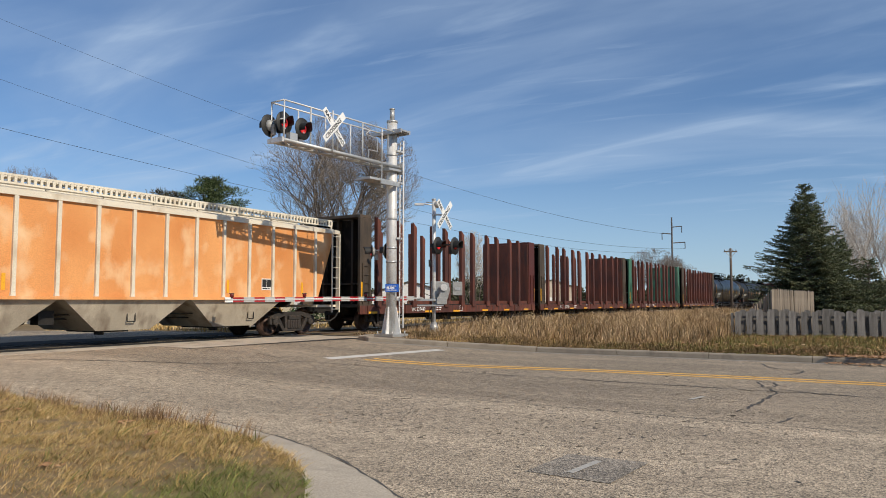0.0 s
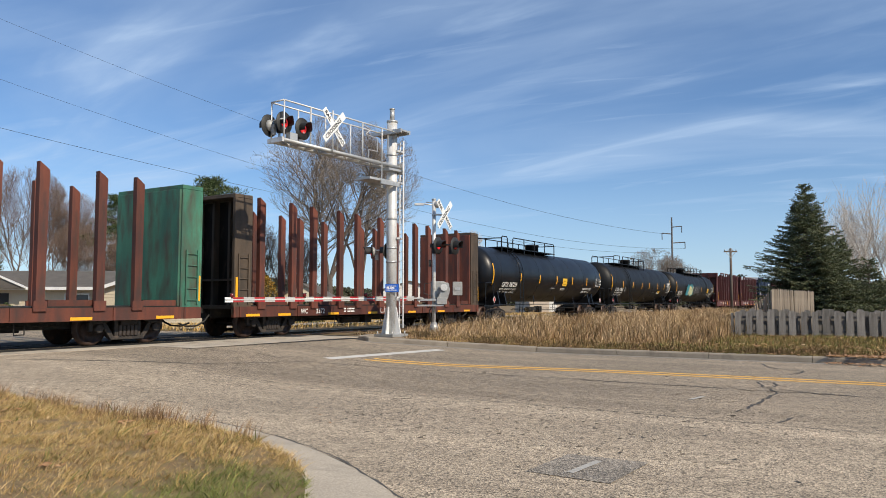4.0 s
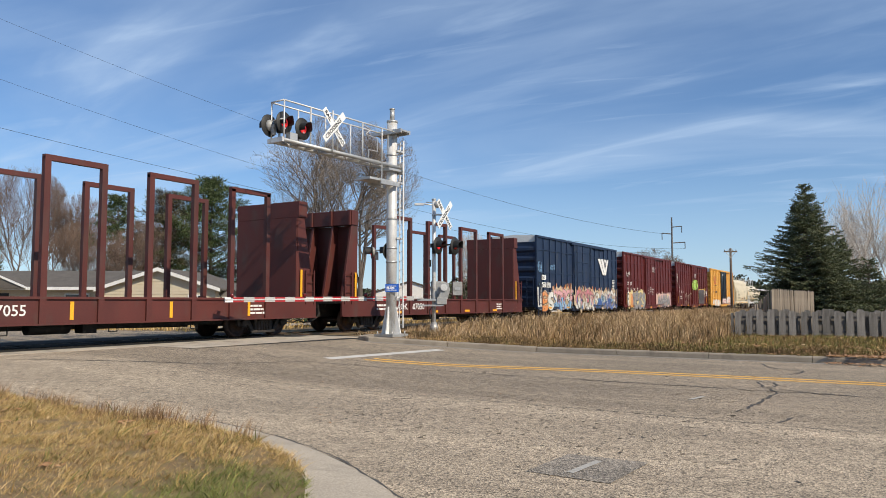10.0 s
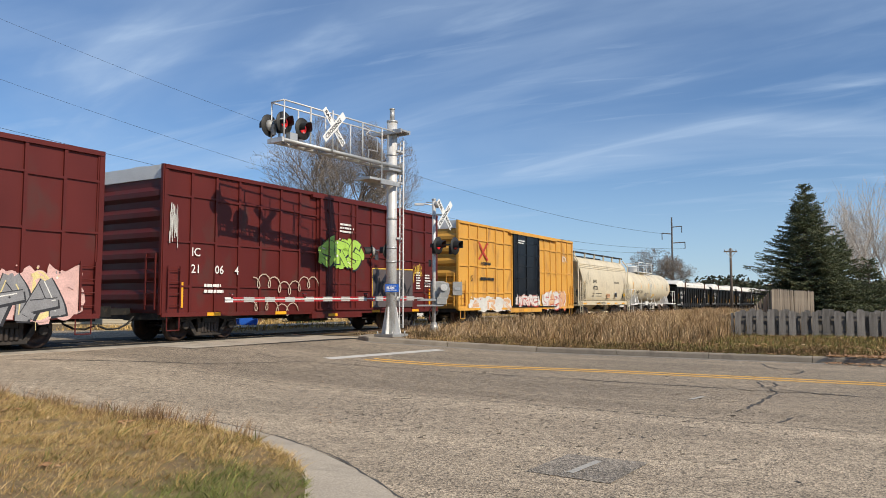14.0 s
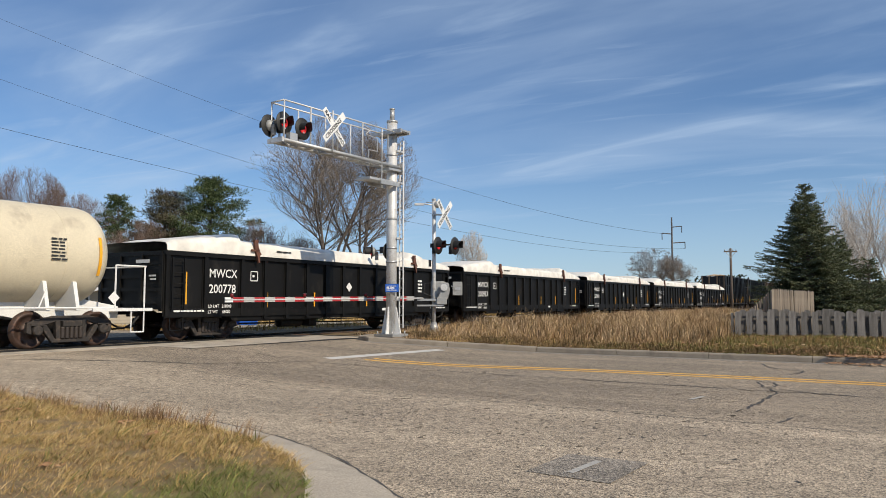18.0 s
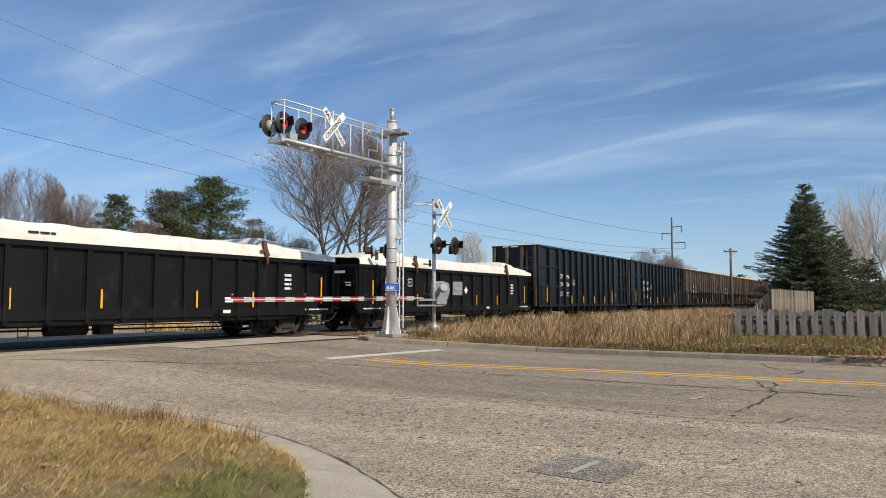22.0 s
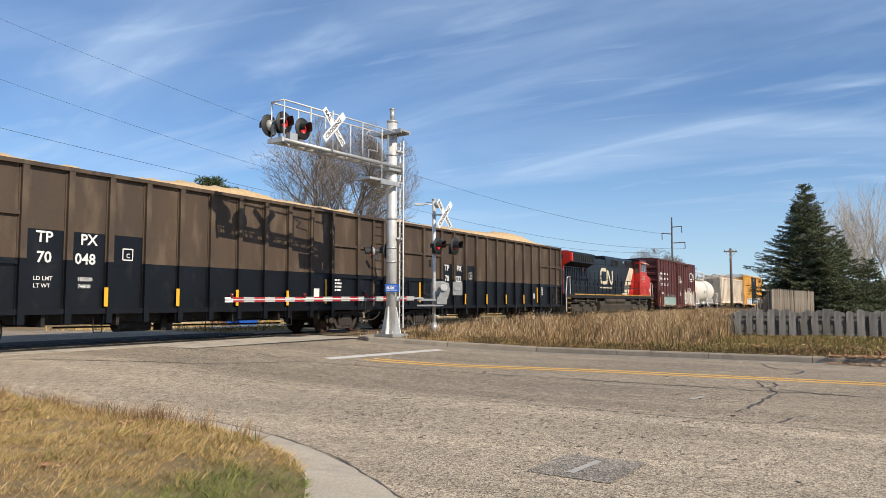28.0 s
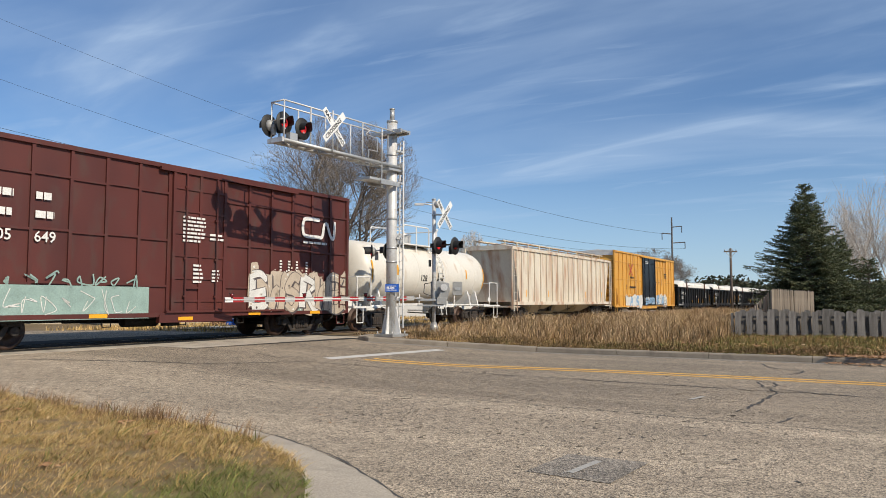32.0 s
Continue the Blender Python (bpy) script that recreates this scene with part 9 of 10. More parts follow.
    for i in range(n):
        x = L - 0.25 - (i + 1) * (L - 0.7) / n
        w = (L - 0.7) / n
        shared_part("stripe", ("stripe", i % 2), lambda: boxes((0, w, -0.02, 0.02, -0.075, 0.075)), REDSTRIPE if i % 2 == 0 else ARMWHITE, arm, Matrix.Translation((x, 0, 0)))
    part("tip", boxes((L - 0.25, L, -0.021, 0.021, -0.075, 0.075)), SIGNWHITE, arm)
    for x in (L - 0.22, L - 2.75, L - 5.2):
        bm = bmesh.new()
        lathe(bm, [(0.06, 0.03), (0.09, 0.06), (0.16, 0.06), (0.19, 0.03)], 12, "z", (x, 0, 0))
        part("arm_lamp", bm, DIMLENS, arm, "small dark red arm lamp")
        part("lamp_bracket", boxes((x - 0.035, x + 0.035, -0.03, 0.03, 0.04, 0.09), (x - 0.075, x + 0.075, -0.02, 0.02, 0.17, 0.20)), BLACKSIGN, arm)
    return t


cantilever()
gate()


# relay cabinet and blue bins beyond the rails
def blue_bins():
    for i, (x, y) in enumerate(((-9.75, 37.0), (-10.5, 37.4))):
        t = thing("refuse_container", pose(x, y, ground_z(x, y), 0, 0, 12), ("bright blue" if not i else "blue and white") + " plastic container beyond the railway", "container")
        bm = bmesh.new()
        prism(bm, [(-0.42, 0.05), (0.42, 0.05), (0.48, 1.15), (-0.48, 1.15)], -0.5, 0.5)
        part("body", bm, BLUESIGN, t, bevel=0.02)
        bm = bmesh.new()
        prism(bm, [(-0.52, 1.15), (0.52, 1.15), (0.5, 1.24), (0.0, 1.32), (-0.5, 1.24)], -0.54, 0.54)
        part("lid", bm, BLUESIGN, t)
        if i:
            part("label_panel", boxes((-0.3, 0.3, -0.53, -0.515, 0.35, 1.0)), SIGNWHITE, t, "white panel")


blue_bins()
# ---- fence, trees, houses, poles ----
def picket_fence():
    t = thing("picket_fence", Matrix.Identity(4), "weathered grey board fence on the grass verge", "fence")
    ax, ay, bx, by = 11.85, 30.2, 24.4, 26.5
    L = math.hypot(bx - ax, by - ay)
    ang = math.degrees(math.atan2(by - ay, bx - ax))
    rnd = random.Random(3)
    n = int(L / 0.40)
    kinds = []
    for k in range(5):
        bm = bmesh.new()
        h, w = 1.02 + 0.05 * k * 0.6, 0.115 + 0.006 * k
        prism(bm, [(-w, 0.03), (w, 0.03), (w * rnd.uniform(.94, 1), h - 0.07), (w * .55, h), (-w * .5, h + 0.01), (-w, h - 0.06)], -0.018, 0.018)
        kinds.append(mesh_of("board", bm, TIMBER))
    for i in range(n):
        f = (i + 0.5) / n
        x, y = ax + (bx - ax) * f, ay + (by - ay) * f
        for back in (0, 1):
            ob = new("board", kinds[rnd.randrange(5)])
            ob.parent = t
            dx = 0.20 if back else 0
            m = pose(x, y, ground_z(x, y), 0, 0, ang) @ pose(dx + rnd.uniform(-.012, .012), 0.20 if back else -0.02, rnd.uniform(-.02, .02), rnd.uniform(-1, 1), rnd.uniform(-1.6, 1.6), rnd.uniform(-2, 2))
            ob.matrix_basis = m
    m = pose(ax, ay, 0, 0, 0, ang)
    for z in (0.25, 0.82):
        bm = bmesh.new()
        box(bm, 0, L, 0.03, 0.075, z - 0.045, z + 0.045, m)
        part("rail", bm, TIMBER, t)
    for i in range(6):
        bm = bmesh.new()
        x = L * i / 5
        box(bm, x - 0.05, x + 0.05, 0.0, 0.1, -0.1, 0.98, m)
        part("post", bm, TIMBER, t)


def stockade():
    t = thing("stockade_fence", Matrix.Identity(4), "tan wooden stockade panel stepping down at one end", "fence")
    PALE = surf("tan_weathered_wood", (0.34, 0.28, 0.215), (0.22, 0.18, 0.14), 8, 0.9, bump=0.3, streak=0.9, vary=0.2)
    rnd = random.Random(8)
    def picket(h):
        bm = bmesh.new()
        prism(bm, [(-0.042, 0.0), (0.042, 0.0), (0.042, h - 0.07), (0.0, h), (-0.042, h - 0.07)], -0.02, 0.02)
        return bm
    for i in range(21):
        x = 15.68 + i * 0.095
        h = 2.08 - 0.006 * i + rnd.uniform(-.015, .015)
        ob = part("picket", picket(h), PALE, t)
        ob.matrix_basis = pose(x, 35.0, 0, 0, rnd.uniform(-.6, .6), 0)
    for i in range(11):
        h = 2.0 - 0.105 * i
        ob = part("picket", picket(max(0.7, h)), PALE, t)
        ob.matrix_basis = pose(15.60 - i * 0.045, 35.0 + i * 0.16, 0, 0, rnd.uniform(-1, 1), -65)
    part("rail", boxes((15.65, 17.6, 35.04, 35.1, 0.4, 0.5), (15.65, 17.6, 35.04, 35.1, 1.6, 1.7)), PALE, t)


picket_fence()
stockade()


class Wood:
    """Collects tapered branches as one mesh."""
    def __init__(self):
        self.v, self.f = [], []

    def limb(self, p0, p1, r0, r1, n=4):
        d = p1 - p0
        if d.length < 1e-5:
            return
        q = d.to_track_quat("Z", "Y")
        i = len(self.v)
        for p, r in ((p0, r0), (p1, r1)):
            for k in range(n):
                a = 6.2832 * k / n
                self.v.append(tuple(p + q @ Vector((math.cos(a) * r, math.sin(a) * r, 0))))
        for k in range(n):
            self.f.append((i + k, i + (k + 1) % n, i + n + (k + 1) % n, i + n + k))

    def part(self, name, material, parent, label=""):
        me = bpy.data.meshes.new(name)
        me.from_pydata(self.v, [], self.f)
        me.materials.append(material)
        ob = new(name, me)
        ob.parent = parent
        if label:
            ob["label"] = label
        return ob


def grow(wood, twigs, p, d, length, r, level, top, rnd, spread, up, env):
    """One limb in a few bent pieces, with side limbs, kept within a rounded crown (centre, half width, half height)."""
    k = 4 if level < 2 else 3 if level < 3 else 2
    pts = [p]
    for i in range(k):
        d = (d + Vector((rnd.gauss(0, .12), rnd.gauss(0, .12), rnd.gauss(0, .07) + up * .08))).normalized()
        q = pts[-1] + d * length / k
        if level and env:
            c, rw, rh = env
            o = q - c
            if (o.x * o.x + o.y * o.y) / rw ** 2 + o.z * o.z / rh ** 2 > 1.0 + .12 * rnd.random():
                break
        pts.append(q)
    k = len(pts) - 1
    if k < 1:
        return
    thin = .011 if level < 3 else .0065
    for i in range(k):
        ra, rb = r * (1 - .7 * i / k), r * (1 - .7 * (i + 1) / k)
        (wood if level < 2 else twigs).limb(pts[i], pts[i + 1], max(ra, thin), max(rb, thin * .8), 6 if level == 0 else 4 if level < 3 else 3)
    if level >= top:
        return
    n = (9, 7, 6, 5, 3)[level]
    for i in range(n):
        f = (0.12 if level else 0.3) + (0.88 if level else 0.7) * (i + rnd.random()) / n
        f = min(f, .999)
        j = min(k - 1, int(f * k))
        q = pts[j].lerp(pts[j + 1], f * k - j)
        a = rnd.uniform(0, 6.28)
        side = Vector((math.cos(a), math.sin(a), 0))
        side = (side - d * side.dot(d)).normalized()
        sp = spread * rnd.uniform(.75, 1.2)
        nd = (d * (1 - sp) + side * sp + Vector((0, 0, .1 * up))).normalized()
        grow(wood, twigs, q, nd, length * rnd.uniform(.42, .66) * (1.15 - .35 * f), r * .5 * (1.1 - .4 * f), level + 1, top, rnd, spread, up, env)


def bare_tree(place, height, label, seed, spread=0.5, stems=1, top=4, r=None, up=1.0, lean=0.12, wood_m=None, twig_m=None, name="bare_tree", fork=0.0, crown=None):
    t = thing(name, Matrix.Translation(place), label, "tree")
    rnd = random.Random(seed)
    w, tw = Wood(), Wood()
    r = r or height * .014
    env = None
    if crown:
        low = crown[1]
        env = (Vector((crown[2] if len(crown) > 2 else 0, 0, (height + low) / 2)), crown[0], (height - low) / 2)
    if fork:
        w.limb(Vector((0, 0, -.2)), Vector((.05, 0, fork + .1)), r * 1.6, r * 1.25, 10)
    for s in range(stems):
        a = 6.28 * s / stems + rnd.random()
        p = Vector((math.cos(a) * .35, math.sin(a) * .35, -0.2)) if stems > 1 else Vector((0, 0, -0.2))
        if fork:
            p = Vector((math.cos(a) * r * .5, math.sin(a) * r * .5, fork * rnd.uniform(.72, 1)))
        ln = lean * rnd.uniform(.5, 1.3)
        d = Vector((math.cos(a) * ln, math.sin(a) * ln, 1)).normalized()
        grow(w, tw, p, d, (height - fork) * rnd.uniform(.66, .82), r * (.75 if fork else 1), 0, top, rnd, spread, up, env)
    w.part("trunk", wood_m or BARK, t)
    tw.part("crown", twig_m or TWIG, t, "bare grey twigs")
    return t


def needles(v, f, p, d, length, w, rnd, n):
    """A spray of needle tufts along a twig."""
    side = d.cross(Vector((0, 0, 1)))
    side = side.normalized() if side.length > .01 else Vector((1, 0, 0))
    for k in range(n):
        c = p + d * length * k / n
        a = rnd.uniform(-1, 1)
        e = (d * .6 + side * a + Vector((0, 0, rnd.uniform(-.35, .45)))).normalized()
        u = e.cross(Vector((rnd.uniform(-1, 1), rnd.uniform(-1, 1), rnd.uniform(-1, 1)))).normalized() * w
        i = len(v)
        tip = c + e * length * rnd.uniform(.25, .5)
        v += [tuple(c - u * .5), tuple(c + u * .5), tuple(tip)]
        f.append((i, i + 1, i + 2))


def spruce(place, height, radius, label, seed, density=1.0):
    t = thing("spruce_tree", Matrix.Translation(place), label, "tree")
    rnd = random.Random(seed)
    w = Wood()
    w.limb(Vector((0, 0, -.2)), Vector((0, 0, height * .97)), height * .018, .015, 8)
    v, f = [], []
    n = int(height * radius * 52 * density)
    lobes = [rnd.uniform(0, 6.28) for _ in range(6)]
    for i in range(n):
        z = .2 + (height - .25) * (1 - (1 - rnd.random()) ** .62)
        k = 1 - z / height
        a = rnd.random() * 6.28
        rag = 1 + .20 * math.sin(3 * a + lobes[0] + z * 1.3) + .18 * math.sin(7 * a + lobes[1] - z * 3.1) + .5 * noise.noise((math.cos(a) * 2.2, math.sin(a) * 2.2, z * 1.6 + seed))
        L = (radius * (k ** .92) * rag) * rnd.uniform(.72, 1.08) + .05
        d = Vector((math.cos(a), math.sin(a), .45 - .75 * k + rnd.gauss(0, .12))).normalized()
        p0 = Vector((0, 0, max(.1, z - .15 * L)))
        tip = p0 + d * L + Vector((0, 0, .12 * L))
        w.limb(p0, tip, .010 + .005 * L, .003, 3)
        m = max(3, int(L * 6))
        for j in range(m):
            q = p0.lerp(tip, .30 + .70 * (j + .5) / m)
            s = (1 - .55 * j / m) * .30 + .07
            for sd in (-1, 1):
                e = (d * .8 + Vector((-d.y, d.x, 0)) * sd * rnd.uniform(.3, 1) + Vector((0, 0, rnd.uniform(-.45, .25)))).normalized()
                needles(v, f, q, e, s * rnd.uniform(.7, 1.2), .055, rnd, 5)
        needles(v, f, tip - d * .08, d, .2, .045, rnd, 5)
    me = bpy.data.meshes.new("crown")
    me.from_pydata(v, [], f)
    me.materials.append(SPRUCEN)
    w.part("trunk", BARK, t)
    ob = new("crown", me)
    ob.parent = t
    return t


def pine(place, height, radius, label, seed, material, low=.2, lumps=170):
    """A broad pine: many needle-covered lumps at the ends of limbs, closed within and ragged without."""
    t = thing("pine_tree", Matrix.Translation(place), label, "tree")
    rnd = random.Random(seed)
    w = Wood()
    w.limb(Vector((0, 0, -.2)), Vector((0, 0, height * .96)), height * .02, .03, 8)
    v, f = [], []
    ph = [rnd.uniform(0, 6.28) for _ in range(3)]
    for i in range(lumps):
        k = (i + rnd.random()) / lumps
        z = height * (low + (1 - low) * k)
        a = i * 2.4 + rnd.gauss(0, .4)
        prof = math.sin(math.pi * (.34 + .62 * k)) ** .8
        br = radius * prof * (1 + .16 * math.sin(3 * a + ph[0]) + .12 * math.sin(z * 2.2 + ph[1])) * (rnd.uniform(.72, 1.05) if i % 3 else rnd.uniform(.2, .6))
        tip = Vector((math.cos(a) * br, math.sin(a) * br, z))
        w.limb(Vector((0, 0, z - .45 * br)), tip, .06, .015, 4)
        rl = rnd.uniform(.35, .8) * radius / 4.2
        for n in range(int(300 * rl)):
            o = Vector((rnd.gauss(0, 1), rnd.gauss(0, 1), rnd.gauss(0, 1))).normalized()
            c = tip + Vector((o.x * 1.35, o.y * 1.35, o.z * .38)) * rl * rnd.gauss(.8, .3)
            e = (o + Vector((rnd.gauss(0, .5), rnd.gauss(0, .5), rnd.gauss(.45, .5)))).normalized()
            u = e.cross(Vector((rnd.uniform(-1, 1), rnd.uniform(-1, 1), 1))).normalized() * .05
            i0 = len(v)
            v += [tuple(c - u * .8), tuple(c + u * .8), tuple(c + e * rnd.uniform(.2, .4))]
            f.append((i0, i0 + 1, i0 + 2))
    me = bpy.data.meshes.new("crown")
    me.from_pydata(v, [], f)
    me.materials.append(material)
    w.part("trunk", BARK, t)
    ob = new("crown", me)
    ob.parent = t
    return t


def bush(place, w, h, label, material, seed, n=1500, size=.16):
    t = thing("bush", Matrix.Translation(place), label, "bush")
    rnd = random.Random(seed)
    wd = Wood()
    v, f = [], []
    for _ in range(26):
        a = rnd.random() * 6.28
        wd.limb(Vector((0, 0, 0)), Vector((math.cos(a) * w * .4 * rnd.random(), math.sin(a) * w * .4 * rnd.random(), h * rnd.uniform(.6, 1))), .02, .006, 3)
    for _ in range(n):
        a, r, z = rnd.random() * 6.28, rnd.random() ** .5, rnd.random()
        k = math.sin(math.pi * min(1, z * .8 + .2)) * .5 * w
        q = Vector((math.cos(a) * r * k, math.sin(a) * r * k, z * h))
        e = Vector((rnd.gauss(0, 1), rnd.gauss(0, 1), rnd.gauss(.3, .7))).normalized() * size
        u = e.cross(Vector((rnd.uniform(-1, 1), rnd.uniform(-1, 1), 1))).normalized() * size * .35
        i = len(v)
        v += [tuple(q - u), tuple(q + u), tuple(q + e)]
        f.append((i, i + 1, i + 2))
    me = bpy.data.meshes.new("foliage")
    me.from_pydata(v, [], f)
    me.materials.append(material)
    wd.part("stem", BARK, t)
    ob = new("foliage", me)
    ob.parent = t
    return t


SPRUCEN = island_material("spruce_needles", ((0.09, 0.112, 0.058), (0.14, 0.16, 0.085), (0.055, 0.072, 0.037), (0.15, 0.15, 0.09), (0.11, 0.13, 0.065)), 0.55)
PINEN = island_material("pine_needles", ((0.07, 0.10, 0.04), (0.10, 0.135, 0.055), (0.045, 0.065, 0.028), (0.14, 0.16, 0.075)), 0.7)
DARKPINE = island_material("dark_pine_needles", ((0.035, 0.06, 0.028), (0.055, 0.085, 0.035), (0.025, 0.045, 0.02)), 0.7)
OLIVE = island_material("grey_olive_leaves", ((0.10, 0.085, 0.05), (0.07, 0.07, 0.04), (0.15, 0.125, 0.085), (0.05, 0.055, 0.03)), 0.8)
GOLD = island_material("golden_leaves", ((0.40, 0.24, 0.04), (0.30, 0.17, 0.03), (0.22, 0.15, 0.04)), 0.8)
PALEBARK = surf("pale_birch_bark", (0.55, 0.50, 0.43), (0.40, 0.36, 0.31), 5, 0.85, bump=0.1)
PALETWIG = surf("pale_twigs", (0.66, 0.61, 0.55), (0.52, 0.47, 0.42), 3, 0.9, bump=0)
BROWNTWIG = surf("brown_twigs", (0.22, 0.15, 0.11), (0.15, 0.10, 0.075), 3, 0.95, bump=0)

spruce((19.45, 39.2, 0), 7.75, 3.15, "dense dark green spruce tree behind the board fence", 1)
spruce((21.8, 40.5, 0), 5.3, 2.1, "shorter dark green spruce tree", 2)
spruce((23.3, 40.2, 0), 3.9, 1.7, "low dark green spruce tree", 3)
bare_tree((-9.6, 62, 0), 17.2, "tall bare tree with a wide rounded crown behind the railway", 21, .46, 5, 4, .19, .7, .42, fork=3.6, crown=(6.2, 5.2, -0.9))
bare_tree((-7.2, 63.5, 0), 17.2, "tall bare tree with a wide rounded crown behind the railway", 22, .46, 4, 4, .17, .7, .34, fork=3.2, crown=(4.9, 5.0, 0.6))
pine((-22.5, 71, 0), 13.3, 4.7, "broad green pine tree behind the houses", 31, PINEN, .12)
pine((-26.6, 70, 0), 11.9, 3.9, "grey-green thin pine tree behind the houses", 32, OLIVE, .1, 120)
pine((-33.8, 76, 0), 12.4, 2.9, "small dark pine tree behind the houses", 33, PINEN, .1, 110)
pine((-50.5, 78, 0), 13.4, 3.2, "dark pine tree at the edge of the wood", 34, DARKPINE, .15, 110)
bare_tree((-45.5, 80, 0), 16.4, "bushy bare tree with upright brown twigs", 23, .36, 5, 4, .10, 1.3, .25, twig_m=BROWNTWIG, crown=(4.8, 1.0))
bare_tree((-40.5, 82, 0), 13.5, "bushy bare tree with upright brown twigs", 24, .38, 4, 4, .09, 1.3, .3, twig_m=BROWNTWIG, crown=(4.2, 1.0))
bare_tree((-29.0, 78, 0), 12.5, "bushy bare tree among the pines", 29, .42, 4, 4, .09, 1.0, .3, twig_m=BROWNTWIG, crown=(3.2, 1.0))
bare_tree((-15.2, 74, 0), 9.5, "small bare tree among the pines", 30, .5, 4, 3, .08, .8, .35, twig_m=BROWNTWIG, crown=(3.0, 1.0))
bare_tree((37.4, 130, 0), 11.0, "round bare tree far along the railway", 25, .52, 5, 4, .10, .3, .6, fork=3, crown=(5.2, 2.0))
bare_tree((41.6, 132, 0), 9.8, "round bare tree far along the railway", 26, .52, 4, 4, .10, .3, .6, fork=3, crown=(4.6, 2.0))
bare_tree((3.0, 75, 0), 8.7, "small bare tree behind the railway", 27, .42, 4, 4, .06, .9, .3, twig_m=PALETWIG, crown=(1.9, 1.0))
for i, (x, y, h) in enumerate(((30.6, 55, 8.6), (32.4, 56, 9.4), (34.0, 55, 9.0), (33.2, 58, 8.2))):
    bare_tree((x, y, 0), h, "slender pale bare birch tree", 41 + i, .36, 2, 3, .08, 1.3, .12, PALEBARK, PALETWIG)
for i, (x, y, h) in enumerate(((-37.0, 74, 9.5), (-31.5, 72, 8.5), (-27.5, 67, 9.0), (-18.2, 70, 9.5), (-13.6, 70, 7.5), (-48.0, 74, 9.0))):
    bare_tree((x, y, 0), h, "thicket of bare grey-brown stems behind the houses", 61 + i, .42, 6, 3, .07, 1.1, .3, twig_m=BROWNTWIG, crown=(3.4, .5), name="bare_thicket")
bush((-11.3, 47.0, 0), 2.4, 3.1, "golden autumn bush beside the house", GOLD, 5)
bush((-8.0, 43.0, 0), 2.6, 1.5, "dark evergreen bush by the houses", DARKPINE, 6)
bush((-25.5, 43.0, 0), 2.2, 1.3, "low green bush beside the house", PINEN, 7)
bush((22.0, 34.5, 0), 2.6, 1.3, "low evergreen bush behind the fence", DARKPINE, 9)


def far_woods():
    """A distant belt of trees round the horizon."""
    rnd = random.Random(17)
    v, f = [], []
    for _ in range(1500):
        a = radians(rnd.uniform(-70, 75))
        R = rnd.uniform(240, 330)
        if -12 < math.degrees(a) < -2:
            R += 60
        x, y = R * math.sin(a), R * math.cos(a)
        h = rnd.uniform(5.5, 8.5) * (1 + .25 * math.sin(a * 23))
        if 10 < math.degrees(a) < 19.6:
            h *= .72
        w = rnd.uniform(4, 7)
        for _ in range(150):
            u, z = rnd.gauss(0, .38) * w, h * rnd.random() ** .7
            s = rnd.uniform(.25, .6)
            cx, cy = x + u * math.cos(a), y - u * math.sin(a)
            i = len(v)
            v += [(cx - s * math.cos(a), cy + s * math.sin(a), z - s * .6), (cx + s * math.cos(a), cy - s * math.sin(a), z - s * .5), (cx + rnd.uniform(-.6, .6), cy + rnd.uniform(-1, 1), z + s)]
            f.append((i, i + 1, i + 2))
    me = bpy.data.meshes.new("far_woods")
    me.from_pydata(v, [], f)
    me.materials.append(island_material("far_foliage", ((0.05, 0.07, 0.04), (0.09, 0.085, 0.055), (0.04, 0.06, 0.035), (0.12, 0.10, 0.07)), 0.9))
    tagged(new("far_woods", me), "distant belt of mixed woods on the horizon", "woods", kind="stuff")


far_woods()

SIDING = surf("cream_siding", (0.62, 0.54, 0.40), (0.56, 0.48, 0.35), 1.2, 0.7, bump=0.05)
SHINGLE = surf("grey_shingles", (0.13, 0.115, 0.10), (0.09, 0.08, 0.07), 2.0, 0.95, bump=0.5, grain=20)


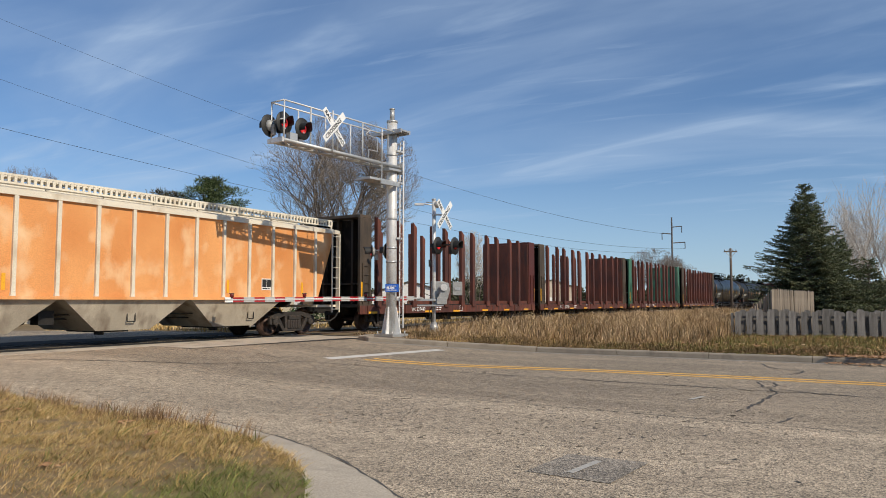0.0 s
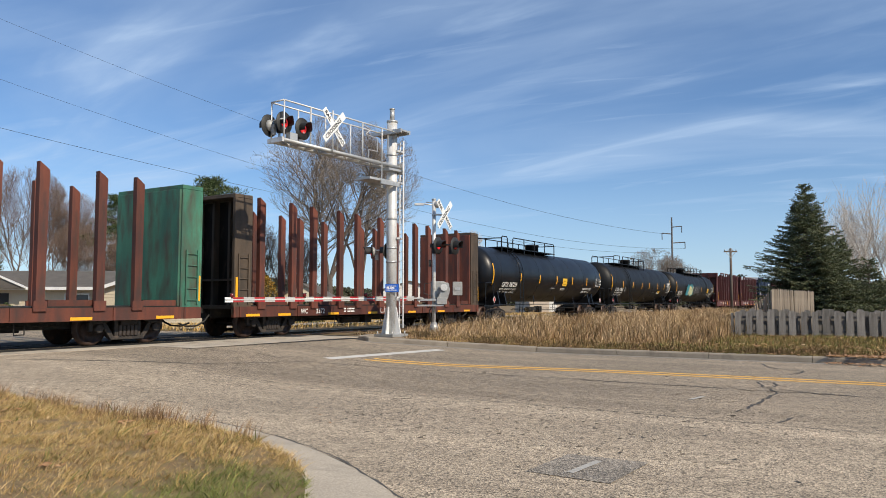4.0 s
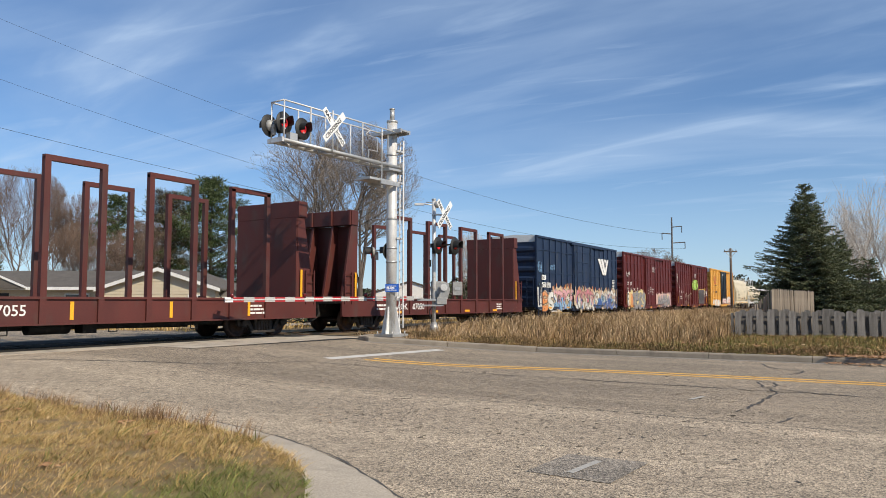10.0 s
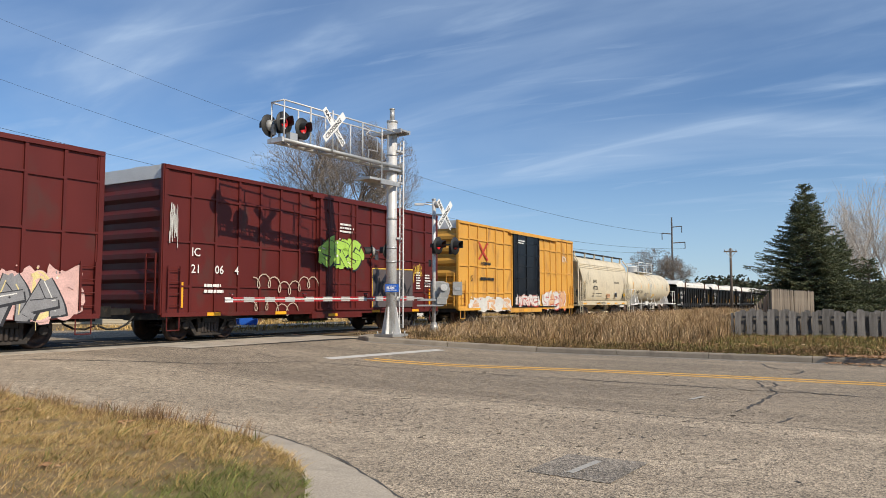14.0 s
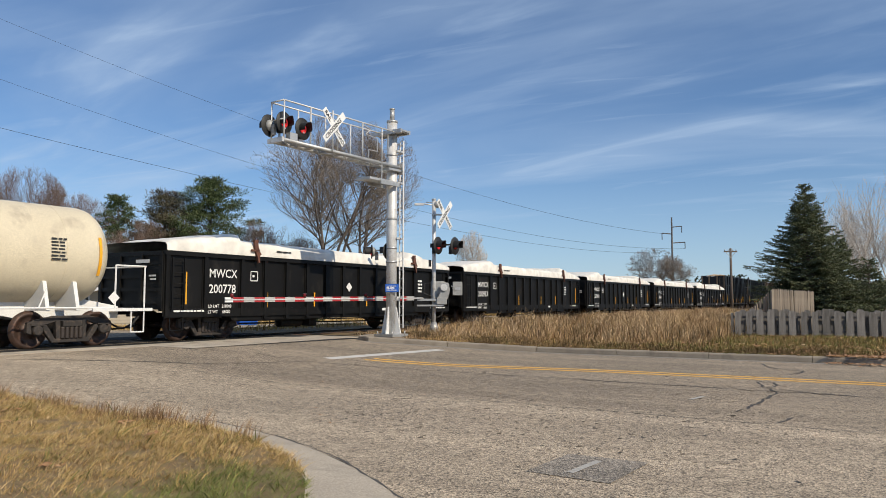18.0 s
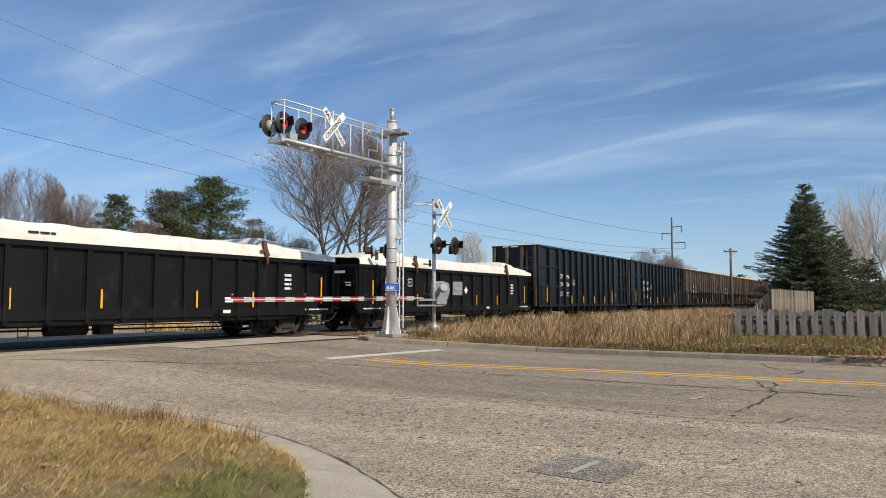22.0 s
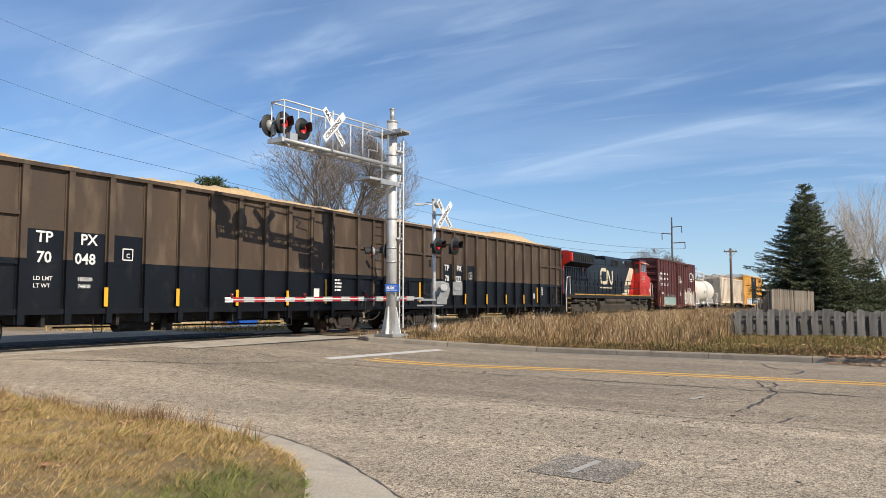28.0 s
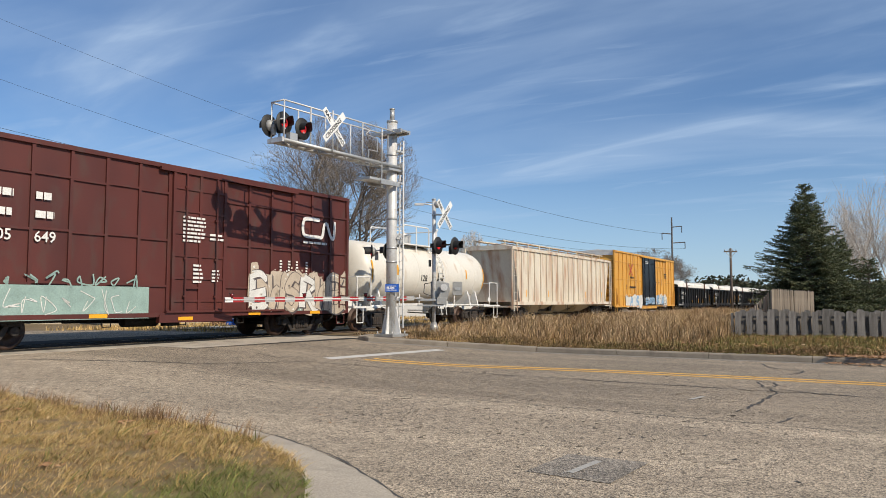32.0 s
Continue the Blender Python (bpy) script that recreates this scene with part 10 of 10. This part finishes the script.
def gable_house(m, width, depth, wall_h, rise, label, windows=()):
    """A house whose gable faces its own -y."""
    t = thing("house", m, label, "house")
    w = width / 2
    bm = bmesh.new()
    prism(bm, [(-w, -.3), (w, -.3), (w, wall_h), (0, wall_h + rise), (-w, wall_h)], 0, depth)
    wall = part("wall", bm, SIDING, t, "cream clapboard siding")
    k = int((wall_h + rise) / .2)
    for i in range(k):
        z = .1 + i * .2
        ww = w if z < wall_h else w * (1 - (z - wall_h) / rise)
        if ww > .3:
            part("clapboard", boxes((-ww + .02, ww - .02, -.022, 0.0, z, z + .17)), SIDING, wall)
    sl = math.hypot(w + .4, rise * (w + .4) / w)
    for s in (-1, 1):
        bm = bmesh.new()
        e = (w + .4) / w
        prism(bm, [(0, wall_h + rise + .02), (s * (w + .4), wall_h + rise - rise * e + .02), (s * (w + .4), wall_h + rise - rise * e + .14), (0, wall_h + rise + .16)], -.35, depth + .35)
        part("roof", bm, SHINGLE, t, "grey shingle roof")
        bm = bmesh.new()
        prism(bm, [(0, wall_h + rise - .06), (s * (w + .42), wall_h + rise - rise * e - .06), (s * (w + .42), wall_h + rise - rise * e + .15), (0, wall_h + rise + .17)], -.40, -.35)
        part("bargeboard", bm, WHITEP, t, "white bargeboard")
    for x, z, ww, hh in windows:
        win = part("window", boxes((x - ww / 2, x + ww / 2, -.03, -.005, z, z + hh)), GLASS, t, "dark window pane")
        part("window_frame", boxes((x - ww / 2 - .08, x - ww / 2, -.06, 0, z - .08, z + hh + .08), (x + ww / 2, x + ww / 2 + .08, -.06, 0, z - .08, z + hh + .08),
                                   (x - ww / 2, x + ww / 2, -.06, 0, z - .08, z), (x - ww / 2, x + ww / 2, -.06, 0, z + hh, z + hh + .08), (x - .03, x + .03, -.05, 0, z, z + hh)), WHITEP, win)
    return t


gable_house(pose(-17.75, 46, 0, 0, 0, 0), 7.0, 9, 2.25, 1.15, "cream clapboard house with a white-edged gable", ((2.4, .8, 1.0, 1.0),))


def long_house():
    """The wing beside it: ridge along the street, a grey roof, white eaves."""
    t = thing("house", pose(-26.5, 48.5, 0), "long grey-roofed cream house behind the railway", "house")
    wall = part("wall", boxes((-9, 5.6, 0, 7, -.3, 2.35)), SIDING, t)
    for i in range(11):
        part("clapboard", boxes((-8.98, 5.58, -.022, 0, .1 + .2 * i, .27 + .2 * i)), SIDING, wall)
    for a, b, c, d in (((-.6, 2.25), (3.5, 3.5), (3.5, 3.62), (-.6, 2.37)), ((7.6, 2.25), (3.5, 3.5), (3.5, 3.62), (7.6, 2.37))):
        bm = bmesh.new()
        prism(bm, [a, b, c, d], -9.4, 6.0, "x")
        part("roof", bm, SHINGLE, t, "grey shingle roof")
    part("eave", boxes((-9.4, 6.0, -.68, -.6, 2.2, 2.4)), WHITEP, t, "white eave board")
    bm = bmesh.new()
    prism(bm, [(-4.6, 2.3), (-2.6, 3.15), (-.6, 2.3)], -.9, 1.6)
    part("porch_gable", bm, SHINGLE, t)
    for s in (-1, 1):
        bm = bmesh.new()
        prism(bm, [(-2.6, 3.18), (-2.6 + s * 2.15, 2.27), (-2.6 + s * 2.15, 2.40), (-2.6, 3.31)], -.98, -.9)
        part("bargeboard", bm, WHITEP, t)
    for x, z, w, h in ((-6.5, .9, 1.1, 1.1), (2.4, .9, 1.5, 1.0)):
        win = part("window", boxes((x - w / 2, x + w / 2, -.03, -.005, z, z + h)), GLASS, t)
        part("window_frame", boxes((x - w / 2 - .08, x - w / 2, -.06, 0, z - .08, z + h + .08), (x + w / 2, x + w / 2 + .08, -.06, 0, z - .08, z + h + .08), (x - w / 2, x + w / 2, -.06, 0, z + h, z + h + .08), (x - w / 2, x + w / 2, -.06, 0, z - .08, z)), WHITEP, win)
    part("door", boxes((-2.9, -2.1, -.05, 0, 0, 2.0)), BLACKSIGN, t, "dark door under the porch")
    part("porch_post", rods(((.6, -1.2, 0), (.6, -1.2, 2.35), .07, 10)), WHITEP, t)


long_house()


def shed(m, w, d, h, rise, wall_m, label):
    t = thing("shed", m, label, "shed")
    bm = bmesh.new()
    prism(bm, [(-w / 2, -.2), (w / 2, -.2), (w / 2, h), (0, h + rise), (-w / 2, h)], 0, d)
    part("wall", bm, wall_m, t)
    for s in (-1, 1):
        bm = bmesh.new()
        e = 1.12
        prism(bm, [(0, h + rise + .02), (s * w / 2 * e, h + rise - rise * e + .02), (s * w / 2 * e, h + rise - rise * e + .1), (0, h + rise + .1)], -.15, d + .15)
        part("roof", bm, SHINGLE, t)
    part("door", boxes((-.5, .5, -.04, 0, 0, min(2.0, h))), WHITEP, t, "pale door")


shed(pose(-13.6, 47, 0), 1.6, 2.2, 1.75, .55, surf("grey_board", (0.22, 0.20, 0.18), None, 3, 0.9), "small grey garden shed beside the house")
shed(pose(-9.6, 50, 0), 3.4, 6, 1.6, 1.0, SIDING, "low cream outbuilding with a pitched roof")
shed(pose(-2.6, 58, 0), 6.0, 8, 2.1, .9, WHITEP, "white garage behind the railway")
shed(pose(14.2, 95, 0, 0, 0, 6), 6.2, 9, 3.2, 1.0, surf("pale_plaster", (0.62, 0.52, 0.42), None, 1.5, 0.8), "pale plastered building far along the railway")


# board fence and lattice low behind the railway
def yard_fence():
    t = thing("yard_fence", Matrix.Identity(4), "low brown board fence in the yard beyond", "fence")
    for i in range(26):
        x = -12.9 + i * .11
        ob = shared_part("board", "yard_board", lambda: boxes((-.045, .045, -.015, .015, 0, .95)), RUST, t, pose(x, 41, ground_z(x, 41)))
    part("rail", boxes((-12.95, -10.1, 41.02, 41.06, .3, .38), (-12.95, -10.1, 41.02, 41.06, .75, .83)), RUST, t)


yard_fence()


# ---- poles and wires ----
def utility_pole():
    t = thing("utility_pole", pose(33.35, 85, 0), "weathered wooden utility pole with a crossarm", "utility pole")
    part("pole", rods(((0, 0, -.3), (0, 0, 7.6), .17, 12, .12)), BARK, t)
    part("crossarm", boxes((-.75, .75, -.06, .06, 7.15, 7.3)), BARK, t)
    part("brace", rods(((-.55, -.05, 7.15), (0, -.1, 6.5), .03, 6), ((.55, -.05, 7.15), (0, -.1, 6.5), .03, 6)), STEEL, t)
    for x in (-.65, -.25, .25, .65):
        shared_part("insulator", "insul", lambda: rods(((0, 0, 7.3), (0, 0, 7.48), .05, 8)), STEEL, t, Matrix.Translation((x, 0, 0)))


def power_pylon(PY=surf("weathered_steel", (0.10, 0.10, 0.105), None, 3, 0.6, 0.3)):
    t = thing("power_pylon", pose(53.2, 170, 0), "slim grey steel power pole with davit arms", "power pole")
    part("shaft", rods(((0, 0, -.3), (0, 0, 21.0), .30, 12, .17)), PY, t)
    for z, s, w in ((18.9, 1, 2.3), (17.3, -1, 2.3), (15.2, 1, 3.0)):
        bm = bmesh.new()
        pipe(bm, [(0, 0, z - .2), (s * w, 0, z)], .13)
        pipe(bm, [(s * w, 0, z), (s * w, 0, z - 1.5)], .10)
        part("arm", bm, PY, t)


WIREM = surf("dark_wire", (0.06, 0.065, 0.07), None, 3, 0.5, 0.4, bump=0)


def wire(a, b, sag, r, label="thin power line between poles"):
    a, b = Vector(a), Vector(b)
    n = 48
    pts = []
    for i in range(n + 1):
        f = i / n
        pts.append(a.lerp(b, f) - Vector((0, 0, sag * 4 * f * (1 - f))))
    w = Wood()
    for i, (p, q) in enumerate(zip(pts, pts[1:])):
        w.limb(p, q, r * (1 + 1.6 * (1 - i / n)), r * (1 + 1.6 * (1 - (i + 1) / n)), 4)
    me = bpy.data.meshes.new("power_line")
    me.from_pydata(w.v, [], w.f)
    me.materials.append(WIREM)
    return tagged(new("power_line", me), label, "power line", "power lines")


utility_pole()
power_pylon()
wire((50.9, 170, 17.2), (-49.2, 60, 30.2), 4.0, 0.011)
wire((56.2, 170, 13.7), (-48.9, 60, 24.3), 5.0, 0.011)
wire((53.2, 170, 13.2), (-24.3, 30, 10.1), 2.6, 0.009)


def motions():
    for ob, u in CARS:
        walk(ob, [(t, at_u(u, t)) for t in (0, 8, 16, 24, 32)])
    # every wheel of one size turns alike as it rolls: the first is keyed, the rest share its keys
    first = {}
    for wheel, radius in TRUCKS:
        if radius not in first:
            walk(wheel, [(i / FPS, pose(0, 0, 0, 0, -math.degrees(SPEED * i / FPS / radius), 0)) for i in range(32 * FPS + 1)])
            first[radius] = wheel.animation_data
            continue
        wheel.rotation_mode = "QUATERNION"
        keys = wheel.animation_data_create()
        keys.action = first[radius].action
        keys.action_slot = first[radius].action_slot


motions()
